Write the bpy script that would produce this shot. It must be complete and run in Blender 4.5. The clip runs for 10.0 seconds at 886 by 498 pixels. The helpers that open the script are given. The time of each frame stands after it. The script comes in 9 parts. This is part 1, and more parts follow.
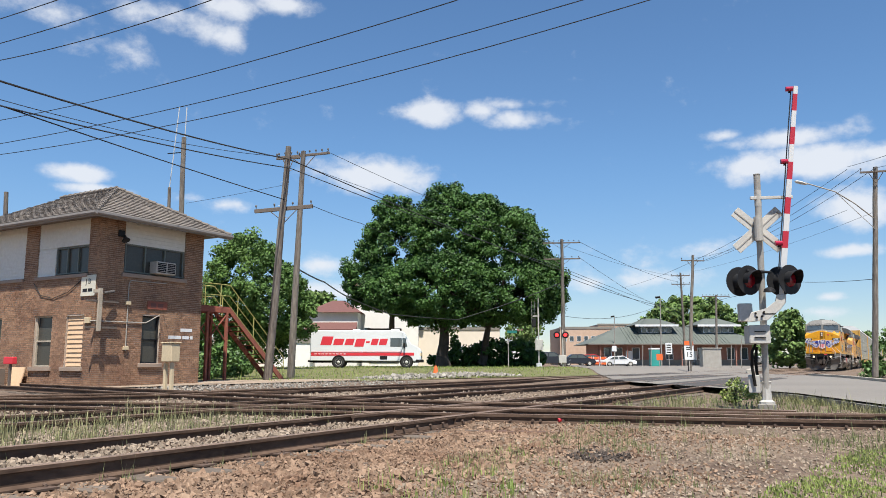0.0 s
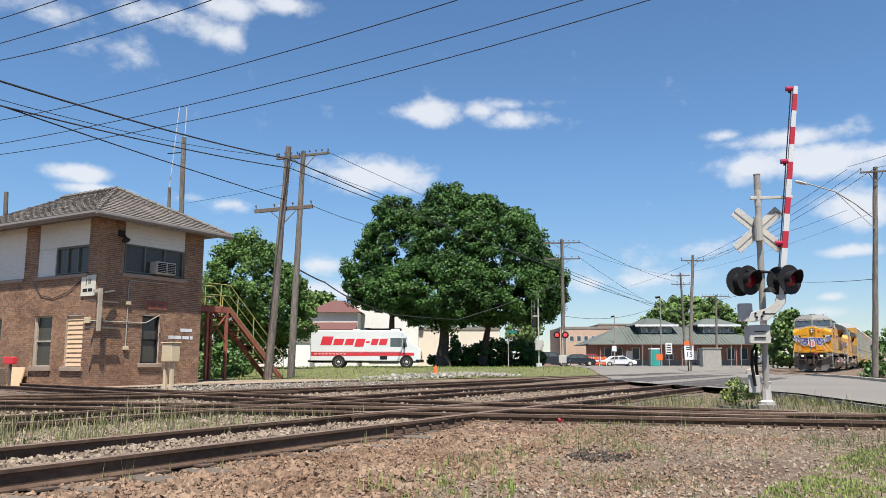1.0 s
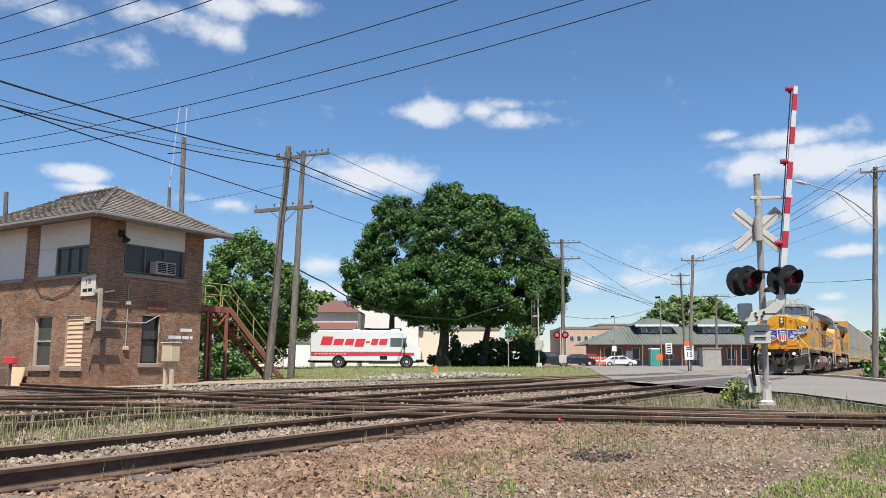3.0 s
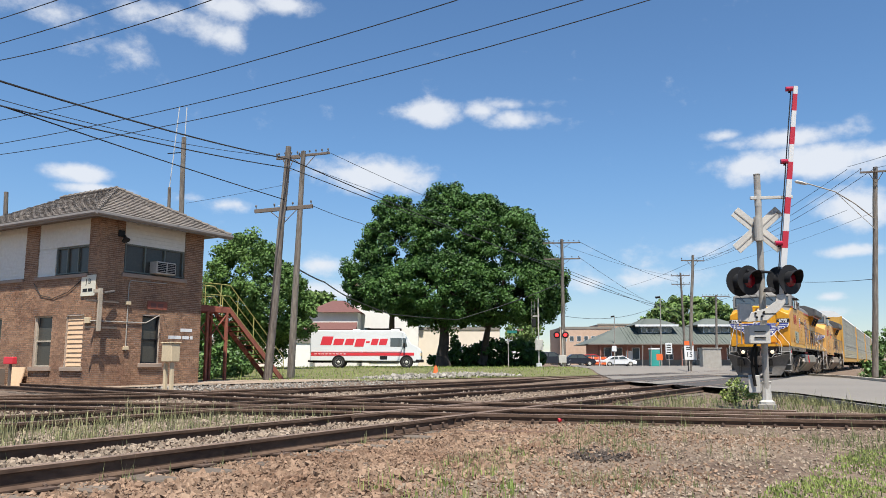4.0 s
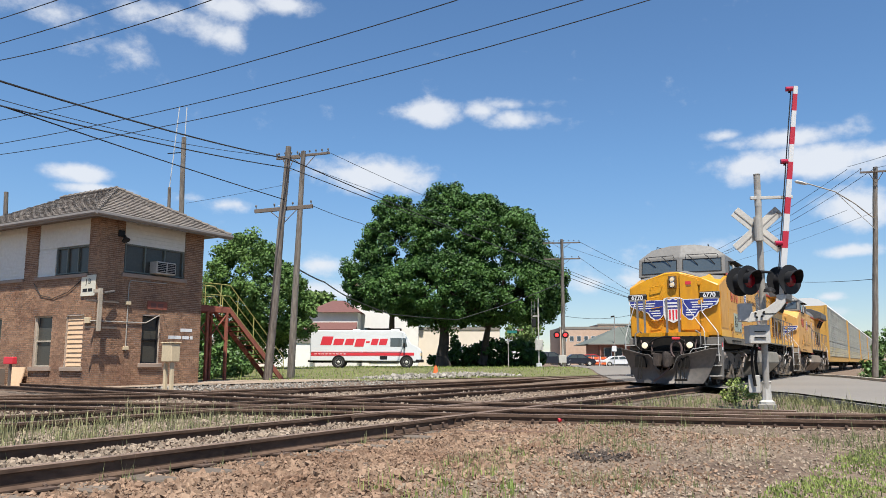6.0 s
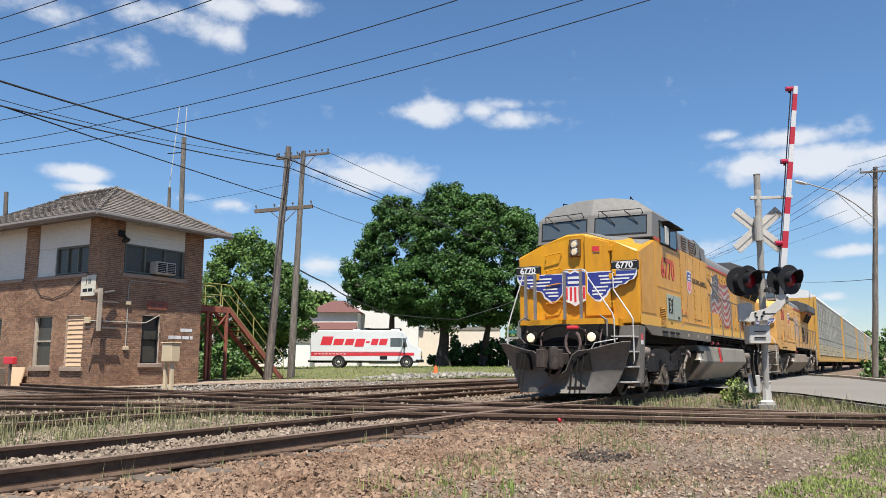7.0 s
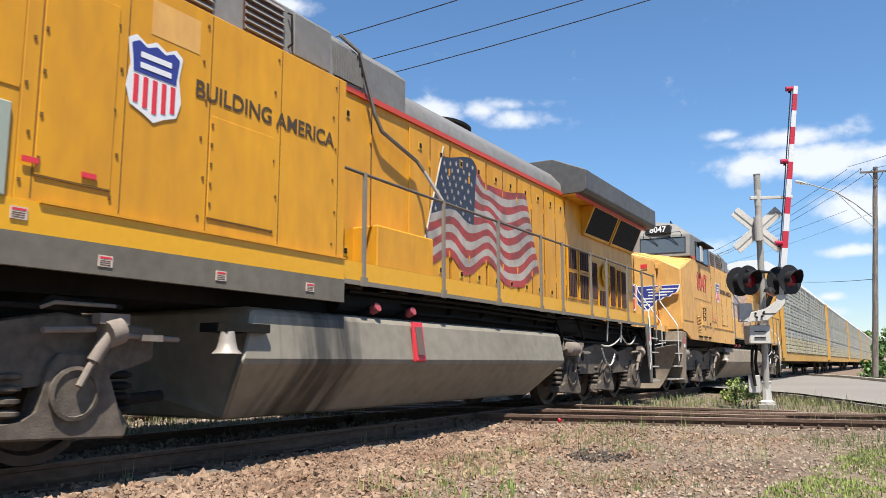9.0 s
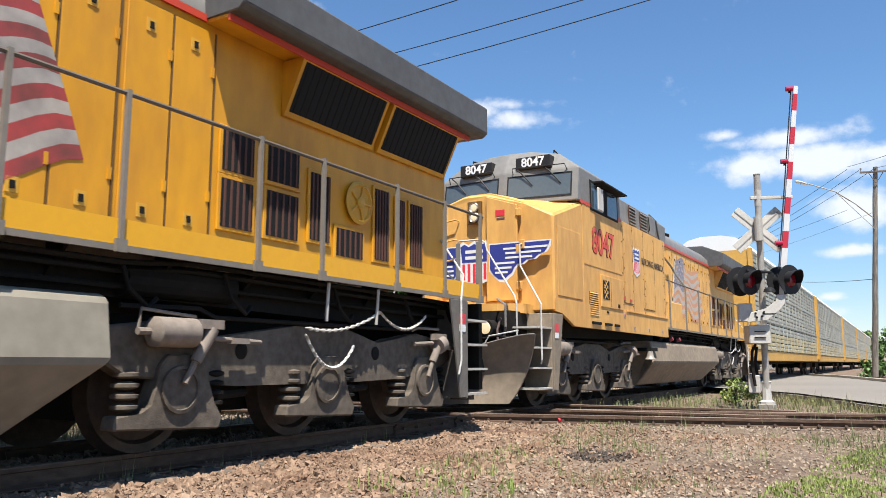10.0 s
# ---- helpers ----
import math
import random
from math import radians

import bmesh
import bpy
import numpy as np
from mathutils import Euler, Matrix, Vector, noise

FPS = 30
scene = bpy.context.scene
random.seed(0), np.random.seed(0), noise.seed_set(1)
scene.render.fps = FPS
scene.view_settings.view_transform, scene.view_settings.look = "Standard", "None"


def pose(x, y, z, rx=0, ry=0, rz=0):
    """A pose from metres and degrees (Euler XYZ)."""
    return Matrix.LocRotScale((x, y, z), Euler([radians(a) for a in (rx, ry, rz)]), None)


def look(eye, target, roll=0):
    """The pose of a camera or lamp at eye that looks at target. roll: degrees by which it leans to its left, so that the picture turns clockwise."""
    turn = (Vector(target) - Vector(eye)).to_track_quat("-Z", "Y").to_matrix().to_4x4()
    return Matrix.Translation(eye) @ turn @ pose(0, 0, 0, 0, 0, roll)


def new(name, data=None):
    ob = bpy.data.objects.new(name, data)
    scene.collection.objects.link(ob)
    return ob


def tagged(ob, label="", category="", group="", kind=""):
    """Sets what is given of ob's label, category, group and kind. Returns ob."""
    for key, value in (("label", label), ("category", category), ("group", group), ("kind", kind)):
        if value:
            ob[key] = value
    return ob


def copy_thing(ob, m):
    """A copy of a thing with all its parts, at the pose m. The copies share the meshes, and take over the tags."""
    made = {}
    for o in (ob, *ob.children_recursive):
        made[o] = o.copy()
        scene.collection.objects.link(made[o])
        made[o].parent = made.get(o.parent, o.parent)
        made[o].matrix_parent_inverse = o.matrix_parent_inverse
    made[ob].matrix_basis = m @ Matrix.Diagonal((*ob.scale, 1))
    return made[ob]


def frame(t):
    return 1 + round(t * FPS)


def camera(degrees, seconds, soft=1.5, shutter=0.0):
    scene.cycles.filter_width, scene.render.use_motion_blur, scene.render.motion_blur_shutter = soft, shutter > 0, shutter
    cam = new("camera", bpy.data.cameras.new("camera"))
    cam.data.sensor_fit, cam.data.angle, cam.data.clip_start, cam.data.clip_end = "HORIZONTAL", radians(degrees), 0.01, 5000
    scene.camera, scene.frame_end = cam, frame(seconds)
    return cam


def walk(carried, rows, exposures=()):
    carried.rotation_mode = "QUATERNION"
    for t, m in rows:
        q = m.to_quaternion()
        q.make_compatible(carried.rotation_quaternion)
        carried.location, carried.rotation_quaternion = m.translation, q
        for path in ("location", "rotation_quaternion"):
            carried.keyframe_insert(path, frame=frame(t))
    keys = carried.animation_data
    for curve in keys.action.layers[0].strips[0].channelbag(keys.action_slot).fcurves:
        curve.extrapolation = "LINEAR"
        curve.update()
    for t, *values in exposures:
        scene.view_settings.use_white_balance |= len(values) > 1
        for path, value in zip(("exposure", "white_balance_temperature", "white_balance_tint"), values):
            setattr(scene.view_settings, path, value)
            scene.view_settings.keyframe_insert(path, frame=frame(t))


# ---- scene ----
EYE = Vector((0, -6.543, 0.772))
YAW, PITCH = radians(30.277), radians(8.297)
AIM = EYE + Vector((math.cos(YAW) * math.cos(PITCH), math.sin(YAW) * math.cos(PITCH), math.sin(PITCH)))
cam = camera(59.21, 10.0, 0.8, 0.05)
walk(cam, [(0, look(EYE, AIM)), (10, look(EYE, AIM))], exposures=[(0, 0.74), (7, 0.73), (8, 0.82), (8.5, 0.9), (9, 0.98), (10, 1.02)])

# ---- sky and sun ----
SUN_EL, SUN_AZ = radians(65), math.atan2(-0.275, -0.37)
sun_dir = Vector((math.cos(SUN_AZ) * math.cos(SUN_EL), math.sin(SUN_AZ) * math.cos(SUN_EL), math.sin(SUN_EL)))
sun = new("sun", bpy.data.lights.new("sun", "SUN"))
sun.data.energy, sun.data.angle, sun.data.color = 5.0, radians(0.53), (1.0, 0.955, 0.88)
sun.matrix_world = look((0, 0, 60), Vector((0, 0, 60)) - sun_dir)


def sky_world():
    w = bpy.data.worlds.new("sky")
    scene.world = w
    w.use_nodes = True
    nt = w.node_tree
    nt.nodes.clear()
    N, L = nt.nodes.new, nt.links.new

    def math_node(op, a, b=None, c=None):
        n = N("ShaderNodeMath")
        n.operation = op
        for i, v in enumerate((a, b, c)):
            if v is None:
                continue
            if isinstance(v, (int, float)):
                n.inputs[i].default_value = v
            else:
                L(v, n.inputs[i])
        return n.outputs[0]

    sky = N("ShaderNodeTexSky")
    sky.sky_type, sky.sun_disc = "NISHITA", False
    sky.sun_elevation = SUN_EL
    sky.sun_rotation = math.pi / 2 - SUN_AZ
    sky.air_density, sky.dust_density, sky.ozone_density = 1.0, 0.0, 3.0
    co = N("ShaderNodeTexCoord")
    sep = N("ShaderNodeSeparateXYZ")
    L(co.outputs["Generated"], sep.inputs[0])
    az = math_node("ARCTAN2", sep.outputs[1], sep.outputs[0])
    el = math_node("ARCSINE", sep.outputs[2])
    noise1 = N("ShaderNodeTexNoise")
    noise1.inputs["Scale"].default_value, noise1.inputs["Detail"].default_value = 17.0, 10.0
    noise1.inputs["Roughness"].default_value = 0.6
    stretch = N("ShaderNodeMapping")
    stretch.inputs["Scale"].default_value = (1, 1, 1.5)
    L(co.outputs["Generated"], stretch.inputs[0])
    L(stretch.outputs[0], noise1.inputs["Vector"])
    # each cloud: azimuth, elevation, half width, half height (degrees), density
    clouds = [(31.3, 18.1, 2.9, 1.0, 1.1), (27.4, 18.3, 1.7, 0.7, 0.9), (24.7, 17.6, 2.5, 0.9, 1.0), (25.1, 18.7, 3.0, 0.4, 0.5), (35.2, 13.7, 4.9, 1.3, 1.2),
              (37.7, 14.4, 2.4, 0.7, 0.6), (56.2, 12.5, 2.6, 0.7, 1.1), (54.9, 11.6, 2.6, 0.4, 0.8), (46.3, 11.1, 2.1, 0.5, 0.7), (48.8, 11.4, 1.8, 0.4, 0.4),
              (58.3, 22.6, 2.6, 0.8, 0.55), (46.7, 24.7, 2.9, 0.9, 0.8), (42.4, 25.2, 2.5, 0.8, 1.1), (46.3, 22.7, 1.1, 0.7, 0.5), (51.0, 23.5, 4.2, 0.9, 0.35),
              (53.7, 21.3, 1.8, 0.8, 0.3), (8.2, 13.3, 3.2, 1.1, 1.1), (3.9, 13.3, 5.2, 1.1, 0.95), (0.9, 13.5, 2.5, 0.8, 0.9), (5.9, 15.0, 4.0, 0.6, 0.75),
              (2.4, 15.2, 1.3, 0.7, 0.5), (9.9, 15.6, 1.2, 0.4, 0.6), (1.9, 10.0, 2.9, 1.3, 1.15), (2.6, 7.2, 2.1, 0.4, 0.8), (3.8, 4.3, 0.9, 0.3, 0.7),
              (4.2, 3.3, 2.1, 0.4, 0.6), (11.8, 7.9, 1.4, 0.5, 0.3), (39.2, 7.1, 2.1, 0.8, 0.8), (39.7, 5.2, 1.9, 0.7, 0.8), (37.9, 5.0, 2.8, 0.5, 0.5),
              (19.3, 5.7, 1.9, 0.5, 0.4), (15.0, 5.8, 2.8, 0.5, 0.35), (24.2, 6.6, 3.8, 0.7, 0.2), (75, 25, 9, 4, .9), (100, 18, 9, 3, .9),
              (-30, 20, 9, 3, .9), (-60, 35, 10, 5, .9), (-100, 22, 12, 4, .9), (160, 28, 12, 5, .9)]
    total = None
    for a, e, w2, h2, dens in clouds:
        du = math_node("MULTIPLY", math_node("SUBTRACT", az, radians(a)), 1 / radians(w2))
        dv = math_node("MULTIPLY", math_node("SUBTRACT", el, radians(e)), 1 / radians(h2))
        r2 = math_node("ADD", math_node("MULTIPLY", du, du), math_node("MULTIPLY", dv, dv))
        m = math_node("MULTIPLY", math_node("SUBTRACT", 1.0, math_node("SQRT", r2)), dens)
        total = m if total is None else math_node("MAXIMUM", total, m)
    shaped = math_node("ADD", math_node("MAXIMUM", total, -0.5), math_node("MULTIPLY", math_node("SUBTRACT", noise1.outputs[0], 0.5), 2.3))
    ramp = N("ShaderNodeMapRange")
    ramp.interpolation_type = "SMOOTHSTEP"
    ramp.inputs["From Min"].default_value, ramp.inputs["From Max"].default_value = -0.22, 0.72
    ramp.inputs["To Max"].default_value = 0.9
    L(shaped, ramp.inputs["Value"])
    mix = N("ShaderNodeMix")
    mix.data_type = "RGBA"
    L(ramp.outputs[0], mix.inputs["Factor"])
    tint = N("ShaderNodeMix")
    tint.data_type, tint.blend_type = "RGBA", "MULTIPLY"
    tint.inputs["Factor"].default_value = 1.0
    # summer haze takes some of the light and the cyan out of the sky towards the horizon
    haze = N("ShaderNodeMix")
    haze.data_type = "RGBA"
    rise = N("ShaderNodeMapRange")
    rise.interpolation_type = "SMOOTHSTEP"
    rise.inputs["From Min"].default_value, rise.inputs["From Max"].default_value = 0.0, radians(16)
    L(el, rise.inputs["Value"])
    L(rise.outputs[0], haze.inputs["Factor"])
    haze.inputs[6].default_value, haze.inputs[7].default_value = (0.8, 0.84, 0.93, 1), (0.81, 1.02, 1.16, 1)
    L(haze.outputs[2], tint.inputs[7])
    L(sky.outputs[0], tint.inputs[6])
    L(tint.outputs[2], mix.inputs[6])
    mix.inputs[7].default_value = (6.9, 7.2, 7.7, 1)
    bg = N("ShaderNodeBackground")
    bg.inputs["Strength"].default_value = 0.073
    L(mix.outputs[2], bg.inputs[0])
    out = N("ShaderNodeOutputWorld")
    L(bg.outputs[0], out.inputs[0])


sky_world()


# ---- materials ----
ALBEDO_SCALE = 0.88  # darkens all base colours against the raised exposure, so that shade comes out deeper


def surf(name, c1, c2=None, rough=0.7, metal=0.0, big=0.6, fine=14.0, mix=0.6, bump=0.25, bump_scale=60.0, vary=0.0, spec=0.5, emit=None, islands=0.0, stretch=(1, 1, 1), dist=0.01):
    m = bpy.data.materials.new(name)
    m.use_nodes = True
    nt = m.node_tree
    N, L = nt.nodes.new, nt.links.new
    b = nt.nodes["Principled BSDF"]
    b.inputs["Roughness"].default_value, b.inputs["Metallic"].default_value = rough, metal
    b.inputs["Specular IOR Level"].default_value = spec
    if c2 is None:
        c2 = tuple(v * 0.78 for v in c1)
    c1, c2 = (tuple(v * ALBEDO_SCALE for v in c) for c in (c1, c2))
    co = N("ShaderNodeTexCoord")
    mp = N("ShaderNodeMapping")
    mp.inputs["Scale"].default_value = stretch
    L(co.outputs["Object"], mp.inputs[0])
    n1, n2 = N("ShaderNodeTexNoise"), N("ShaderNodeTexNoise")
    for n, s in ((n1, big), (n2, fine)):
        n.inputs["Scale"].default_value, n.inputs["Detail"].default_value = s, 6
        L(mp.outputs[0], n.inputs["Vector"])
    ad = N("ShaderNodeMath")
    ad.operation = "MULTIPLY_ADD"
    L(n1.outputs[0], ad.inputs[0])
    ad.inputs[1].default_value = 0.9
    half = N("ShaderNodeMath")
    half.operation = "MULTIPLY_ADD"
    L(n2.outputs[0], half.inputs[0])
    half.inputs[1].default_value, half.inputs[2].default_value = 0.8, -0.35
    L(half.outputs[0], ad.inputs[2])
    rng = N("ShaderNodeMapRange")
    rng.inputs["From Min"].default_value, rng.inputs["From Max"].default_value = 0.25, 0.75
    rng.inputs["To Min"].default_value, rng.inputs["To Max"].default_value = 0.5 - mix / 2, 0.5 + mix / 2
    L(ad.outputs[0], rng.inputs[0])
    mx = N("ShaderNodeMix")
    mx.data_type = "RGBA"
    L(rng.outputs[0], mx.inputs["Factor"])
    mx.inputs[6].default_value, mx.inputs[7].default_value = (*c1, 1), (*c2, 1)
    col = mx.outputs[2]
    if vary or islands:
        hsv = N("ShaderNodeHueSaturation")
        src = N("ShaderNodeObjectInfo").outputs["Random"] if vary else N("ShaderNodeNewGeometry").outputs["Random Per Island"]
        amount = vary or islands
        mr = N("ShaderNodeMapRange")
        mr.inputs["To Min"].default_value, mr.inputs["To Max"].default_value = 1 - amount, 1 + amount
        L(src, mr.inputs[0])
        L(mr.outputs[0], hsv.inputs["Value"])
        L(col, hsv.inputs["Color"])
        col = hsv.outputs[0]
    L(col, b.inputs["Base Color"])
    rr = N("ShaderNodeMapRange")
    rr.inputs["To Min"].default_value, rr.inputs["To Max"].default_value = max(rough - 0.12, 0.02), min(rough + 0.12, 1)
    L(n2.outputs[0], rr.inputs[0])
    L(rr.outputs[0], b.inputs["Roughness"])
    if bump:
        n3, bp = N("ShaderNodeTexNoise"), N("ShaderNodeBump")
        n3.inputs["Scale"].default_value, n3.inputs["Detail"].default_value = bump_scale, 4
        L(mp.outputs[0], n3.inputs["Vector"])
        bp.inputs["Strength"].default_value, bp.inputs["Distance"].default_value = bump, dist
        L(n3.outputs[0], bp.inputs["Height"])
        L(bp.outputs[0], b.inputs["Normal"])
    if emit:
        b.inputs["Emission Color"].default_value = (*emit[0], 1)
        b.inputs["Emission Strength"].default_value = emit[1]
    return m


def glass(name, tint=(0.6, 0.7, 0.72), rough=0.03):
    m = bpy.data.materials.new(name)
    m.use_nodes = True
    b = m.node_tree.nodes["Principled BSDF"]
    b.inputs["Base Color"].default_value = (*tint, 1)
    b.inputs["Roughness"].default_value = rough
    b.inputs["Transmission Weight"].default_value = 1.0
    b.inputs["IOR"].default_value = 1.45
    return m


M = {}
M["silver"] = surf("silver_car_paint", (0.5, 0.5, 0.5), (0.45, 0.45, 0.46), 0.25, metal=0.4, bump=0)
M["ground"] = surf("ground_dirt", (0.12, 0.082, 0.06), (0.255, 0.19, 0.138), 0.95, big=0.5, fine=9, mix=1.3, bump=1.0, bump_scale=26, dist=0.05, spec=0.2)
M["lawn"] = surf("lawn_grass", (0.114, 0.122, 0.038), (0.182, 0.167, 0.0684), 0.95, big=0.25, fine=3, mix=1.2, bump=0.8, bump_scale=18, dist=0.05)
M["asphalt"] = surf("old_asphalt", (0.179, 0.16, 0.137), (0.228, 0.205, 0.176), 0.9, big=0.15, fine=5, mix=1.0, bump=0.2, bump_scale=50)
M["asphalt_dark"] = surf("crossing_asphalt", (0.0532, 0.0456, 0.0418), (0.0836, 0.076, 0.0684), 0.9, big=0.5, fine=6, mix=1.0, bump=0.3)
M["concrete"] = surf("concrete", (0.274, 0.251, 0.213), (0.205, 0.19, 0.16), 0.9, big=0.5, fine=9, mix=1.0, bump=0.3)
M["concrete_pale"] = surf("pale_concrete", (0.471, 0.433, 0.365), (0.38, 0.342, 0.281), 0.9, big=0.5, fine=9, mix=1.0)
M["rail_side"] = surf("rusty_rail", (0.07, 0.044, 0.031), (0.145, 0.094, 0.066), 0.85, metal=0.0, big=1.5, fine=20, mix=1.1, stretch=(0.4, 1, 1), spec=0.2)
M["rail_top"] = surf("worn_rail_head", (0.26, 0.185, 0.14), (0.16, 0.11, 0.082), 0.6, metal=0.1, big=2, fine=30, spec=0.3)
M["tie"] = surf("old_tie_wood", (0.0988, 0.0722, 0.0532), (0.152, 0.122, 0.095), 0.95, big=2, fine=25, mix=1.1, bump=0.7, vary=0.25, stretch=(1, 0.15, 1))
M["steel_rust"] = surf("rusty_steel", (0.2, 0.09, 0.055), (0.12, 0.06, 0.045), 0.85, big=1.2, fine=18, mix=1.1, bump=0.4)
M["stone"] = surf("ballast_stone", (0.17, 0.1, 0.064), (0.32, 0.222, 0.152), 0.95, big=1.2, fine=20, mix=1.1, bump=0.4, islands=0.3, spec=0.2)
M["stone_pale"] = surf("pale_gravel", (0.258, 0.236, 0.198), (0.35, 0.319, 0.274), 0.95, big=2, fine=20, islands=0.3)
M["pole"] = surf("weathered_pole_wood", (0.31, 0.27, 0.225), (0.11, 0.09, 0.075), 0.95, big=1.2, fine=14, mix=1.3, bump=0.9, bump_scale=40, stretch=(1, 1, 0.08))
M["crossarm"] = surf("crossarm_wood", (0.11, 0.085, 0.07), (0.17, 0.14, 0.115), 0.95, big=2, fine=20, bump=0.5)
M["wire"] = surf("black_cable", (0.015, 0.015, 0.017), (0.03, 0.03, 0.03), 0.6, bump=0)
M["insulator"] = surf("glass_insulator", (0.09, 0.08, 0.075), (0.14, 0.13, 0.12), 0.25, bump=0)
M["galv"] = surf("galvanised_steel", (0.48, 0.45, 0.4), (0.35, 0.325, 0.285), 0.6, metal=0.15, big=2, fine=25, mix=0.9, bump=0.15)
M["alu"] = surf("silver_paint", (0.6, 0.57, 0.515), (0.46, 0.435, 0.39), 0.6, metal=0.1, big=3, fine=25, mix=0.9, bump=0.15)
M["white"] = surf("white_paint", (0.8, 0.8, 0.79), (0.7, 0.7, 0.69), 0.45, big=0.8, fine=10, bump=0.06)
M["red"] = surf("red_paint", (0.732, 0.0366, 0.0549), (0.61, 0.0366, 0.0488), 0.45, bump=0.06)
M["black"] = surf("black_paint", (0.018, 0.018, 0.02), (0.03, 0.03, 0.03), 0.5, bump=0.1, spec=0.15)
M["orange"] = surf("orange_plastic", (0.9, 0.16, 0.03), (0.8, 0.14, 0.03), 0.6, bump=0.05)
M["lens"] = surf("red_lens", (0.22, 0.005, 0.012), (0.14, 0.005, 0.01), 0.12, bump=0.1, bump_scale=90)
M["lens_clear"] = surf("lamp_lens", (0.5, 0.46, 0.38), rough=0.1, bump=0, emit=((1.0, 0.8, 0.52), 0.5))
M["red_glow"] = surf("lit_red_lens", (0.6, 0.01, 0.01), rough=0.2, bump=0, emit=((1.0, 0.03, 0.03), 2.5))
M["yellow"] = surf("yellow_loco_paint", (0.75, 0.35, 0.012), (0.55, 0.245, 0.02), 0.42, big=0.7, fine=6, mix=1.0, bump=0.05, bump_scale=8, stretch=(1, 1, 0.35), spec=0.35)
M["yellow_dusty"] = surf("faded_yellow_paint", (0.8, 0.44, 0.11), (0.6, 0.31, 0.085), 0.6, big=0.5, fine=7, mix=1.1, bump=0.06, bump_scale=8, stretch=(1, 1, 0.4))
M["loco_grey"] = surf("grey_loco_paint", (0.22, 0.21, 0.193), (0.152, 0.144, 0.132), 0.55, big=0.6, fine=8, mix=0.9, bump=0.08, bump_scale=9)
M["loco_grey_dusty"] = surf("dusty_grey_paint", (0.17, 0.15, 0.115), (0.12, 0.105, 0.08), 0.8, big=0.7, fine=8, mix=1.1, bump=0.1)
M["truck_grey"] = surf("dirty_bogie_steel", (0.165, 0.135, 0.105), (0.085, 0.068, 0.053), 0.85, big=1.2, fine=12, mix=1.2, bump=0.3, spec=0.25)
# near-black steel and rubber, with the shade beneath the train put into the colour
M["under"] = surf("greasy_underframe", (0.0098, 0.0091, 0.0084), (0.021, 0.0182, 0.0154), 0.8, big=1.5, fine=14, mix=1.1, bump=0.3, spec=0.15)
M["plow"] = surf("plow_steel", (0.11, 0.1, 0.09), (0.18, 0.16, 0.14), 0.6, metal=0.3, big=1.2, fine=10, mix=1.2, bump=0.2)
M["blue"] = surf("blue_paint", (0.035, 0.05, 0.27), (0.03, 0.04, 0.22), 0.45, bump=0.05)
M["grille"] = surf("dark_grille", (0.012, 0.012, 0.012), (0.022, 0.02, 0.02), 0.7, bump=0, spec=0.15)
M["grille_red"] = surf("brown_louvre", (0.13, 0.06, 0.045), (0.09, 0.05, 0.04), 0.7, bump=0, spec=0.15)
M["pale_green"] = surf("grey_green_panel", (0.36, 0.4, 0.33), (0.3, 0.34, 0.28), 0.6, bump=0.1)
M["cabglass"] = surf("dark_window_glass", (0.06, 0.08, 0.09), (0.09, 0.11, 0.12), 0.05, bump=0, spec=0.9)
M["autorack"] = surf("galvanised_rack_panel", (0.42, 0.42, 0.37), (0.3, 0.3, 0.26), 0.65, metal=0.1, big=0.6, fine=9, mix=1.2, bump=0.1, vary=0.12)
M["rack_white"] = surf("white_rack_roof", (0.78, 0.78, 0.76), (0.7, 0.7, 0.68), 0.6, bump=0.05)
M["brick"] = surf("red_brown_brick", (0.185, 0.094, 0.055), (0.38, 0.225, 0.135), 0.92, big=1.0, fine=12, mix=1.1, bump=0.4, vary=0.24)
M["brick_join"] = surf("brick_run", (0.185, 0.094, 0.055), (0.38, 0.225, 0.135), 0.92, big=1.0, fine=12, mix=1.1, bump=0.4, islands=0.24)
M["mortar"] = surf("mortar", (0.62, 0.5, 0.4), (0.42, 0.33, 0.26), 0.95, big=1, fine=14, mix=1.0)
M["siding"] = surf("white_siding", (0.83, 0.805, 0.732), (0.708, 0.683, 0.61), 0.7, big=0.6, fine=8, mix=1.0, bump=0.1)
M["roof"] = surf("grey_shingle", (0.228, 0.194, 0.163), (0.152, 0.131, 0.114), 0.95, big=0.8, fine=10, mix=1.2, bump=0.7, bump_scale=25, islands=0.18, dist=0.02)
M["sill"] = surf("stone_sill", (0.403, 0.305, 0.232), (0.293, 0.22, 0.171), 0.9, big=1, fine=14)
M["frame_paint"] = surf("weathered_frame_paint", (0.512, 0.439, 0.342), (0.366, 0.305, 0.232), 0.8, big=2, fine=18, mix=1.2)
M["green_frame"] = surf("dull_green_frame", (0.17, 0.19, 0.16), (0.12, 0.135, 0.12), 0.7)
M["tan"] = surf("tan_boards", (0.756, 0.512, 0.317), (0.634, 0.439, 0.268), 0.8, big=1, fine=12, mix=1.1)
M["beige"] = surf("beige_box_paint", (0.671, 0.537, 0.342), (0.561, 0.451, 0.293), 0.65, big=2, fine=16, mix=1.0)
M["window"] = surf("dusty_window_glass", (0.09, 0.085, 0.07), (0.05, 0.048, 0.042), 0.2, bump=0.02, spec=0.35)
M["rust_red"] = surf("rusted_red_paint", (0.342, 0.104, 0.061), (0.244, 0.0793, 0.0549), 0.85, big=2, fine=16, mix=1.2)
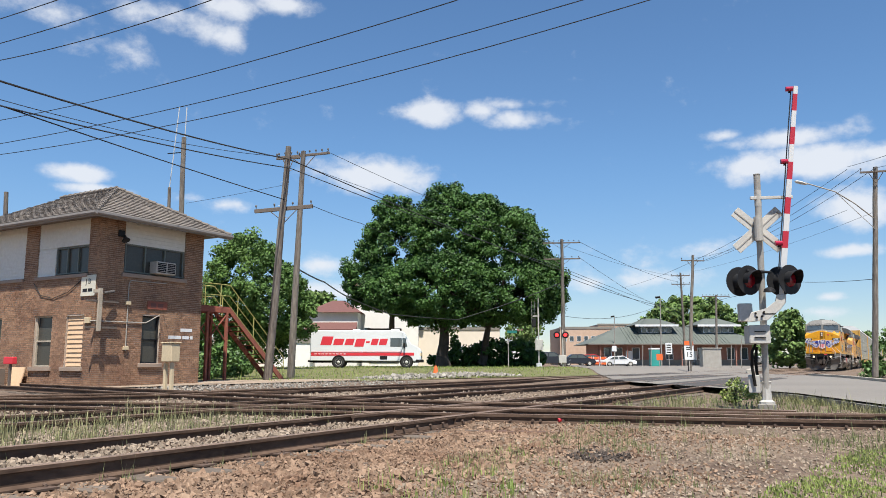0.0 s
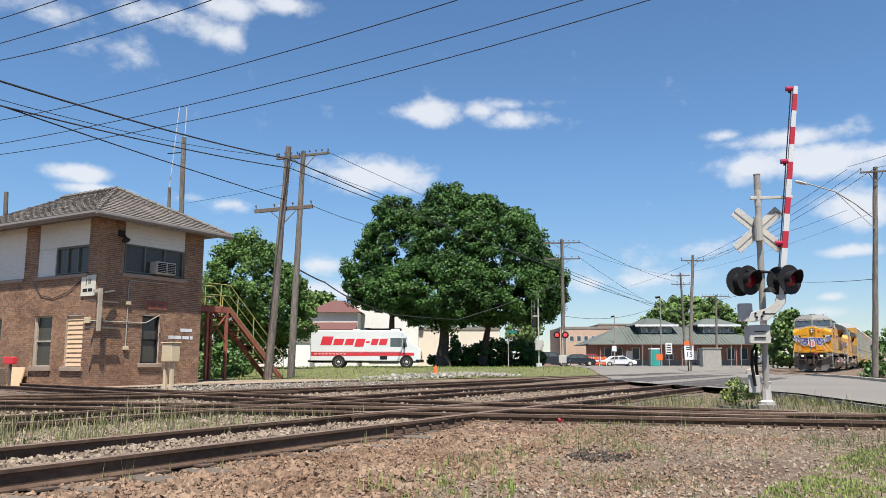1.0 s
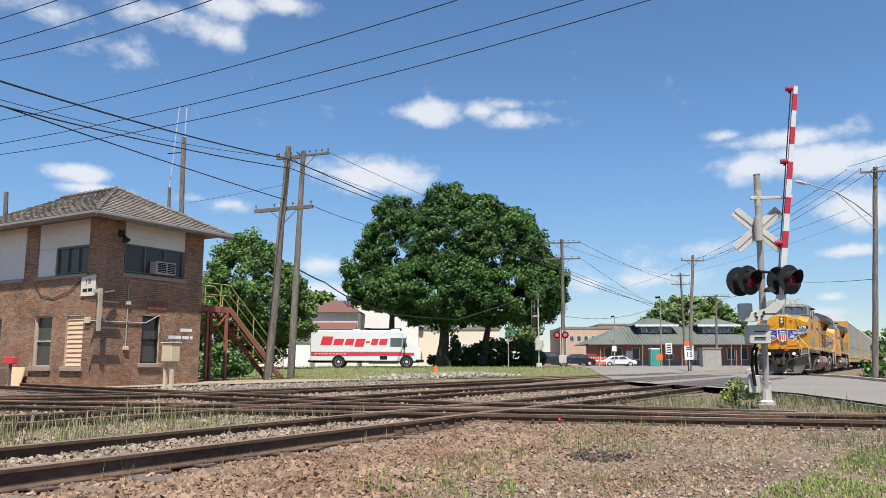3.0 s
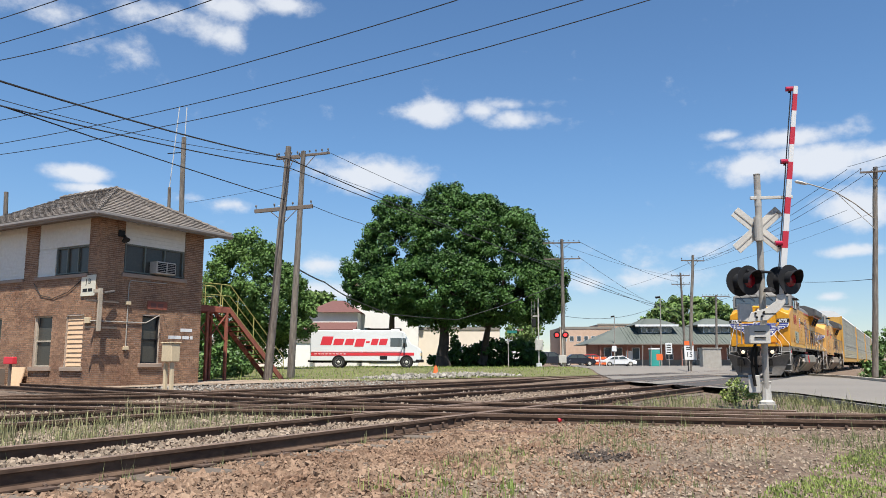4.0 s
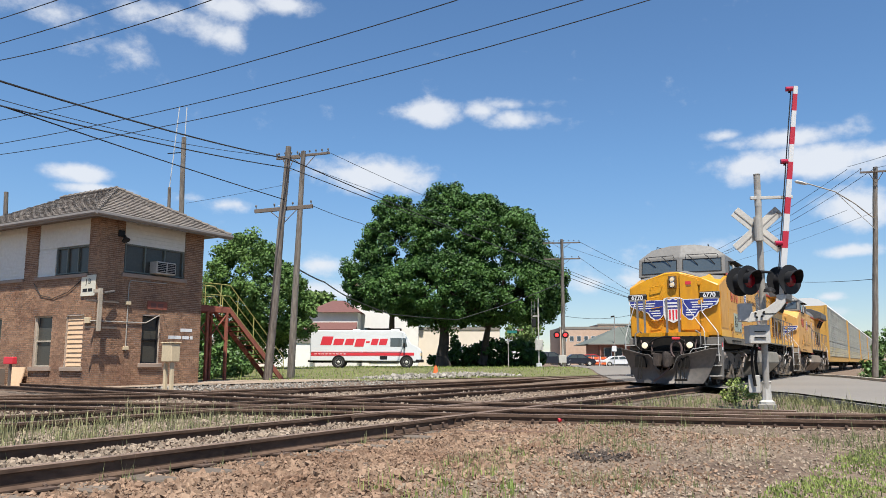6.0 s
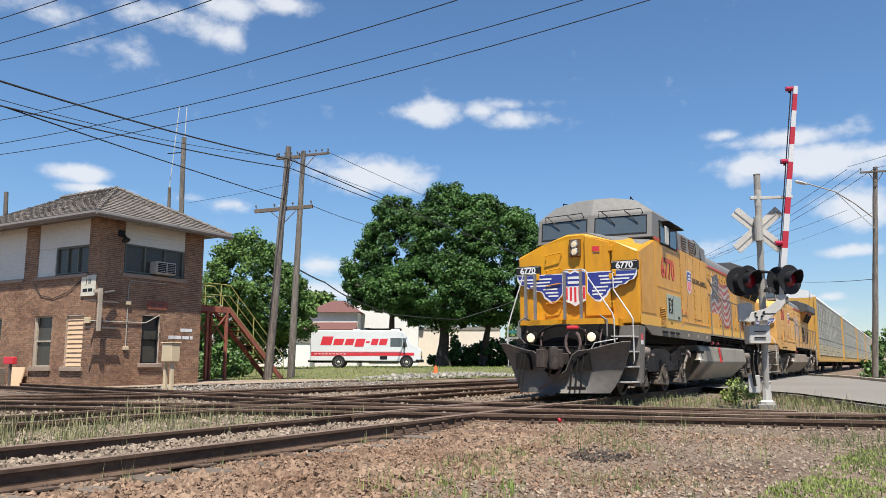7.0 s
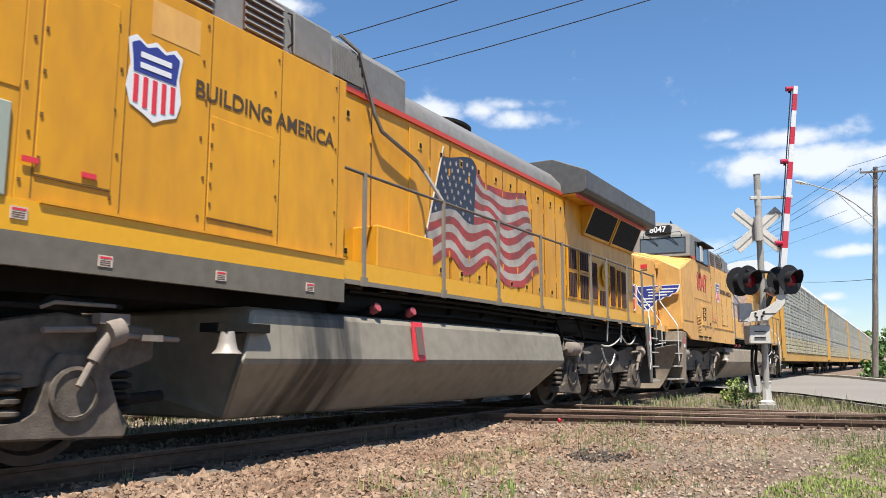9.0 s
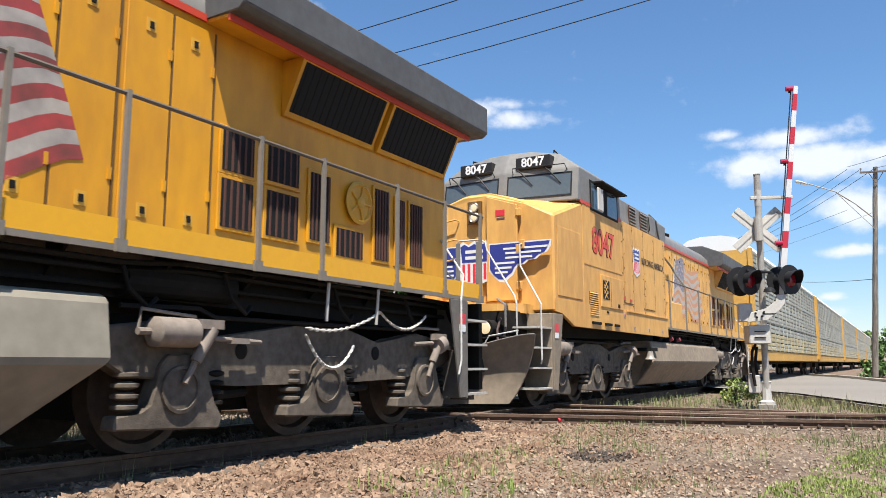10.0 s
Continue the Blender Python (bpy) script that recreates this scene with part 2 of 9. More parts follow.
M["rail_yellow"] = surf("yellow_handrail_paint", (0.45, 0.42, 0.13), (0.36, 0.35, 0.12), 0.7)
M["bark"] = surf("tree_bark", (0.09, 0.07, 0.055), (0.05, 0.04, 0.032), 0.95, big=2, fine=16, mix=1.2, bump=0.9, bump_scale=20, stretch=(1, 1, 0.2), dist=0.04)
M["leaf"] = surf("maple_leaf", (0.026, 0.07, 0.013), (0.066, 0.148, 0.026), 0.6, big=0.3, fine=1.4, mix=1.3, bump=0, islands=0.22, spec=0.3)
M["leaf_far"] = surf("distant_leaf", (0.085, 0.15, 0.035), (0.16, 0.24, 0.065), 0.65, big=0.3, fine=1.2, mix=1.2, bump=0, islands=0.35, spec=0.3)
M["leaf_bush"] = surf("bush_leaf", (0.05, 0.11, 0.02), (0.1, 0.19, 0.04), 0.6, big=0.5, fine=2, mix=1.2, bump=0, islands=0.4)
M["grass"] = surf("grass_blade", (0.15, 0.215, 0.04), (0.3, 0.35, 0.095), 0.7, big=0.7, fine=4, mix=1.2, bump=0, islands=0.4)
M["grass_dry"] = surf("dry_grass_blade", (0.289, 0.251, 0.137), (0.182, 0.205, 0.076), 0.8, big=0.7, fine=4, mix=1.2, bump=0, islands=0.4)
M["far_brick"] = surf("distant_brick", (0.293, 0.134, 0.0976), (0.39, 0.195, 0.146), 0.95, big=0.15, fine=2, mix=1.1, bump=0.1)
M["green_roof"] = surf("green_metal_roof", (0.095, 0.11, 0.092), (0.135, 0.15, 0.13), 0.75, big=0.2, fine=2, mix=1.0, bump=0.05)
M["far_wall"] = surf("pale_render", (0.915, 0.891, 0.83), (0.805, 0.769, 0.708), 0.85, big=0.2, fine=2, bump=0.05)
M["maroon"] = surf("maroon_cladding", (0.17, 0.07, 0.06), (0.13, 0.06, 0.05), 0.8, big=0.3, fine=3, bump=0.1)
M["tyre"] = surf("tyre_rubber", (0.02, 0.02, 0.02), (0.035, 0.033, 0.03), 0.85, bump=0.1)
M["chrome"] = surf("bright_steel", (0.6, 0.6, 0.6), (0.5, 0.5, 0.5), 0.25, metal=1.0, bump=0)
M["car_white"] = surf("white_car_paint", (0.8, 0.8, 0.8), (0.76, 0.76, 0.76), 0.2, bump=0)
M["car_dark"] = surf("dark_car_paint", (0.025, 0.03, 0.045), (0.02, 0.022, 0.03), 0.2, bump=0)
M["car_red"] = surf("red_car_paint", (0.4, 0.02, 0.02), (0.35, 0.02, 0.02), 0.2, bump=0)
M["teal"] = surf("teal_plastic", (0.03, 0.33, 0.28), (0.03, 0.28, 0.25), 0.6, bump=0)
M["blue_sign"] = surf("green_street_sign", (0.02, 0.22, 0.2), (0.02, 0.2, 0.18), 0.6, bump=0)


# ---- building blocks ----
def thing(name, label, category, m=None, group="", kind=""):
    ob = new(name)
    ob.empty_display_size = 0.2
    if m is not None:
        ob.matrix_world = m
    return tagged(ob, label, category, group, kind)


def part(name, bm, material, parent, label="", smooth=False, bevel=0.0, at=None, kind=""):
    if bevel:
        bmesh.ops.bevel(bm, geom=list(bm.edges), offset=bevel, segments=1, affect="EDGES", clamp_overlap=True)
    me = bpy.data.meshes.new(name)
    bmesh.ops.recalc_face_normals(bm, faces=list(bm.faces))
    bm.to_mesh(me)
    bm.free()
    me.materials.append(M[material] if isinstance(material, str) else material)
    if smooth:
        for p in me.polygons:
            p.use_smooth = True
        me.set_sharp_from_angle(angle=radians(40))
    ob = new(name, me)
    if at is not None:
        ob.matrix_basis = at
    if parent is not None:
        ob.parent = parent
    if label:
        ob["label"] = label
    if kind:
        ob["kind"] = kind
    return ob


def again(ob, m, parent):
    """Another part on the same mesh."""
    o = new(ob.name.split(".")[0], ob.data)
    o.parent = parent
    o.matrix_basis = m
    for k in ("label",):
        if k in ob:
            o[k] = ob[k]
    return o


def box(bm, x0, y0, z0, x1, y1, z1, m=None):
    vs = [bm.verts.new((x, y, z)) for z in (z0, z1) for y in (y0, y1) for x in (x0, x1)]
    if m is not None:
        for v in vs:
            v.co = m @ v.co
    for f in ((0, 1, 3, 2), (4, 6, 7, 5), (0, 4, 5, 1), (2, 3, 7, 6), (0, 2, 6, 4), (1, 5, 7, 3)):
        bm.faces.new([vs[i] for i in f])
    return bm


def bx(*a, m=None):
    return box(bmesh.new(), *a, m=m)


def prism(bm, pts, axis, a0, a1):
    """A polygon in the plane across axis, drawn out from a0 to a1. x: pts are (y, z); y: (x, z); z: (x, y)."""
    def at(p, a):
        return {"x": (a, p[0], p[1]), "y": (p[0], a, p[1]), "z": (p[0], p[1], a)}[axis]
    lo = [bm.verts.new(at(p, a0)) for p in pts]
    hi = [bm.verts.new(at(p, a1)) for p in pts]
    n = len(pts)
    bm.faces.new(lo)
    bm.faces.new(hi[::-1])
    for i in range(n):
        bm.faces.new((lo[i], hi[i], hi[(i + 1) % n], lo[(i + 1) % n]))
    return bm


def rod(bm, a, b, r, n=8, r2=None, caps=True):
    a, b = Vector(a), Vector(b)
    d = (b - a).normalized()
    u = d.orthogonal().normalized()
    v = d.cross(u)
    r2 = r if r2 is None else r2
    ring = lambda c, q: [bm.verts.new(c + (u * math.cos(2 * math.pi * i / n) + v * math.sin(2 * math.pi * i / n)) * q) for i in range(n)]
    A, B = ring(a, r), ring(b, r2)
    for i in range(n):
        bm.faces.new((A[i], A[(i + 1) % n], B[(i + 1) % n], B[i]))
    if caps:
        bm.faces.new(A[::-1])
        bm.faces.new(B)
    return bm


def tube(bm, pts, r, n=6):
    """A bent bar through the points, with shared rings."""
    pts = [Vector(p) for p in pts]
    rings = []
    up = None
    for i, p in enumerate(pts):
        d = (pts[min(i + 1, len(pts) - 1)] - pts[max(i - 1, 0)]).normalized()
        u = d.orthogonal().normalized() if up is None else (up - d * up.dot(d)).normalized()
        up = u
        v = d.cross(u)
        rings.append([bm.verts.new(p + (u * math.cos(2 * math.pi * k / n) + v * math.sin(2 * math.pi * k / n)) * r) for k in range(n)])
    for A, B in zip(rings, rings[1:]):
        for k in range(n):
            bm.faces.new((A[k], A[(k + 1) % n], B[(k + 1) % n], B[k]))
    bm.faces.new(rings[0][::-1])
    bm.faces.new(rings[-1])
    return bm


def lathe(bm, profile, m, n=20):
    """A turned shape round local z: profile of (radius, height)."""
    rings = [[bm.verts.new(m @ Vector((max(r, 0.0005) * math.cos(2 * math.pi * k / n), max(r, 0.0005) * math.sin(2 * math.pi * k / n), h))) for k in range(n)] for r, h in profile]
    for A, B in zip(rings, rings[1:]):
        for k in range(n):
            bm.faces.new((A[k], A[(k + 1) % n], B[(k + 1) % n], B[k]))
    bm.faces.new(rings[0][::-1])
    bm.faces.new(rings[-1])
    return bm


def lettering(text, size, m, material, parent, name="lettering", depth=0.004, label="", shear=0.0, width=1.0, bold=0.0):
    cu = bpy.data.curves.new("lettering", "FONT")
    cu.body, cu.size, cu.extrude, cu.shear, cu.align_x, cu.align_y, cu.offset = text, size, depth, shear, "CENTER", "CENTER", bold
    tmp = bpy.data.objects.new("lettering", cu)
    scene.collection.objects.link(tmp)
    me = bpy.data.meshes.new_from_object(tmp.evaluated_get(bpy.context.evaluated_depsgraph_get()))
    bpy.data.objects.remove(tmp)
    bpy.data.curves.remove(cu)
    me.materials.clear()
    me.materials.append(M[material])
    me.transform(Matrix.Diagonal((width, 1, 1, 1)))
    ob = new(name, me)
    ob.matrix_basis = m
    ob.parent = parent
    if label:
        ob["label"] = label
    return ob


# text planes: facing -y and facing -x
FACE_S = Matrix.Rotation(math.pi / 2, 4, "X")
FACE_W = Matrix.Rotation(-math.pi / 2, 4, "Z") @ Matrix.Rotation(math.pi / 2, 4, "X")


def mesh_from(name, verts, faces, material, parent=None, label="", kind=""):
    me = bpy.data.meshes.new(name)
    me.from_pydata(verts, [], faces)
    me.materials.append(M[material] if isinstance(material, str) else material)
    ob = new(name, me)
    if parent is not None:
        ob.parent = parent
    if label:
        ob["label"] = label
    if kind:
        ob["kind"] = kind
    return ob


# ---- ground ----
def smooth(a, b, v):
    t = min(max((v - a) / (b - a), 0), 1)
    return t * t * (3 - 2 * t)


def level(x, y):
    """Height of the ground: the railway bed is low, the land behind it rises a little."""
    d = math.hypot(x, y + 6.5)
    rise = 0.2 * smooth(25, 45, d) + 0.32 * smooth(44, 66, d)
    bed = smooth(9.8, 13.5, y)
    right = smooth(26, 40, x) * 0.15
    return -0.2 + rise * bed + right * (1 - bed) * smooth(-9, -2, y)


def sheet(name, xs, ys, fz, material):
    vs = [(x, y, fz(x, y)) for y in ys for x in xs]
    n = len(xs)
    fs = [(j * n + i, j * n + i + 1, (j + 1) * n + i + 1, (j + 1) * n + i) for j in range(len(ys) - 1) for i in range(n - 1)]
    ob = mesh_from(name, vs, fs, material)
    for p in ob.data.polygons:
        p.use_smooth = True
    return ob


def axis(lo, hi, near, step, grow):
    out, v, s = [near], near, step
    while v < hi:
        s = s * grow if v > near + 16 else s
        v += s
        out.append(v)
    v, s = near, step
    while v > lo:
        s = s * grow if v < near - 12 else s
        v -= s
        out.insert(0, v)
    return out


def ground_height(x, y):
    z = level(x, y)
    if -8 < x < 30 and -12 < y < 14:
        z += 0.03 * noise.noise((x * 0.9, y * 0.9, 0)) + 0.02 * noise.noise((x * 3.1, y * 3.1, 4))
    if y < -1.3 and x < 14:
        z -= 0.12 * smooth(-1.3, -4.5, y) * (1 - smooth(7.5, 11, x))
    # ballast filled up between the rails, and along the crossing line
    if -5 < x < 26 and -0.8 < y < 12:
        z += 0.075 * smooth(-0.74, -0.5, y) * (1 - smooth(9.5, 12, y)) * (1 - smooth(22, 26, x))
    elif y <= -0.8 and x < 16:
        z += 0.08 * (1 - smooth(0.25, 1.1, abs(x - 13.0 + 0.263 * (y + 6.27)) - 0.6))
    return z


ground = sheet("ground", axis(-900, 2500, 6, 0.16, 1.13), axis(-900, 2500, -3, 0.16, 1.13), ground_height, "ground")
tagged(ground, "brown gravelly dirt and ballast ground around the tracks", "ground", kind="structure")


def between(name, near, far, n, m, lift, material, label, category):
    """A surface strung between two lines of plan points, lying on the ground."""
    def at(line, t):
        t *= len(line) - 1
        i = min(int(t), len(line) - 2)
        a, b = Vector(line[i]), Vector(line[i + 1])
        return a.lerp(b, t - i)
    vs = []
    for i in range(n + 1):
        for j in range(m + 1):
            p = at(near, i / n).lerp(at(far, i / n), j / m)
            vs.append((p.x, p.y, lift(p.x, p.y)))
    fs = [(i * (m + 1) + j, (i + 1) * (m + 1) + j, (i + 1) * (m + 1) + j + 1, i * (m + 1) + j + 1) for i in range(n) for j in range(m)]
    ob = mesh_from(name, vs, fs, material)
    return tagged(ob, label, category, kind="structure")


def road_z(x, y):
    return max(level(x, y) + 0.03, -0.012)


ROAD_NEAR = [(9, -9.5), (17.2, -6.2), (22.5, -4.1), (26.1, -1.4), (31.8, 3.1), (38, 6.0), (48.3, 10), (76, 22), (140, 50)]
ROAD_FAR = [(20, -16), (37, -6.0), (46, -4.0), (54, -1.5), (62, 3), (75, 5), (90, 6), (110, 8), (160, 10)]
between("road", ROAD_NEAR, ROAD_FAR, 64, 12, road_z, "asphalt", "worn pale grey asphalt street over the railway crossing", "road")
LAWN_NEAR = [(23.5, 20.5), (28, 15.5), (34, 13.0), (42, 11.2), (48.4, 10.2), (76, 22.2)]
LAWN_FAR = [(26, 60), (38, 62), (48, 62), (58, 58), (70, 52), (100, 52)]
between("lawn", LAWN_NEAR, LAWN_FAR, 50, 30, lambda x, y: level(x, y) + 0.03 + 0.03 * noise.noise((x * .6, y * .6, 2)), "lawn", "mown green lawn beside the railway", "lawn")


# ---- tracks ----
def bend(points, step=0.6):
    """Points at even steps along a smooth line through plan points."""
    pts = [Vector((*p, 0)) for p in points]
    if len(pts) == 2:
        n = max(int((pts[1] - pts[0]).length / step), 1)
        return [pts[0].lerp(pts[1], i / n) for i in range(n + 1)]
    out = []
    for i in range(len(pts) - 1):
        p0, p1, p2, p3 = pts[max(i - 1, 0)], pts[i], pts[i + 1], pts[min(i + 2, len(pts) - 1)]
        n = max(int((p2 - p1).length / step), 1)
        for k in range(n):
            t = k / n
            out.append(0.5 * ((2 * p1) + (p2 - p0) * t + (2 * p0 - 5 * p1 + 4 * p2 - p3) * t * t + (3 * p1 - p0 - 3 * p2 + p3) * t ** 3))
    out.append(pts[-1])
    return out


RAIL = [(-0.07, -0.17), (0.07, -0.17), (0.07, -0.155), (0.012, -0.135), (0.01, -0.045), (0.036, -0.036), (0.036, -0.006), (0.028, 0), (-0.028, 0), (-0.036, -0.006), (-0.036, -0.036), (-0.01, -0.045), (-0.012, -0.135), (-0.07, -0.155)]


def sweep(path, side, profile, z=0.0):
    vs, fs = [], []
    n = len(profile)
    for i, p in enumerate(path):
        d = (path[min(i + 1, len(path) - 1)] - path[max(i - 1, 0)]).normalized()
        s = Vector((-d.y, d.x, 0))
        for a, h in profile:
            q = p + s * (side + a)
            vs.append((q.x, q.y, z + h))
    for i in range(len(path) - 1):
        for k in range(n):
            fs.append((i * n + k, i * n + (k + 1) % n, (i + 1) * n + (k + 1) % n, (i + 1) * n + k))
    fs.append(tuple(range(n))[::-1])
    fs.append(tuple((len(path) - 1) * n + k for k in range(n)))
    return vs, fs


tie_mesh = None


def railway(label, points, ties, z=0.0, tie_skip=0):
    global tie_mesh
    t = thing("railway_track", label, "railway track", kind="structure")
    path = bend(points)
    for side in (-0.7525, 0.7525):
        vs, fs = sweep(path, side, RAIL, z)
        r = mesh_from("rail", vs, fs, "rail_side", t, "rusty steel rail with a worn head")
        r.data.materials.append(M["rail_top"])
        for p in r.data.polygons:
            if p.normal.z > 0.8 and p.center.z > z - 0.02:
                p.material_index = 1
    dist, nxt = 0.0, 0.3
    rnd = random.Random(5)
    for a, b in zip(path, path[1:]):
        dist += (b - a).length
        if dist < nxt:
            continue
        nxt += 0.53
        if not ties(b.x, b.y):
            continue
        d = (b - a).normalized()
        m = Matrix.Translation((b.x, b.y, z + rnd.uniform(-0.012, 0.006))) @ Matrix.Rotation(math.atan2(d.y, d.x) + rnd.uniform(-.02, .02), 4, "Z")
        if tie_mesh is None:
            tie_mesh = part("tie", bx(-0.115, -1.28, -0.34, 0.115, 1.28, -0.172), "tie", t, bevel=0.012, at=m)
        else:
            again(tie_mesh, m, t)
    return t


not_road = lambda x, y: x < 26.5 + (y + 1.4) * 1.2
railway("main line railway track with rusty rails on worn wooden ties", [(-14, 0), (160, 0)], lambda x, y: -3 < x < 26)
railway("second main railway track with rusty rails in ballast", [(-6, 4.25), (160, 4.0)], lambda x, y: 1 < x < 30)
railway("third railway track with rusty rails beside the lawn", [(9, 12.5), (14, 9.9), (20, 8.9), (30, 8.7), (46, 9.0), (120, 9.2)], lambda x, y: 12 < x < 42)
railway("crossing railway track that cuts over the main lines", [(13.9, -9.5), (13.05, -6.27), (11.4, 0), (10.3, 4.2), (9.0, 9.0), (6, 20)], lambda x, y: y > 1, z=0.003)
railway("curved crossing railway track past the brick tower", [(13.3, -5), (13.25, -1), (13.4, 3), (14, 7.4), (15.2, 13.2), (17, 22), (19.5, 32)], lambda x, y: y > 0, z=0.005)


# ---- the train ----
def slab(bm, grid, back):
    """A bent sheet with thickness: grid of points, and the offset of its back face."""
    n, m = len(grid), len(grid[0])
    back = Vector(back)
    F = [[bm.verts.new(Vector(p)) for p in row] for row in grid]
    Bk = [[bm.verts.new(Vector(p) + back) for p in row] for row in grid]
    for i in range(n - 1):
        for j in range(m - 1):
            bm.faces.new((F[i][j], F[i + 1][j], F[i + 1][j + 1], F[i][j + 1]))
            bm.faces.new((Bk[i][j], Bk[i][j + 1], Bk[i + 1][j + 1], Bk[i + 1][j]))
    ring = [(i, 0) for i in range(n)] + [(n - 1, j) for j in range(1, m)] + [(i, m - 1) for i in range(n - 2, -1, -1)] + [(0, j) for j in range(m - 2, 0, -1)]
    for a, b in zip(ring, ring[1:] + ring[:1]):
        bm.faces.new((F[a[0]][a[1]], F[b[0]][b[1]], Bk[b[0]][b[1]], Bk[a[0]][a[1]]))
    return bm


def flat(pts, at, thick=0.004):
    """A flat plate from an outline in (u, v), set by the matrix, u to the right and v up, facing the viewer."""
    bm = bmesh.new()
    prism(bm, pts, "z", 0, thick)
    bm.transform(at)
    return bm


def side_at(x, z, y=-1.5):
    return Matrix.Translation((x, y, z)) @ FACE_S


def front_at(x, y, z):
    return Matrix.Translation((x, y, z)) @ FACE_W


def louvre(name, x0, x1, z0, z1, y, n, back, slat, parent, lean=0.02):
    g = part(name, bx(x0, y - 0.004, z0, x1, y + 0.01, z1), back, parent)
    for i in range(n):
        z = z0 + (i + 0.5) * (z1 - z0) / n
        h = (z1 - z0) / n * 0.32
        part("slat", prism(bmesh.new(), [(y - 0.006, z - h), (y - 0.006 - lean, z - h), (y - 0.006, z + h)], "x", x0 + 0.01, x1 - 0.01), slat, g)
    return g


SHIELD = [(-0.5, 0.42), (-0.36, 0.5), (-0.18, 0.42), (0, 0.5), (0.18, 0.42), (0.36, 0.5), (0.5, 0.42), (0.44, 0.1), (0.5, -0.2), (0.42, -0.42), (0.18, -0.5), (0, -0.58), (-0.18, -0.5), (-0.42, -0.42), (-0.5, -0.2), (-0.44, 0.1)]


def shield(parent, at, w, h, blue="blue"):
    """A plain striped badge: white plate, blue head with a pale bar, red stripes."""
    s = lambda pts, k=1.0: [(x * w * k, y * h * k) for x, y in pts]
    badge = part("badge", flat(s(SHIELD, 1.08), at, 0.004), "white", parent, "blue badge with red and white stripes")
    up = at @ Matrix.Translation((0, 0, 0.004))
    part("badge_head", flat(s([(-0.47, 0.4), (-0.34, 0.47), (-0.18, 0.4), (0, 0.47), (0.18, 0.4), (0.34, 0.47), (0.47, 0.4), (0.42, 0.1), (0.42, 0.02), (-0.42, 0.02), (-0.42, 0.1)]), up), blue, badge)
    up2 = at @ Matrix.Translation((0, 0, 0.008))
    for v in (0.28, 0.13):
        part("bar", flat(s([(-0.3, v - 0.04), (0.3, v - 0.04), (0.3, v + 0.04), (-0.3, v + 0.04)]), up2), "white", badge)
    for i in range(5):
        c = -0.36 + i * 0.18
        lo = -0.5 + abs(c) * 0.25
        part("stripe", flat(s([(c - 0.045, lo), (c + 0.045, lo), (c + 0.045, -0.02), (c - 0.045, -0.02)]), up), "red", badge)


def wing(parent, at, sx, length, h):
    pts = [(0.0, -0.5), (0.07, -0.72), (0.15, -0.86), (0.24, -0.88), (0.31, -0.74), (0.37, -0.66), (0.41, -0.48), (0.46, -0.36), (0.55, -0.34), (0.62, -0.22), (0.74, -0.2), (0.81, -0.07), (0.91, 0.0), (0.96, 0.16), (1.0, 0.38), (0.0, 0.38)]
    out = [(sx * (x * length + (0.03 if 0 < x < 1 else 0)), (y * 1.12 + 0.0) * h) for x, y in pts]
    w = part("wing", flat(out if sx > 0 else out[::-1], at, 0.003), "white", parent, "blue painted wing with white edges")
    inn = [(sx * (0.02 + x * length * 0.96), y * h) for x, y in pts]
    part("feather", flat(inn if sx > 0 else inn[::-1], at @ Matrix.Translation((0, 0, 0.004))), "blue", w)
    for v, a, b in ((0.2, 0.24, 0.94), (0.04, 0.27, 0.84), (-0.12, 0.27, 0.7), (-0.3, 0.12, 0.42), (-0.47, 0.1, 0.37), (-0.63, 0.1, 0.31)):
        q = [(sx * a * length, (v - 0.035) * h), (sx * b * length, (v - 0.035) * h), (sx * b * length, (v + 0.035) * h), (sx * a * length, (v + 0.035) * h)]
        part("white_line", flat(q if sx > 0 else q[::-1], at @ Matrix.Translation((0, 0, 0.008))), "white", w)


def star(bm, c, r, at):
    prism_pts = [(c[0] + (r if k % 2 == 0 else r * 0.4) * math.sin(k * math.pi / 5), c[1] + (r if k % 2 == 0 else r * 0.4) * math.cos(k * math.pi / 5)) for k in range(10)]
    n = len(bm.verts)
    prism(bm, prism_pts, "z", 0, 0.003)
    bm.verts.ensure_lookup_table()
    for v in bm.verts[n:]:
        v.co = at @ v.co


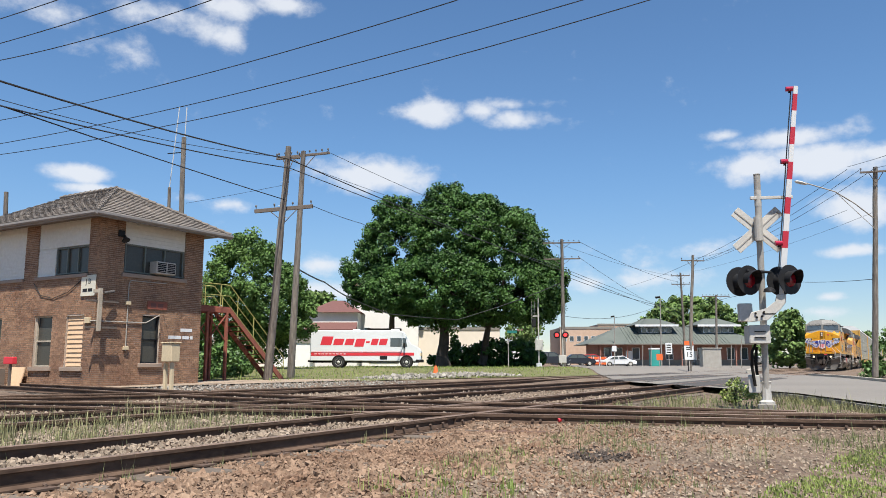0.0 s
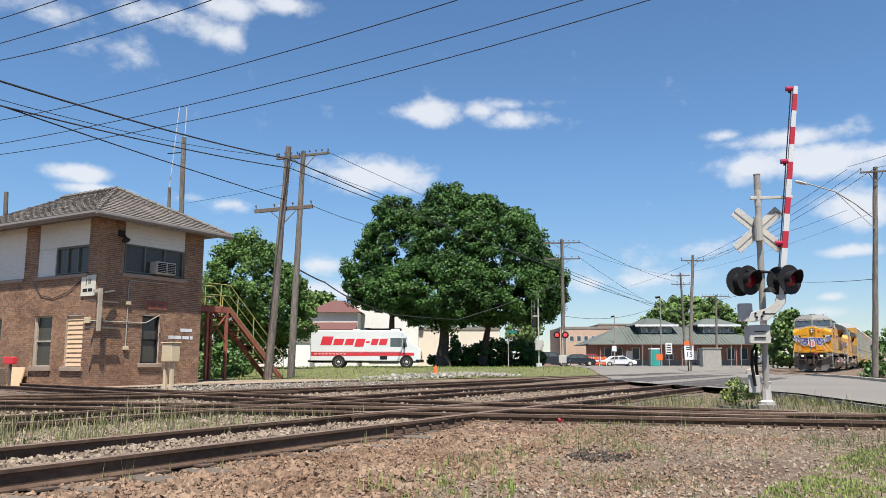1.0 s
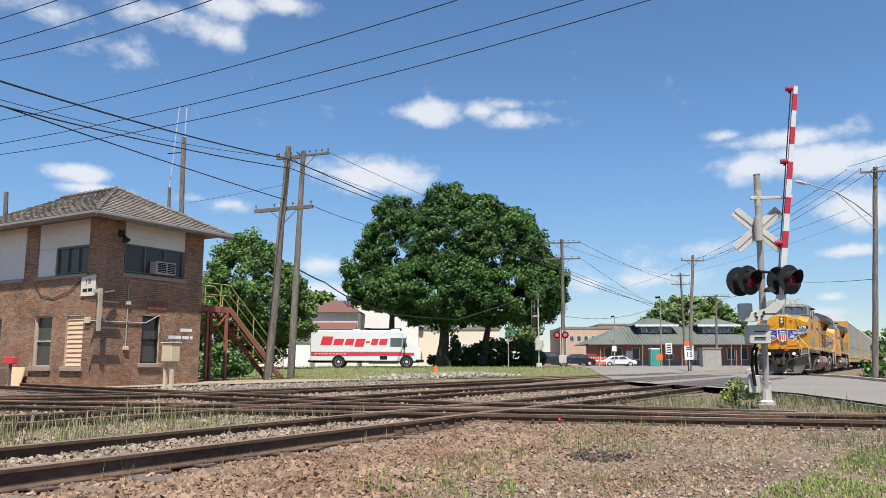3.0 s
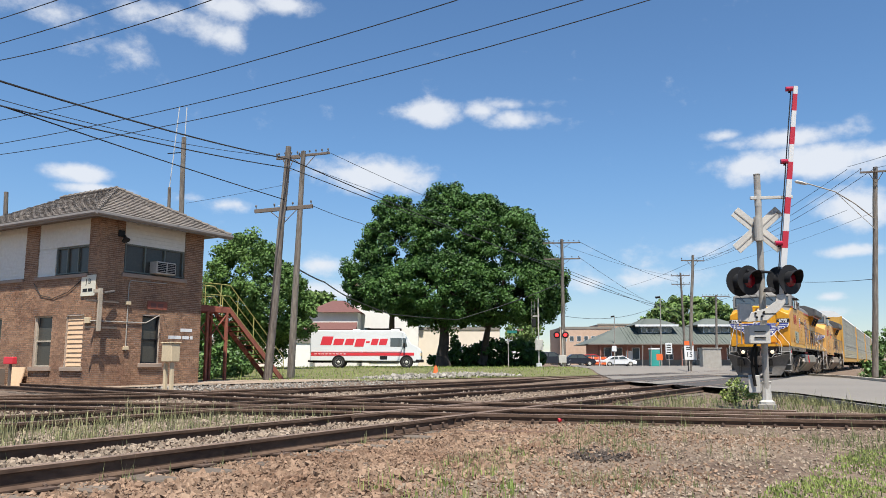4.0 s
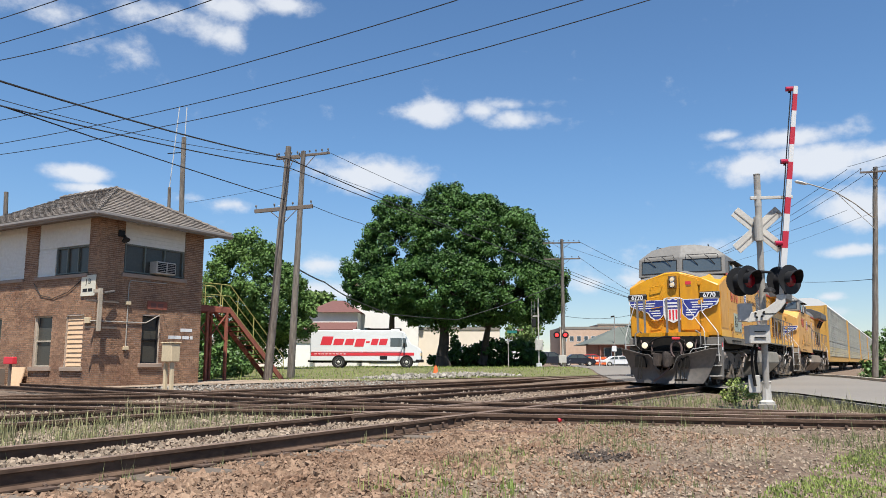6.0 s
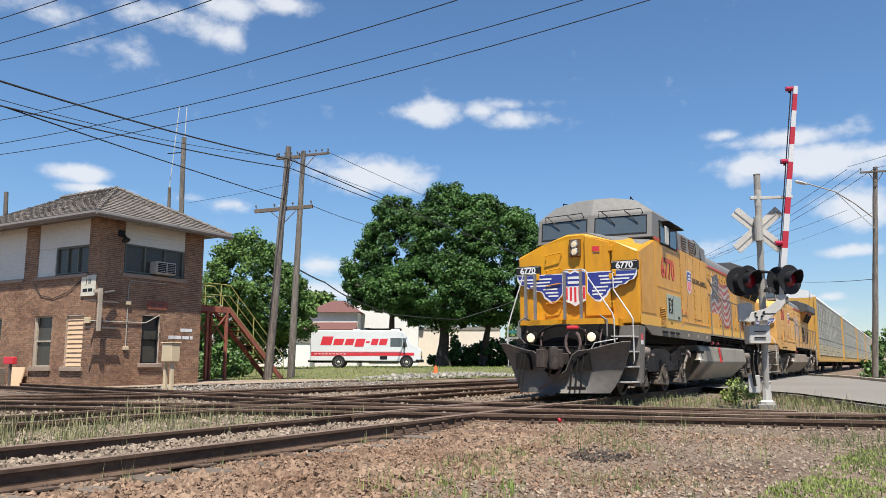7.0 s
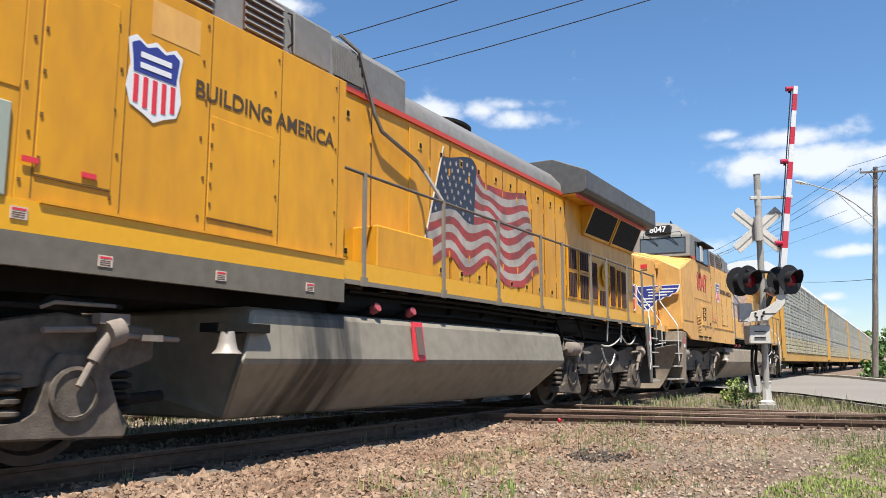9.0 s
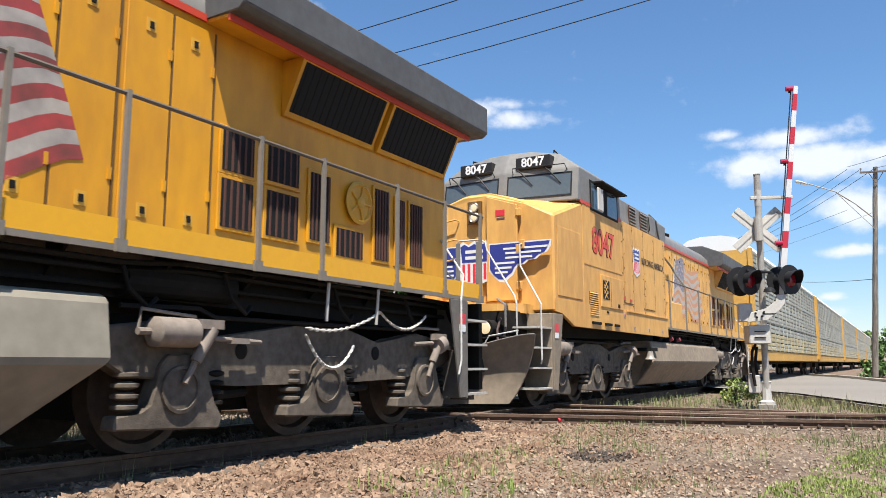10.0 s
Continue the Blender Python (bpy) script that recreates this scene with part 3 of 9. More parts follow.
def flag(parent, x0, z0, y, faded):
    """A waving striped flag painted on the hood: 13 stripes and a starred field."""
    at = Matrix.Translation((x0, y, z0)) @ FACE_S
    def eased(u, keys):
        for (u0, a0), (u1, a1) in zip(keys, keys[1:]):
            if u <= u1:
                return a0 + (a1 - a0) * smooth(u0, u1, u)
        return keys[-1][1]
    TOP = [(0, 1.6), (0.3, 1.76), (0.46, 1.46), (0.7, 1.47), (1, 1.58)]
    FOOT = [(0, -0.1), (0.2, 0.18), (0.32, -0.06), (0.5, 0.22), (0.68, -0.1), (0.8, -0.08), (1, 0.26)]
    def pt(u, v):
        """Top and foot of the cloth wave apart; the hoist leans with its pole and the fly trails low."""
        x = (-0.52 + 4.0 * u) * (1 - v) + (0.08 + 2.87 * u) * v
        ripple = 0.05 * math.sin(u * 15 + 1.2 * v) * math.sin(math.pi * v)
        return (x, eased(u, FOOT) * (1 - v) + eased(u, TOP) * v + ripple)
    cloth = None
    red, white, blue = ("flag_red", "flag_white", "flag_blue") if not faded else ("flag_red_faded", "flag_white_faded", "flag_blue_faded")
    for k in range(13):
        v0, v1 = k / 13, (k + 1) / 13
        u0 = 0.36 if v0 >= 6 / 13 else 0.0
        N = 26
        lo = [pt(u0 + (1 - u0) * i / N, v0) for i in range(N + 1)]
        hi = [pt(u0 + (1 - u0) * i / N, v1) for i in range(N + 1)]
        bm = bmesh.new()
        slab(bm, [[(*p, 0.004) for p in lo], [(*p, 0.004) for p in hi]], (0, 0, -0.004))
        bm.transform(at)
        if cloth is None:
            cloth = part("painted_flag", bm, red, parent, "painted waving flag with stars and stripes")
        else:
            part("stripe", bm, red if k % 2 == 0 else white, cloth)
    bm = bmesh.new()
    N = 12
    slab(bm, [[(*pt(0.36 * i / N, 6 / 13), 0.004) for i in range(N + 1)], [(*pt(0.36 * i / N, 1.0), 0.004) for i in range(N + 1)]], (0, 0, -0.004))
    bm.transform(at)
    part("star_field", bm, blue, cloth)
    for r in range(7):
        for c in range(6 if r % 2 == 0 else 5):
            u = 0.03 + (c + (0.5 if r % 2 else 0)) * 0.058
            bm = bmesh.new()
            star(bm, pt(u, 0.5 + r * 0.072), 0.042, at @ Matrix.Translation((0, 0, 0.004)))
            part("star", bm, white, cloth)
    part("flagpole", rod(bmesh.new(), (x0 - 0.62, y - 0.004, z0 - 0.3), (x0 + 0.1, y - 0.004, z0 + 1.74), 0.014), "flag_white", cloth)


M["flag_red"] = surf("flag_red", (0.42, 0.05, 0.045), (0.17, 0.045, 0.035), 0.55, big=1.6, fine=5, mix=1.4, bump=0.03)
M["flag_white"] = surf("flag_white", (0.46, 0.405, 0.345), (0.27, 0.24, 0.215), 0.5, big=1.6, fine=5, mix=1.4, bump=0.03)
M["flag_blue"] = surf("flag_blue", (0.018, 0.026, 0.05), (0.035, 0.04, 0.055), 0.5, bump=0.03)
M["flag_red_faded"] = surf("flag_red_faded", (0.62, 0.3, 0.16), (0.55, 0.27, 0.15), 0.6, bump=0.03)
M["flag_white_faded"] = surf("flag_white_faded", (0.55, 0.48, 0.42), (0.45, 0.38, 0.32), 0.6, bump=0.03)
M["flag_blue_faded"] = surf("flag_blue_faded", (0.2, 0.19, 0.25), (0.25, 0.22, 0.24), 0.6, bump=0.03)


def wheelset(parent, x):
    """Two steel wheels on an axle: the pivot is the axle, so that it can roll."""
    w = part("wheelset", rod(bmesh.new(), (0, -0.68, 0), (0, 0.68, 0), 0.09, 10), "under", parent, at=Matrix.Translation((x, 0, 0.53)))
    for s in (-1, 1):
        bm = bmesh.new()
        lathe(bm, [(0.1, 0.09), (0.16, 0.09), (0.2, 0.03), (0.42, 0.02), (0.45, 0.07), (0.525, 0.07), (0.535, -0.02), (0.56, -0.06), (0.56, -0.075), (0.42, -0.07), (0.1, -0.05)], Matrix.Translation((0, s * 0.75, 0)) @ Matrix.Rotation(s * -math.pi / 2, 4, "X"), 28)
        part("wheel", bm, "wheel_steel", w, smooth=True)
        part("hub_bolt", bx(-0.03, s * 0.83 - 0.01, 0.2, 0.03, s * 0.83 + 0.01, 0.3), "under", w)
    return w


M["wheel_steel"] = surf("rolled_wheel_steel", (0.09, 0.065, 0.052), (0.05, 0.04, 0.034), 0.6, metal=0.4, big=3, fine=15, mix=1.1)
WHEELSETS = []


def fuel_streaks(m, x, half, colour):
    # dark run-down stains below the filler cap
    nt = m.node_tree
    N, L = nt.nodes.new, nt.links.new
    b = nt.nodes["Principled BSDF"]
    before = b.inputs["Base Color"].links[0].from_socket
    co, sep, mp, no = N("ShaderNodeTexCoord"), N("ShaderNodeSeparateXYZ"), N("ShaderNodeMapping"), N("ShaderNodeTexNoise")
    L(co.outputs["Object"], sep.inputs[0])
    L(co.outputs["Object"], mp.inputs[0])
    mp.inputs["Scale"].default_value = (5.0, 0.4, 0.5)
    L(mp.outputs[0], no.inputs["Vector"])
    no.inputs["Scale"].default_value, no.inputs["Detail"].default_value = 1.3, 7
    def calc(op, p, q):
        n = N("ShaderNodeMath")
        n.operation = op
        for i, v in enumerate((p, q)):
            if isinstance(v, (int, float)):
                n.inputs[i].default_value = v
            else:
                L(v, n.inputs[i])
        return n.outputs[0]
    off = calc("ABSOLUTE", calc("SUBTRACT", sep.outputs[0], x), 0.0)
    near = calc("SUBTRACT", 1.0, calc("DIVIDE", off, half))
    val = calc("ADD", near, calc("MULTIPLY", calc("SUBTRACT", no.outputs[0], 0.5), 2.4))
    rng = N("ShaderNodeMapRange")
    rng.inputs["From Min"].default_value, rng.inputs["From Max"].default_value = 0.1, 0.8
    rng.inputs["To Max"].default_value = 0.85
    L(val, rng.inputs[0])
    mx = N("ShaderNodeMix")
    mx.data_type = "RGBA"
    L(rng.outputs[0], mx.inputs["Factor"])
    L(before, mx.inputs[6])
    mx.inputs[7].default_value = (*colour, 1)
    L(mx.outputs[2], b.inputs["Base Color"])


M["bell_bronze"] = surf("bell_bronze", (0.4, 0.35, 0.3), (0.3, 0.26, 0.22), 0.5, metal=0.2, bump=0.05)
M["cap_red"] = surf("faded_red_cap", (0.33, 0.06, 0.075), (0.25, 0.04, 0.05), 0.6, bump=0.05)
M["stair_grey"] = surf("dusty_stair_panel", (0.17, 0.155, 0.135), (0.12, 0.108, 0.095), 0.8, big=1.2, fine=9, mix=1.1, bump=0.1)
M["rail_white"] = surf("scuffed_white_rail_paint", (0.66, 0.65, 0.62), (0.42, 0.4, 0.37), 0.6, big=3, fine=18, mix=1.1, bump=0)
M["coupler_brown"] = surf("grimy_cast_steel", (0.09, 0.07, 0.058), (0.04, 0.034, 0.03), 0.8, big=3, fine=16, mix=1.2, bump=0.4, spec=0.2)
M["brake_pale"] = surf("dusty_brake_casting", (0.27, 0.22, 0.18), (0.18, 0.145, 0.115), 0.8, big=2, fine=14, mix=1.1, bump=0.15)
M["dust_tan"] = surf("dust_caked_grey_paint", (0.3, 0.235, 0.165), (0.2, 0.158, 0.115), 0.85, big=0.9, fine=8, mix=1.2, bump=0.1)
M["slogan_brown"] = surf("dull_black_letter_paint", (0.05, 0.032, 0.018), (0.08, 0.05, 0.025), 0.7, bump=0)
M["radiator_grey"] = surf("sooty_grey_paint", (0.105, 0.103, 0.1), (0.07, 0.068, 0.066), 0.6, big=0.7, fine=8, mix=1.0, bump=0.06, bump_scale=9)
M["tread_steel"] = surf("worn_step_steel", (0.52, 0.49, 0.44), (0.36, 0.335, 0.3), 0.7, big=3, fine=18, mix=1.1)
M["rail_post"] = surf("dull_rail_post", (0.23, 0.2, 0.165), (0.15, 0.13, 0.105), 0.7, bump=0.05)
M["label_pale"] = surf("faded_label", (0.6, 0.5, 0.42), (0.5, 0.4, 0.34), 0.7, bump=0)
M["rail_dull"] = surf("dull_handrail", (0.16, 0.13, 0.1), (0.11, 0.09, 0.07), 0.7, bump=0)


def bogie(loco, axles, mat):
    b = part("bogie", prism(bmesh.new(), [(axles[0] - 0.75, 0.8), (axles[0] - 0.75, 1.05), (axles[0] - 0.2, 1.12), (axles[0] + 0.5, 0.98), (axles[1] - 0.45, 1.14), (axles[1] + 0.45, 1.14), (axles[1] + 1.0, 0.98), (axles[2] - 0.1, 1.14), (axles[2] + 0.75, 1.05), (axles[2] + 0.75, 0.8), (axles[2] + 0.35, 0.66), (axles[2] - 0.5, 0.58), (axles[1] + 0.6, 0.56), (axles[1] - 0.6, 0.56), (axles[0] + 0.7, 0.56), (axles[0] - 0.5, 0.66)], "y", -1.24, -1.06), mat, loco, "dusty grey three-axle bogie", bevel=0.02)
    far = part("far_frame", bx(axles[0] - 0.7, 1.06, 0.72, axles[2] + 0.7, 1.24, 1.1), mat, b, bevel=0.02)
    for x in axles:
        jb = part("journal_box", prism(bmesh.new(), [(x - 0.62, 0.25), (x + 0.46, 0.2), (x + 0.5, 0.3), (x + 0.38, 0.42), (x + 0.3, 0.7), (x + 0.22, 0.84), (x - 0.12, 0.84), (x - 0.2, 0.74), (x - 0.26, 0.42), (x - 0.36, 0.36), (x - 0.6, 0.36)], "y", -1.3, -1.12), mat, b, bevel=0.015)
        bm = bmesh.new()
        lathe(bm, [(0.2, 0), (0.2, 0.03), (0.17, 0.036), (0.165, 0.02), (0.03, 0.02)], Matrix.Translation((x, -1.3, 0.55)) @ Matrix.Rotation(math.pi / 2, 4, "X"), 20)
        part("axle_cap", bm, mat, jb, smooth=True)
        for sx in (-0.45, 0.46):
            sp = bmesh.new()
            for k in range(4):
                lathe(sp, [(0.06, 0), (0.11, 0.02), (0.11, 0.045), (0.06, 0.065)], Matrix.Translation((x + sx, -1.18, 0.39 + k * 0.085)), 14)
            # one spring of each pair is near-black: shade behind the frame as colour
            part("spring", sp, "under" if sx > 0 else mat, jb, smooth=True)
        part("tie_bar", rod(bmesh.new(), (x + 0.3, -1.14, 0.46), (x + 0.95, -1.1, 0.5), 0.045), "under", b)
    for x, sgn in ((axles[0] - 0.1, 1), (axles[2] + 0.2, -1)):
        bm = bmesh.new()
        if sgn > 0:
            rod(bm, (x - 0.24, -1.36, 1.02), (x + 0.16, -1.36, 1.02), 0.125, 18)
            rod(bm, (x - 0.24, -1.36, 1.02), (x - 0.28, -1.36, 1.02), 0.125, 18, 0.07)
            rod(bm, (x - 0.28, -1.36, 1.02), (x - 0.4, -1.36, 1.02), 0.03)
            tube(bm, [(x + 0.2, -1.34, 1.16), (x - 0.36, -1.34, 1.2), (x - 0.38, -1.34, 1.02)], 0.016)
        else:
            rod(bm, (x - 0.02, -1.38, 0.98), (x + 0.1, -1.38, 1.02), 0.11, 16)
            tube(bm, [(x - 0.5, -1.3, 1.16), (x - 0.42, -1.34, 1.2), (x + 0.08, -1.34, 1.2)], 0.016)
            rod(bm, (x - 0.5, -1.34, 1.0), (x - 0.1, -1.36, 1.02), 0.025)
        lev = x + 0.3 if sgn > 0 else x
        box(bm, lev - 0.1, -1.42, 1.06, lev + 0.16, -1.32, 1.14)
        rod(bm, (lev + 0.06, -1.38, 1.06), (lev - 0.1, -1.36, 0.78), 0.06, 10, 0.05)
        rod(bm, (lev - 0.1, -1.36, 0.78), (lev - 0.2, -1.36, 0.6), 0.028, 8)
        rod(bm, (lev + 0.1, -1.36, 0.98), (lev + 0.7, -1.34, 0.96), 0.022)
        box(bm, lev + 0.3, -1.4, 0.94, lev + 0.5, -1.32, 0.99)
        part("brake_cylinder", bm, "brake_pale", b, "dusty pale brake cylinder with its levers", smooth=True)
    # dark motor block closes the see-through gap; its colour holds the shade there
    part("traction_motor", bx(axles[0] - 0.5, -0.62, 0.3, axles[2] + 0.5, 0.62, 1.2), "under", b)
    tube_bm = tube(bmesh.new(), [(axles[0] - 0.6, -1.26, 1.22), (axles[0] + 0.2, -1.26, 1.24), (axles[0] + 0.4, -1.26, 1.17), (axles[2] - 0.3, -1.26, 1.17), (axles[2] - 0.2, -1.26, 1.24), (axles[2] + 0.4, -1.26, 1.2)], 0.022)
    part("pipe", tube_bm, "under", b)
    for x in (axles[0] + 0.75, axles[1] + 0.95):
        bm = bmesh.new()
        lathe(bm, [(0.075, 0), (0.08, 0.006), (0.05, 0.012)], Matrix.Translation((x, -1.24, 0.88)) @ Matrix.Rotation(math.pi / 2, 4, "X"), 14)
        part("frame_hole", bm, "under", b)
    return b


def locomotive(label, paint, grey, low, number, roof_boards, faded):
    lo = thing("locomotive", label, "locomotive", group="locomotives of the freight train")
    P = lambda name, bm, mat, lab="", **k: part(name, bm, mat, lo, lab, **k)
    # underframe and tank; the underframe's near-black holds the shade beneath the walkway
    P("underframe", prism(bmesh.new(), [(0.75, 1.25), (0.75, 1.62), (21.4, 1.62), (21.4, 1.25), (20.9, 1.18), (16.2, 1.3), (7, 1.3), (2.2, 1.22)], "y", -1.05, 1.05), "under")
    bm = bmesh.new()
    TK = [(-1.5, 0.78), (-1.42, 1.24), (-1.34, 1.29), (1.34, 1.29), (1.42, 1.24), (1.5, 0.78), (1.02, 0.24), (-1.02, 0.24)]
    a = [bm.verts.new((7.86 if z < 0.3 else 7.58 if z < 0.9 else 7.78, y, z)) for y, z in TK]
    b = [bm.verts.new((15.3 - (0.55 if z < 0.3 else 0.0), y, z)) for y, z in TK]
    bm.faces.new(a)
    bm.faces.new(b[::-1])
    for i in range(8):
        bm.faces.new((a[i], b[i], b[(i + 1) % 8], a[(i + 1) % 8]))
    tank = P("fuel_tank", bm, low, "grey steel fuel tank streaked with fuel stains", bevel=0.03)
    gauge = None if faded else part("fuel_gauge", prism(bmesh.new(), [(-1.54, 0.8), (-1.475, 1.26), (-1.45, 1.26), (-1.5, 0.78)], "x", 10.42, 10.64), "red", tank, "red fuel gauge panel")
    if not faded:
        part("sight_glass", prism(bmesh.new(), [(-1.555, 0.86), (-1.495, 1.2), (-1.475, 1.2), (-1.535, 0.86)], "x", 10.46, 10.6), "hose_brown", gauge)
    for x in (9.75, 10.5):
        part("filler_cap", rod(bmesh.new(), (x, -1.35, 1.36), (x, -1.44, 1.4), 0.055, 14), "cap_red", tank, "red fuel filler cap")
        part("filler_neck", rod(bmesh.new(), (x, -1.2, 1.3), (x, -1.36, 1.38), 0.06, 10), "under", tank)
    for ax in ((2.3, 4.2, 6.1), (16.1, 18.05, 20.0)):
        b_ = bogie(lo, ax, "truck_grey")
        for x in ax:
            WHEELSETS.append((wheelset(b_, x)))
    # bell and pipes between bogie and tank
    bm = bmesh.new()
    lathe(bm, [(0.02, 0.2), (0.06, 0.19), (0.075, 0.1), (0.09, 0.04), (0.13, 0.0), (0.11, 0.0)], Matrix.Translation((7.42, -1.48, 0.85)), 16)
    P("bell", bm, "bell_bronze", "dusty pale bronze bell", smooth=True)
    P("bell_bracket", bx(7.36, -1.53, 1.04, 7.9, -1.2, 1.12), "under")
    # plough
    def blade(u, v):
        h = 0.4 + 0.5 * smooth(0.12, 0.3, abs(u)) + 0.2 * smooth(0.3, 1.0, abs(u))
        return (0.16 + 0.52 * abs(u) ** 1.4 + 0.55 * v * (1 - v) - 0.06 * v * v, u * (1.05 + 0.5 * v ** 0.8), 0.12 + v * h)
    pl = P("plough", slab(bmesh.new(), [[blade(-1 + j / 12, i / 8) for j in range(25)] for i in range(9)], (0.04, 0, 0)), "plow" if not faded else low, "scuffed steel snow plough", smooth=True)
    for y in (-0.62, -0.5, -0.38, 0.75, 0.84):
        part("hose", tube(bmesh.new(), [(0.5, y, 1.05), (0.3, y, 0.95), (0.2, y + 0.02, 0.6), (0.16, y + 0.03, 0.25)], 0.018), "under", pl)
    for y0 in (-0.72, 0.66):
        part("hose_pocket", bx(0.3, y0, 0.62, 0.5, y0 + 0.34, 0.98), "under", pl)
    part("pipe_end", tube(bmesh.new(), [(0.3, -0.1, 0.75), (0.1, -0.14, 0.6), (0.05, 0.1, 0.35), (0.1, 0.35, 0.2)], 0.035), "hose_brown", pl)
    part("top_lip", tube(bmesh.new(), [blade(-1 + j / 12, 1.0) for j in range(25)], 0.013), "plow", pl)
    part("uncoupling_rod", tube(bmesh.new(), [(0.55, -1.3, 1.28), (0.5, -0.8, 1.2), (0.5, -0.72, 1.08)], 0.012), "rail_white", pl)
    part("glad_hand", bx(0.1, -0.68, 0.2, 0.2, -0.3, 0.27), "under", pl)
    # pilot, coupler, headlights
    # near-black plate: the shade of the gap above the plough is in its colour
    P("pilot_plate", bx(0.78, -0.99, 0.5, 0.88, 0.99, 1.58), "under")
    cp = bmesh.new()
    box(cp, -0.05, -0.2, 0.72, 0.85, 0.2, 0.98)
    prism(cp, [(-0.3, 0.25), (-0.32, 0.05), (-0.15, -0.02), (-0.2, -0.22), (0.05, -0.25), (0.1, 0.25)], "z", 0.66, 1.06)
    head = part("coupler", cp, "coupler_brown", lo, "steel knuckle coupler", bevel=0.02)
    part("knuckle", lathe(bmesh.new(), [(0.02, 0.62), (0.1, 0.64), (0.115, 0.72), (0.115, 1.0), (0.09, 1.1), (0.02, 1.12)], Matrix.Translation((-0.28, -0.16, 0)), 12), "coupler_brown", head, smooth=True)
    part("lock_lifter", tube(bmesh.new(), [(0.0, 0.02, 0.66), (-0.06, 0.04, 0.56), (0.02, 0.1, 0.5), (0.1, 0.06, 0.6)], 0.022), "coupler_brown", head)
    part("draft_box", bx(0.5, -0.34, 0.6, 0.8, 0.34, 1.12), "under", head, bevel=0.03)
    for y, k in ((-0.9, 1), (-0.5, -1), (0.5, 1), (0.9, -1)):
        part("valve", bx(0.6, y - 0.05, 1.02, 0.78, y + 0.05, 1.14), "coupler_brown", lo, bevel=0.012)
        part("air_pipe", tube(bmesh.new(), [(0.74, y, 1.5), (0.68, y + 0.04 * k, 1.3), (0.66, y + 0.02 * k, 1.1), (0.55, y - 0.06 * k, 1.0)], 0.02), "hose_brown", lo)
    for y in (-0.72, 0.72):
        hb = part("ditch_light", rod(bmesh.new(), (0.52, y, 1.33), (0.8, y, 1.33), 0.14, 18), "under", lo)
        part("lens", lathe(bmesh.new(), [(0.1, 0), (0.085, 0.02), (0.03, 0.03)], Matrix.Translation((0.52, y, 1.33)) @ Matrix.Rotation(-math.pi / 2, 4, "Y"), 18), "lens_clear" if not faded else "lens_dim", hb, "round headlight lens", smooth=True)
    arcs = [(0.62, 0.62 * math.cos(a), 1.28 + 0.33 * math.sin(a)) for a in [math.pi * k / 10 for k in range(11)]]
    P("air_hose", tube(bmesh.new(), arcs, 0.03), "under")
    loop = [(0.5, -0.3 + 0.17 * math.cos(a), 1.2 + 0.26 * math.sin(a)) for a in [math.pi * 2 * k / 14 - 1.2 for k in range(12)]]
    P("jumper_cable", tube(bmesh.new(), loop, 0.035), "hose_brown")
    P("cable_plug", bx(0.42, -0.42, 1.5, 0.6, -0.18, 1.58), "red", "red cable plug", bevel=0.02)
    P("cut_lever", tube(bmesh.new(), [(0.7, 1.4, 1.1), (0.55, 0.9, 1.2), (0.5, 0.3, 1.12), (0.5, -0.4, 1.12), (0.55, -0.9, 1.2), (0.7, -1.4, 1.14)], 0.014), "under")
    # front deck and anticlimber
    P("anticlimber", prism(bmesh.new(), [(1.2, -1.1), (1.0, -0.7), (0.95, -0.25), (1.2, -0.25), (1.2, 0.25), (0.95, 0.25), (1.0, 0.7), (1.2, 1.1), (1.7, 1.1), (1.7, -1.1)], "z", 1.6, 1.76), paint, "yellow front ledge")
    P("front_deck", bx(0.95, -1.0, 1.55, 1.7, 1.0, 1.597), grey)
    # steps at all four corners
    for x0, sx in ((0.88, 1), (21.35, -1)):
        for sy in (-1, 1):
            st = part("step_well", prism(bmesh.new(), [(x0 + sx * 0.62, 0.32), (x0 + sx * 0.78, 0.32), (x0 + sx * 1.05, 1.6), (x0 + sx * 0.62, 1.6)], "y", sy * 1.5 - 0.015, sy * 1.5 + 0.015), low if faded else "stair_grey", lo, bevel=0.004)
            sheet_x = 0.55
            part("riser_sheet", bx(min(x0 + sx * sheet_x, x0 + sx * 0.62), -0.25 + sy * 1.25, 0.3, max(x0 + sx * sheet_x, x0 + sx * 0.62), 0.25 + sy * 1.25, 1.6), low if faded else "stair_grey", st, bevel=0.01)
            tread_x = sheet_x + 0.01
            for k in range(4):
                z = 0.34 + k * 0.33
                part("step", bx(min(x0 - sx * 0.02, x0 + sx * tread_x), sy * 1.25 - 0.25, z, max(x0 - sx * 0.02, x0 + sx * tread_x), sy * 1.25 + 0.25, z + 0.03), "tread_steel", st, "worn steel step")
            part("warning_label", bx(x0 + sx * 0.66, sy * 1.52 - 0.003, 1.28, x0 + sx * 0.82, sy * 1.52 + 0.003, 1.42), "red", st)
            part("warning_label", bx(x0 + sx * 0.66, sy * 1.52 - 0.003, 1.18, x0 + sx * 0.82, sy * 1.52 + 0.003, 1.275), "white", st)
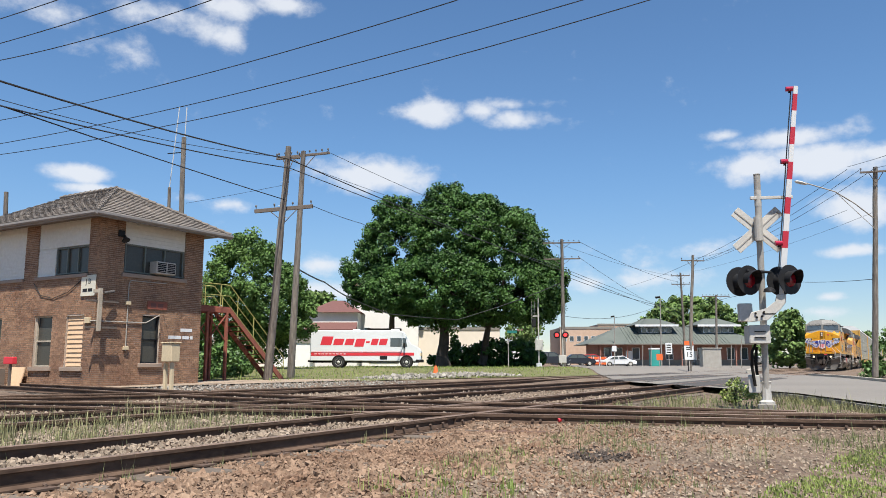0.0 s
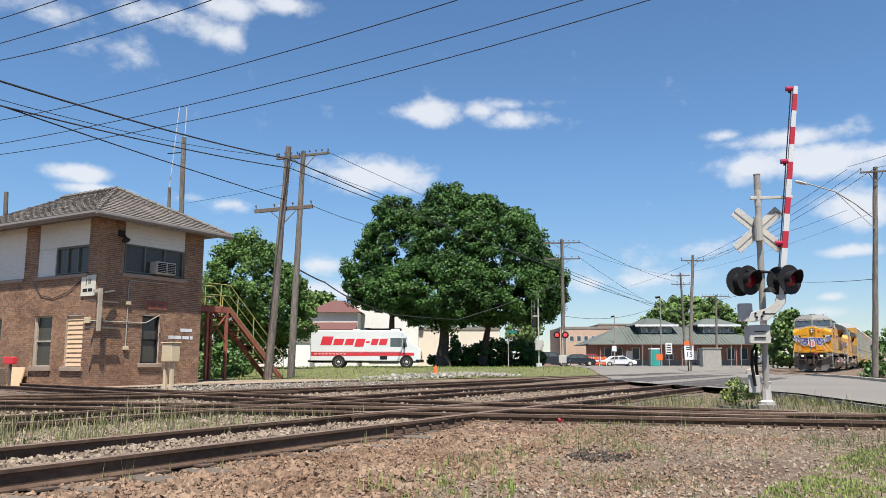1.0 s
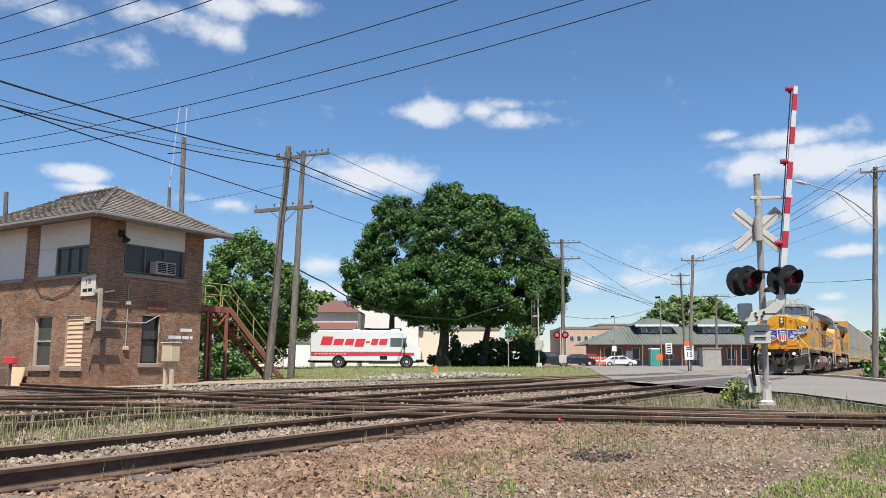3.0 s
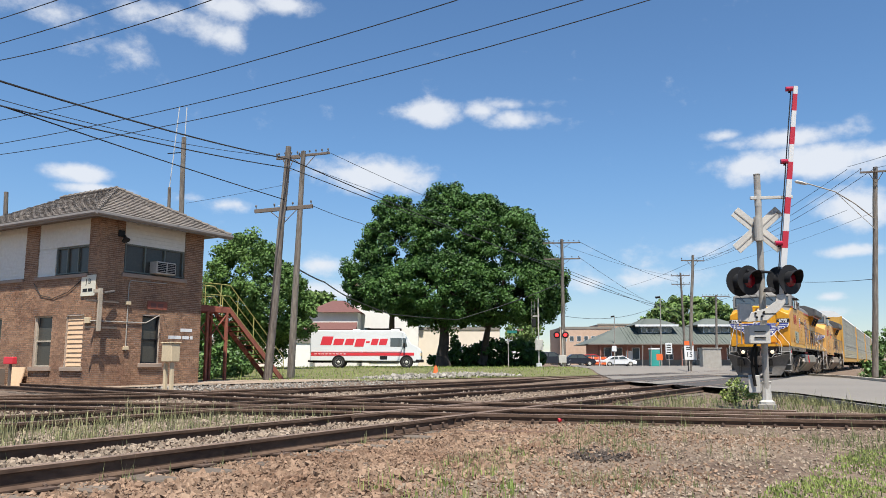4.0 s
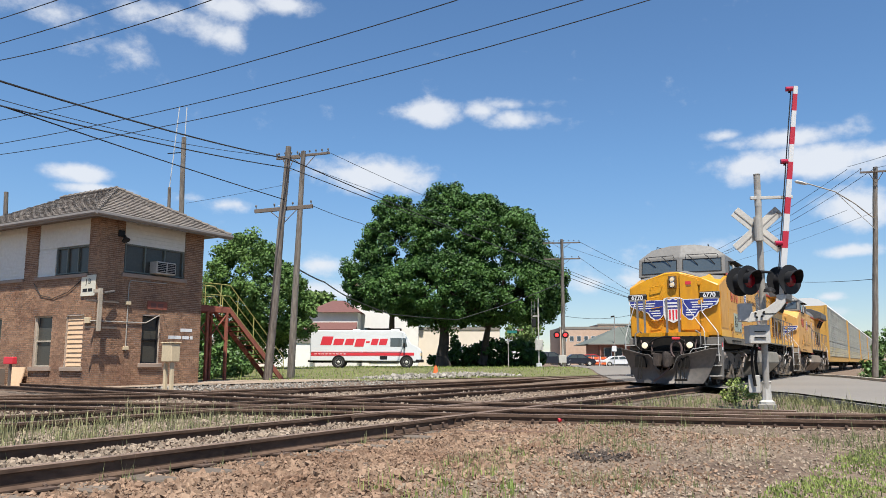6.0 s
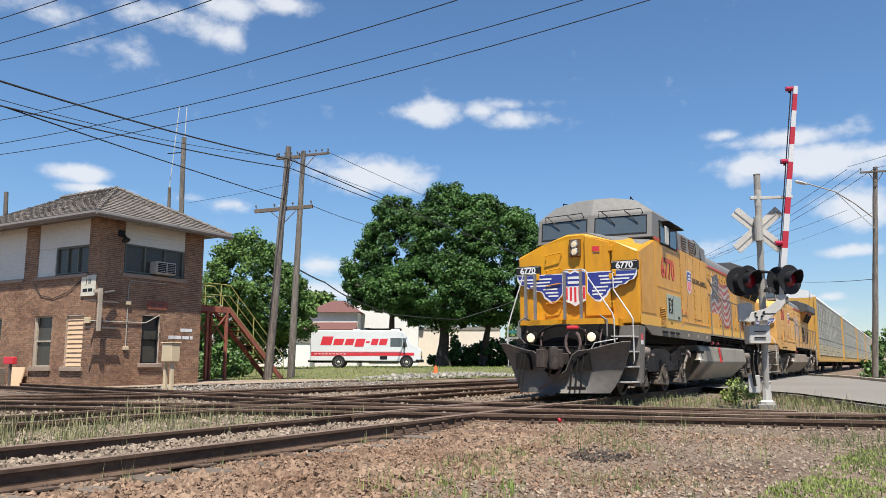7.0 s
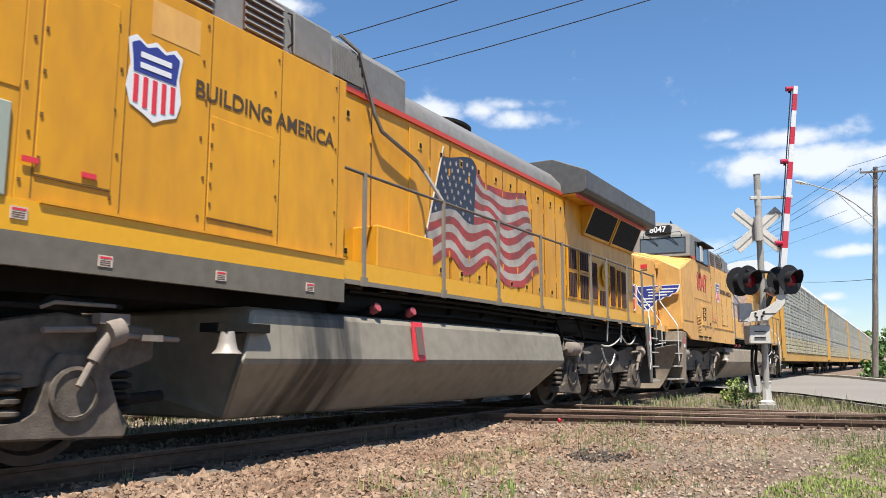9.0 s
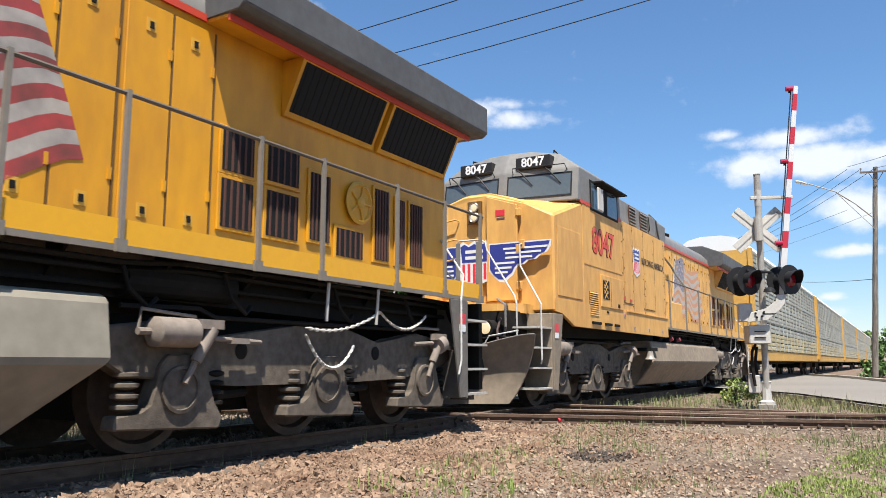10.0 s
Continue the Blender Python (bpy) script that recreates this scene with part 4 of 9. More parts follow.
            for yy, xa in ((1.53, 0.86), (1.0, 0.02)) if sx < 0 else ():
                hr = tube(bmesh.new(), [(x0 + sx * xa, sy * yy, 0.62), (x0 + sx * (xa - 0.05), sy * (yy + 0.01), 0.8), (x0 + sx * (xa - 0.05), sy * (yy + 0.01), 1.6), (x0 + sx * min(xa - 0.1, 0.62), sy * (yy - 0.06), 1.95), (x0 + sx * min(xa, 0.5), sy * (yy - 0.5), 2.5), (x0 + sx * min(xa, 0.48), sy * (yy - 0.53), 2.78), (x0 + sx * min(xa + 0.1, 0.7), sy * (yy - 0.53), 2.8)], 0.014, 8)
                part("grab_rail", hr, "rail_white", lo, "white grab rail")
    # nose
    V = lambda y: 1.55 + 0.06 * abs(y) / 1.5
    bm = bmesh.new()
    prof = [(-1.5, 1.64), (-1.5, 3.32), (-0.95, 3.56), (-0.22, 3.8), (0.22, 3.8), (0.95, 3.56), (1.5, 3.32), (1.5, 1.64)]
    back = [(-1.5, 1.64), (-1.5, 3.78), (-0.95, 3.86), (-0.22, 3.98), (0.22, 3.98), (0.95, 3.86), (1.5, 3.78), (1.5, 1.64)]
    A = [bm.verts.new((V(y), y, z)) for y, z in prof]
    B = [bm.verts.new((3.05, y, z)) for y, z in back]
    bm.faces.new(A)
    bm.faces.new(B[::-1])
    for i in range(8):
        bm.faces.new((A[i], B[i], B[(i + 1) % 8], A[(i + 1) % 8]))
    nose = P("nose", bm, paint, "yellow locomotive nose", bevel=0.035)
    top = bmesh.new()
    slab(top, [[(1.75, y * 0.93, z + 0.014 + 0.042) for y, z in prof[1:7]], [(3.0, y * 0.97, z + 0.008) for y, z in back[1:7]]], (0, 0, -0.03))
    part("nose_top", top, grey if not faded else paint, nose, "anti-glare nose top")
    part("nose_side_panel", bx(1.75, -1.512, 1.92, 2.95, -1.5, 3.15), paint, nose, bevel=0.006)
    door = part("nose_door", prism(bmesh.new(), [(-0.25, 1.85), (-0.25, 3.74), (-0.85, 3.54), (-0.85, 1.85)], "x", 1.51, 1.56), paint, nose, "yellow nose door with hinges", bevel=0.008)
    for z in (2.1, 2.75, 3.4):
        part("hinge", bx(1.49, -0.93, z - 0.07, 1.56, -0.83, z + 0.07), paint, door, bevel=0.01)
    part("door_notice", bx(1.503, -0.62, 3.36, 1.508, -0.44, 3.47), "red", door)
    part("notice_line", bx(1.503, -0.62, 3.3, 1.508, -0.46, 3.33), "maroon", door)
    hl = part("headlight_box", bx(1.5, -0.15, 3.26, 1.57, 0.13, 3.68), "seam", nose, bevel=0.01)
    for z in (3.38, 3.56):
        part("headlight", lathe(bmesh.new(), [(0.09, 0), (0.095, 0.02), (0.085, 0.03), (0.075, 0.02)], Matrix.Translation((1.5, -0.01, z)) @ Matrix.Rotation(-math.pi / 2, 4, "Y"), 18), "chrome", hl, "round headlight with a bright rim", smooth=True)
        part("lens", lathe(bmesh.new(), [(0.072, 0.018), (0.05, 0.026), (0.02, 0.03)], Matrix.Translation((1.5, -0.01, z)) @ Matrix.Rotation(-math.pi / 2, 4, "Y"), 18), "lens_dim", hl, smooth=True)
    for z in (2.2, 2.62, 2.98, 3.35):
        part("rung", tube(bmesh.new(), [(1.56, 0.34, z), (1.48, 0.36, z + 0.02), (1.48, 0.72, z - 0.03), (1.56, 0.74, z - 0.05)], 0.014), paint, nose)
    if roof_boards:
        for y in (-0.62, 0.62):
            nb = P("number_board", bx(2.78, y - 0.36, 4.5, 3.1, y + 0.36, 4.74), "black", "black number board", bevel=0.01)
            lettering(number, 0.24, front_at(2.777, y, 4.62), "white", nb, "road_number", bold=0.006)
    else:
        for y in (-1.2, 1.2):
            nb = part("number_board", bx(1.5, y - 0.32, 2.86, 1.6, y + 0.32, 3.1), "black", nose, "black number board with white digits", bevel=0.03)
            part("board_rim", prism(bmesh.new(), [(y - 0.3, 2.885), (y + 0.3, 2.885), (y + 0.3, 2.9), (y - 0.3, 2.9)], "x", 1.494, 1.5), "alu", nb)
            part("board_rim", prism(bmesh.new(), [(y - 0.3, 3.06), (y + 0.3, 3.06), (y + 0.3, 3.075), (y - 0.3, 3.075)], "x", 1.494, 1.5), "alu", nb)
            lettering(number, 0.2, front_at(1.497, y, 2.98), "white", nb, "road_number", bold=0.006)
    # badge and wings on the nose
    shield(nose, front_at(1.52, 0.0, 2.55), 0.6, 0.74)
    wing(nose, front_at(1.512, -0.3, 2.66), 1, 1.2, 0.5)
    wing(nose, front_at(1.512, 0.3, 2.66), -1, 1.2, 0.5)
    for y in (0.12, -0.28, 0.86, 1.1):
        part("gate_post", bx(1.1, y - 0.03, 1.76, 1.16, y + 0.03, 2.86), grey, lo)
    for pts in ([(1.13, 0.16, 2.84), (1.13, 0.1, 2.9), (1.13, -0.32, 2.9), (1.13, -0.42, 2.84), (1.12, -0.46, 2.7), (0.9, -1.08, 1.86), (0.88, -1.12, 1.74), (0.88, -1.12, 1.22), (0.92, -1.06, 1.14)],
                [(1.5, -0.95, 2.82), (1.4, -0.95, 2.8), (1.38, -0.97, 2.42), (0.98, -1.46, 1.82), (0.96, -1.52, 1.72), (0.96, -1.52, 0.82), (1.02, -1.48, 0.76)],
                [(1.13, 0.82, 2.86), (1.13, 1.15, 2.88), (1.05, 1.2, 2.6), (0.95, 1.4, 1.9), (0.86, 1.45, 1.6), (0.86, 1.46, 1.2)]):
        P("gate_rail", tube(bmesh.new(), pts, 0.015, 8), "rail_white", "white nose handrail")
    for y in (-0.95, 0.95):
        part("post_plate", bx(1.48, y - 0.05, 2.74, 1.54, y + 0.05, 2.9), paint, nose, bevel=0.01)
    for sy in (-1, 1):
        P("mirror_bar", tube(bmesh.new(), [(0.75, sy * 0.95, 1.2), (0.6, sy * 1.05, 1.35), (0.6, sy * 1.05, 1.7), (0.62, sy * 0.9, 1.8), (0.85, sy * 0.9, 1.75)], 0.02), grey)
    # cab
    def cab_front(y, z):
        """The windscreen face: a shallow V in plan that leans back, more so above the glass."""
        return Vector((2.82 + (z - 3.8) * 0.16 + max(z - 4.46, 0) * 0.4 - 0.16 * (1 - abs(y) / 1.5), y, z))
    bm = bmesh.new()
    roof = [(-1.5, 3.8), (-1.5, 4.46), (-1.06, 4.8), (-0.45, 4.92), (0, 4.92), (0.45, 4.92), (1.06, 4.8), (1.5, 4.46), (1.5, 3.8)]
    A = [bm.verts.new(cab_front(y, z)) for y, z in roof]
    B = [bm.verts.new((5.42, y, z)) for y, z in roof]
    mid, low_mid = bm.verts.new(cab_front(0, 4.46)), bm.verts.new(cab_front(0, 3.8))
    for f in ((low_mid, A[0], A[1], mid), (mid, A[1], A[2], A[3], A[4]), (A[8], low_mid, mid, A[7]), (A[7], mid, A[4], A[5], A[6])):
        bm.faces.new(f)
    bm.faces.new(B[::-1])
    for i in range(8):
        bm.faces.new((A[i], B[i], B[i + 1], A[i + 1]))
    bm.faces.new((A[0], low_mid, A[8], B[8], B[0]))
    cab = P("cab_top", bm, grey, "grey cab roof", bevel=0.02)
    def pane_on(y0, y1, z0, z1, out, back=0.03):
        q = lambda y, z: cab_front(y, z) - Vector((out, 0, 0))
        return slab(bmesh.new(), [[q(y0, z0), q(y1, z0)], [q(y0, z1), q(y1, z1)]], (back, 0, 0))
    P("cab_side", bx(3.05, -1.5, 1.62, 5.42, 1.5, 3.8), paint, "yellow cab wall", bevel=0.008)
    P("red_stripe", bx(2.95, -1.508, 3.77, 5.46, -1.498, 3.84), "red_band")
    for y0, y1 in ((-1.36, -0.12), (0.12, 1.36)):
        ws = part("windscreen", pane_on(y0, y1, 3.93, 4.35, 0.006), "cabglass", cab, "dark windscreen with black seal")
        for v0, v1, h0, h1 in ((y0 - 0.025, y1 + 0.025, 3.9, 3.93), (y0 - 0.025, y1 + 0.025, 4.35, 4.38), (y0 - 0.025, y0, 3.93, 4.35), (y1, y1 + 0.025, 3.93, 4.35)):
            part("seal", pane_on(v0, v1, h0, h1, 0.012), "black", ws)
        for f in (0.25, 0.7):
            yy = y0 + (y1 - y0) * f
            part("wiper", tube(bmesh.new(), [cab_front(yy + 0.2, 4.5) - Vector((0.1, 0, 0)), cab_front(yy + 0.1, 4.42) - Vector((0.06, 0, 0)), cab_front(yy - 0.12, 4.16) - Vector((0.02, 0, 0))], 0.014), "black", ws)
        part("wiper_rail", tube(bmesh.new(), [cab_front(y0 + 0.08, 4.42), cab_front(y0 + 0.1, 4.52) - Vector((0.12, 0, 0)), cab_front(y1 - 0.1, 4.52) - Vector((0.12, 0, 0)), cab_front(y1 - 0.08, 4.42)], 0.011), "black", cab)
    for sy in (-1, 1):
        sw = part("side_window", bx(3.5, sy * 1.5 - 0.012, 3.72, 5.2, sy * 1.5 + 0.012, 4.32), "under", cab)
        for x0, x1 in ((3.56, 4.2), (4.5, 5.12)):
            part("pane", bx(x0, sy * 1.515 - 0.006, 3.76, x1, sy * 1.515 + 0.006, 4.27), "cabglass", sw, bevel=0.003)
        part("mirror", bx(3.62, sy * 1.62 - 0.02, 3.72, 3.92, sy * 1.62 + 0.02, 4.18), "alu", cab, bevel=0.015)
        part("sun_shade", bx(3.7, sy * 1.6 - 0.1, 4.29, 5.3, sy * 1.6 + 0.1, 4.32), "under", cab)
    for x, y in ((3.2, -0.9), (3.2, 0.9)):
        part("roof_rail", tube(bmesh.new(), [(x, y, 4.8), (x, y, 4.92), (x + 1.6, y * 0.7, 4.98), (x + 1.6, y * 0.7, 4.86)], 0.014), "under", cab)
    part("horn_block", bx(3.6, -0.2, 4.91, 4.1, 0.3, 4.99), "under", cab, bevel=0.02)
    lettering(number, 0.7, side_at(4.22, 3.12, -1.502), "under", lo, "number_outline", width=0.95, bold=0.024)
    lettering(number, 0.7, side_at(4.22, 3.12, -1.506), "number_red", lo, "road_number", width=0.95, bold=0.012)
    # equipment cabinet behind the cab
    eq = P("equipment_cabinet", bx(5.42, -1.497, 1.62, 9.02, 1.497, 3.82), paint, "yellow equipment cabinet with rivets", bevel=0.008)
    P("sill_stripe", bx(1.62, -1.512, 1.64, 9.02, -1.499, 1.86), "yellow_bright" if not faded else paint)
    P("sill_lip", bx(5.6, -1.53, 1.855, 9.02, -1.5, 1.875), paint)
    P("sill", prism(bmesh.new(), [(1.9, 1.62), (2.5, 1.42), (9.02, 1.4), (9.02, 1.64), (1.62, 1.64)], "y", -1.515, -1.46), "loco_grey_dusty" if not faded else paint, "grey side sill")
    P("sill", prism(bmesh.new(), [(1.9, 1.62), (2.5, 1.42), (9.02, 1.4), (9.02, 1.64), (1.62, 1.64)], "y", 1.46, 1.515), "loco_grey_dusty", "grey side sill")
    for x in (5.5, 6.2, 7.05, 7.95, 8.85):
        for k in range(6):
            part("bolt", bx(x - 0.06 + 0.04 * (k % 2), -1.508, 1.98 + k * 0.34, x - 0.04 + 0.04 * (k % 2), -1.497, 2.005 + k * 0.34), "seam", eq)
        part("seam", bx(x + 0.035, -1.5, 1.88, x + 0.043, -1.4965, 3.8), "seam", eq)
    part("paint_patch", bx(6.45, -1.5, 3.4, 6.95, -1.4962, 3.7), "yellow_dusty", eq)
    for x, z, w, h in ((5.55, 2.05, 0.6, 1.45), (7.1, 2.0, 0.8, 0.9)):
        fr = part("access_panel", bx(x, -1.506, z, x + w, -1.497, z + h), paint, eq, bevel=0.004)
        part("panel_edge", bx(x, -1.508, z - 0.012, x + w, -1.5, z), "seam", fr)
        for k in range(5):
            part("bolt", bx(x + 0.01, -1.516, z + 0.1 + k * (h - 0.2) / 4, x + 0.03, -1.506, z + 0.13 + k * (h - 0.2) / 4), "seam", fr)
    part("access_door", bx(3.1, -1.508, 2.62, 5.4, -1.5, 2.66), paint, lo)
    lv = louvre("side_louvre", 3.33, 3.82, 1.66, 2.12, -1.502, 11, "grille_red", paint, lo)
    pg = P("service_panel", bx(3.95, -1.53, 1.86, 5.35, -1.5, 2.5), "pale_green" if not faded else paint, "grey-green service panel with mesh", bevel=0.008)
    part("mesh_panel", bx(4.05, -1.535, 2.02, 4.45, -1.53, 2.4), "grille", pg)
    for k in range(6):
        part("mesh_bar", bx(-0.2, -0.003, -0.008, 0.32, 0.003, 0.008, m=Matrix.Translation((4.2 + 0.0, -1.538, 2.08 + k * 0.055)) @ Matrix.Rotation(radians(35 if k % 2 else -35), 4, "Y") @ Matrix.Diagonal((0.55, 1, 1, 1))), "pale_green" if not faded else paint, pg)
    part("panel_seam", bx(4.55, -1.533, 1.88, 4.56, -1.53, 2.48), "seam", pg)
    part("latch", bx(4.98, -1.54, 1.9, 5.1, -1.53, 1.97), "under", pg)
    for x, w in ((3.4, 0.5), (4.15, 0.4), (4.75, 0.3)):
        part("lift_bracket", bx(x, -1.54, 1.5, x + w, -1.51, 1.55), "under", lo)
    for x, z, c in ((5.45, 2.12, "red"), (5.9, 2.1, "red"), (6.08, 1.47, "label_pale"), (7.22, 1.47, "label_pale"), (8.4, 1.47, "label_pale"), (5.4, 1.72, "label_pale"), (4.3, 1.75, "under")):
        lab_ = part("label_plate", bx(x, -1.522, z, x + 0.12, -1.514, z + (0.085 if c == "label_pale" else 0.04)), c, lo)
        if c == "label_pale":
            part("label_head", bx(x + 0.01, -1.524, z + 0.06, x + 0.11, -1.522, z + 0.075), "red", lab_)
            for k in range(3):
                part("label_line", bx(x + 0.012, -1.524, z + 0.012 + k * 0.015, x + 0.1, -1.522, z + 0.017 + k * 0.015), "seam", lab_)
    shield(lo, side_at(6.5, 3.03, -1.502), 0.5, 0.58)
    lettering("BUILDING AMERICA", 0.215, side_at(7.86, 3.09, -1.502), "slogan_brown", lo, "slogan_lettering", depth=0.0015, width=0.98, bold=0.003)
    # grey upper hood behind the cab
    bm = prism(bmesh.new(), [(-1.3, 3.82), (-1.24, 4.46), (-0.9, 4.68), (0.9, 4.68), (1.24, 4.46), (1.3, 3.82)], "x", 5.42, 9.06)
    up = P("upper_hood", bm, grey, "grey upper hood with louvres", bevel=0.015)
    for x0, x1 in ((6.75, 7.25), (7.65, 8.2)):
        louvre("louvre", x0, x1, 3.95, 4.4, -1.292, 6, "grille_red", grey, up, 0.03)
    for x0, x1 in ((8.36, 8.95),):
        part("hatch", bx(x0, -1.31, 3.95, x1, -1.28, 4.4), grey, up, bevel=0.006)
        part("grab", tube(bmesh.new(), [(x0 - 0.06, -1.28, 4.0), (x0 - 0.06, -1.34, 4.03), (x0 - 0.06, -1.32, 4.35), (x0 - 0.06, -1.27, 4.38)], 0.012), "under", up)
    rear = P("upper_hood_rear", prism(bmesh.new(), [(-1.075, 4.03), (-1.075, 4.5), (-0.85, 4.7), (0.85, 4.7), (1.075, 4.5), (1.075, 4.03)], "x", 9.06, 10.85), grey, "grey narrow hood with a ribbed intake", bevel=0.012)
    part("intake_back", bx(9.16, -1.084, 4.08, 9.86, -1.074, 4.46), "under", rear)
    for k in range(15):
        xx = 9.18 + k * 0.047
        part("intake_rib", bx(xx, -1.105, 4.08, xx + 0.022, -1.084, 4.46), grey, rear)
    P("red_stripe", bx(9.02, -1.085, 3.97, 16.6, -1.058, 4.04), "red_band")
    part("down_pipe", tube(bmesh.new(), [(9.5, -1.0, 4.66), (9.75, -1.12, 4.5), (10.05, -1.14, 3.8), (10.2, -1.15, 3.62), (11.0, -1.16, 3.42), (11.12, -1.2, 3.3), (11.16, -1.46, 2.88)], 0.028), grey, up)
    # long hood
    bm = prism(bmesh.new(), [(-1.05, 1.84), (-1.05, 4.0), (1.05, 4.0), (1.05, 1.84)], "x", 9.02, 20.95)
    hood = P("long_hood", bm, paint, "yellow long hood with doors", bevel=0.01)
    P("hood_roof", prism(bmesh.new(), [(-1.07, 4.0), (-1.05, 4.2), (-0.85, 4.42), (-0.4, 4.53), (0.4, 4.53), (0.85, 4.42), (1.05, 4.2), (1.07, 4.0)], "x", 10.85, 16.4), grey, "grey curved hood roof", smooth=True)
    doors = [(9.1, 10.1), (10.95, 11.5), (11.5, 12.05), (12.1, 12.65), (12.65, 13.2), (13.25, 13.8), (13.8, 14.35), (14.4, 14.95), (14.95, 15.5), (15.55, 16.05), (16.05, 16.55)]
    for x0, x1 in doors:
        d = part("hood_door", bx(x0 + 0.012, -1.066, 1.9, x1 - 0.012, -1.05, 3.9), paint, hood, bevel=0.006)
        part("door_gap", bx(x1 - 0.007, -1.0675, 1.9, x1 + 0.007, -1.052, 3.9), "seam", d)
        for z in (2.3, 3.5):
            part("hinge", bx(x1 - 0.05, -1.08, z - 0.05, x1 - 0.016, -1.066, z + 0.05), paint, d)
        for z in (2.05, 3.7):
            part("handle", bx((x0 + x1) / 2 - 0.02, -1.086, z - 0.03, (x0 + x1) / 2 + 0.02, -1.074, z + 0.03), "under", d)
            part("latch", bx((x0 + x1) / 2 - 0.05, -1.074, z - 0.06, (x0 + x1) / 2 + 0.05, -1.066, z + 0.06), "latch_yellow", d)
    P("sand_box", bx(9.75, -1.42, 1.86, 11.0, -1.05, 2.35), paint, "yellow locker on the walkway", bevel=0.015)
    P("exhaust_stack", lathe(bmesh.new(), [(0.3, 0), (0.3, 0.2), (0.35, 0.22), (0.35, 0.27), (0.28, 0.27)], Matrix.Translation((13.6, -0.2, 4.5)) @ Matrix.Diagonal((1.5, 0.8, 1, 1)), 20), "under", "sooty exhaust stack")
    flag(hood, 11.75, 2.1, -1.07, faded)
    # radiator section
    rad = P("radiator_wing", prism(bmesh.new(), [(-1.05, 4.0), (-1.5, 4.0), (-1.57, 4.06), (-1.57, 4.44), (-0.9, 4.72), (0.9, 4.72), (1.57, 4.44), (1.57, 4.06), (1.5, 4.0), (1.05, 4.0)], "x", 16.4, 21.3), "radiator_grey", "dark grey overhanging radiator roof", bevel=0.015)
    part("red_stripe", bx(16.42, -1.375, 3.93, 21.1, -1.35, 3.997), "red_band", rad)
    part("soffit", bx(16.42, -1.35, 3.965, 21.1, -1.06, 3.997), paint, rad)
    for x0, x1 in ((17.5, 19.1), (19.2, 20.85)):
        sc = part("radiator_screen", prism(bmesh.new(), [(-1.055, 3.36), (-1.09, 3.36), (-1.36, 3.955), (-1.055, 3.955)], "x", x0, x1), paint, hood, "slanted radiator screen")
        part("screen_mesh", prism(bmesh.new(), [(-1.08, 3.41), (-1.117, 3.41), (-1.345, 3.915), (-1.31, 3.915)], "x", x0 + 0.05, x1 - 0.05), "grille", sc)
        for k in range(14):
            xx = x0 + 0.05 + (k + 0.5) * (x1 - x0 - 0.1) / 14
            part("screen_rib", prism(bmesh.new(), [(-1.1, 3.41), (-1.122, 3.41), (-1.35, 3.915), (-1.33, 3.915)], "x", xx - 0.006, xx + 0.006), "under", sc)
    for x0, x1, z0, z1 in ((16.68, 17.1, 2.6, 3.0), (16.68, 17.1, 2.05, 2.52), (17.3, 17.78, 2.62, 3.0), (17.3, 17.78, 2.05, 2.52), (17.98, 18.32, 2.1, 2.85), (18.45, 18.95, 1.98, 2.3), (19.2, 19.5, 2.02, 2.9), (19.68, 19.86, 2.02, 2.85), (20.0, 20.3, 2.02, 2.85)):
        g = part("vent_frame", bx(x0 - 0.04, -1.075, z0 - 0.04, x1 + 0.04, -1.05, z1 + 0.04), paint, hood, bevel=0.006)
        part("vent_mesh", bx(x0, -1.08, z0, x1, -1.075, z1), "grille", g)
        for k in range(5):
            xx = x0 + (k + 0.5) * (x1 - x0) / 5
            part("vent_bar", bx(xx - 0.012, -1.09, z0, xx + 0.012, -1.08, z1), "grille_red", g)
    fan = part("handwheel", lathe(bmesh.new(), [(0.24, 0), (0.26, 0.03), (0.22, 0.05), (0.2, 0.02)], Matrix.Translation((18.85, -1.07, 2.65)) @ Matrix.Rotation(math.pi / 2, 4, "X"), 22), "latch_yellow", hood, smooth=True)
    part("hub", lathe(bmesh.new(), [(0.07, 0), (0.07, 0.06), (0.03, 0.07)], Matrix.Translation((18.85, -1.07, 2.65)) @ Matrix.Rotation(math.pi / 2, 4, "X"), 14), "latch_yellow", fan)
    for k in range(5):
        a = k * math.pi * 2 / 5
        part("spoke", rod(bmesh.new(), (18.85, -1.1, 2.65), (18.85 + 0.22 * math.cos(a), -1.1, 2.65 + 0.22 * math.sin(a)), 0.018, 6), "latch_yellow", fan)
    # walkway, its edge and handrails
    for sy in (-1, 1):
        wk = part("walkway", bx(9.02, min(sy * 1.04, sy * 1.45), 1.78, 21.3, max(sy * 1.04, sy * 1.45), 1.84), grey, lo)
        part("walkway_edge", bx(9.02, sy * 1.46 - 0.012, 1.66, 21.3, sy * 1.46 + 0.012, 1.86), "yellow_bright" if not faded else paint, wk)
        part("edge_strip", bx(9.02, sy * 1.465 - 0.016, 1.61, 21.3, sy * 1.465 + 0.016, 1.66), "rail_post", wk)
        rail = part("handrail", tube(bmesh.new(), [(8.95, sy * 1.47, 2.87), (11, sy * 1.47, 2.86), (21.3, sy * 1.47, 2.84)], 0.02, 8), "rail_dull", lo, "dull grey-brown handrail")
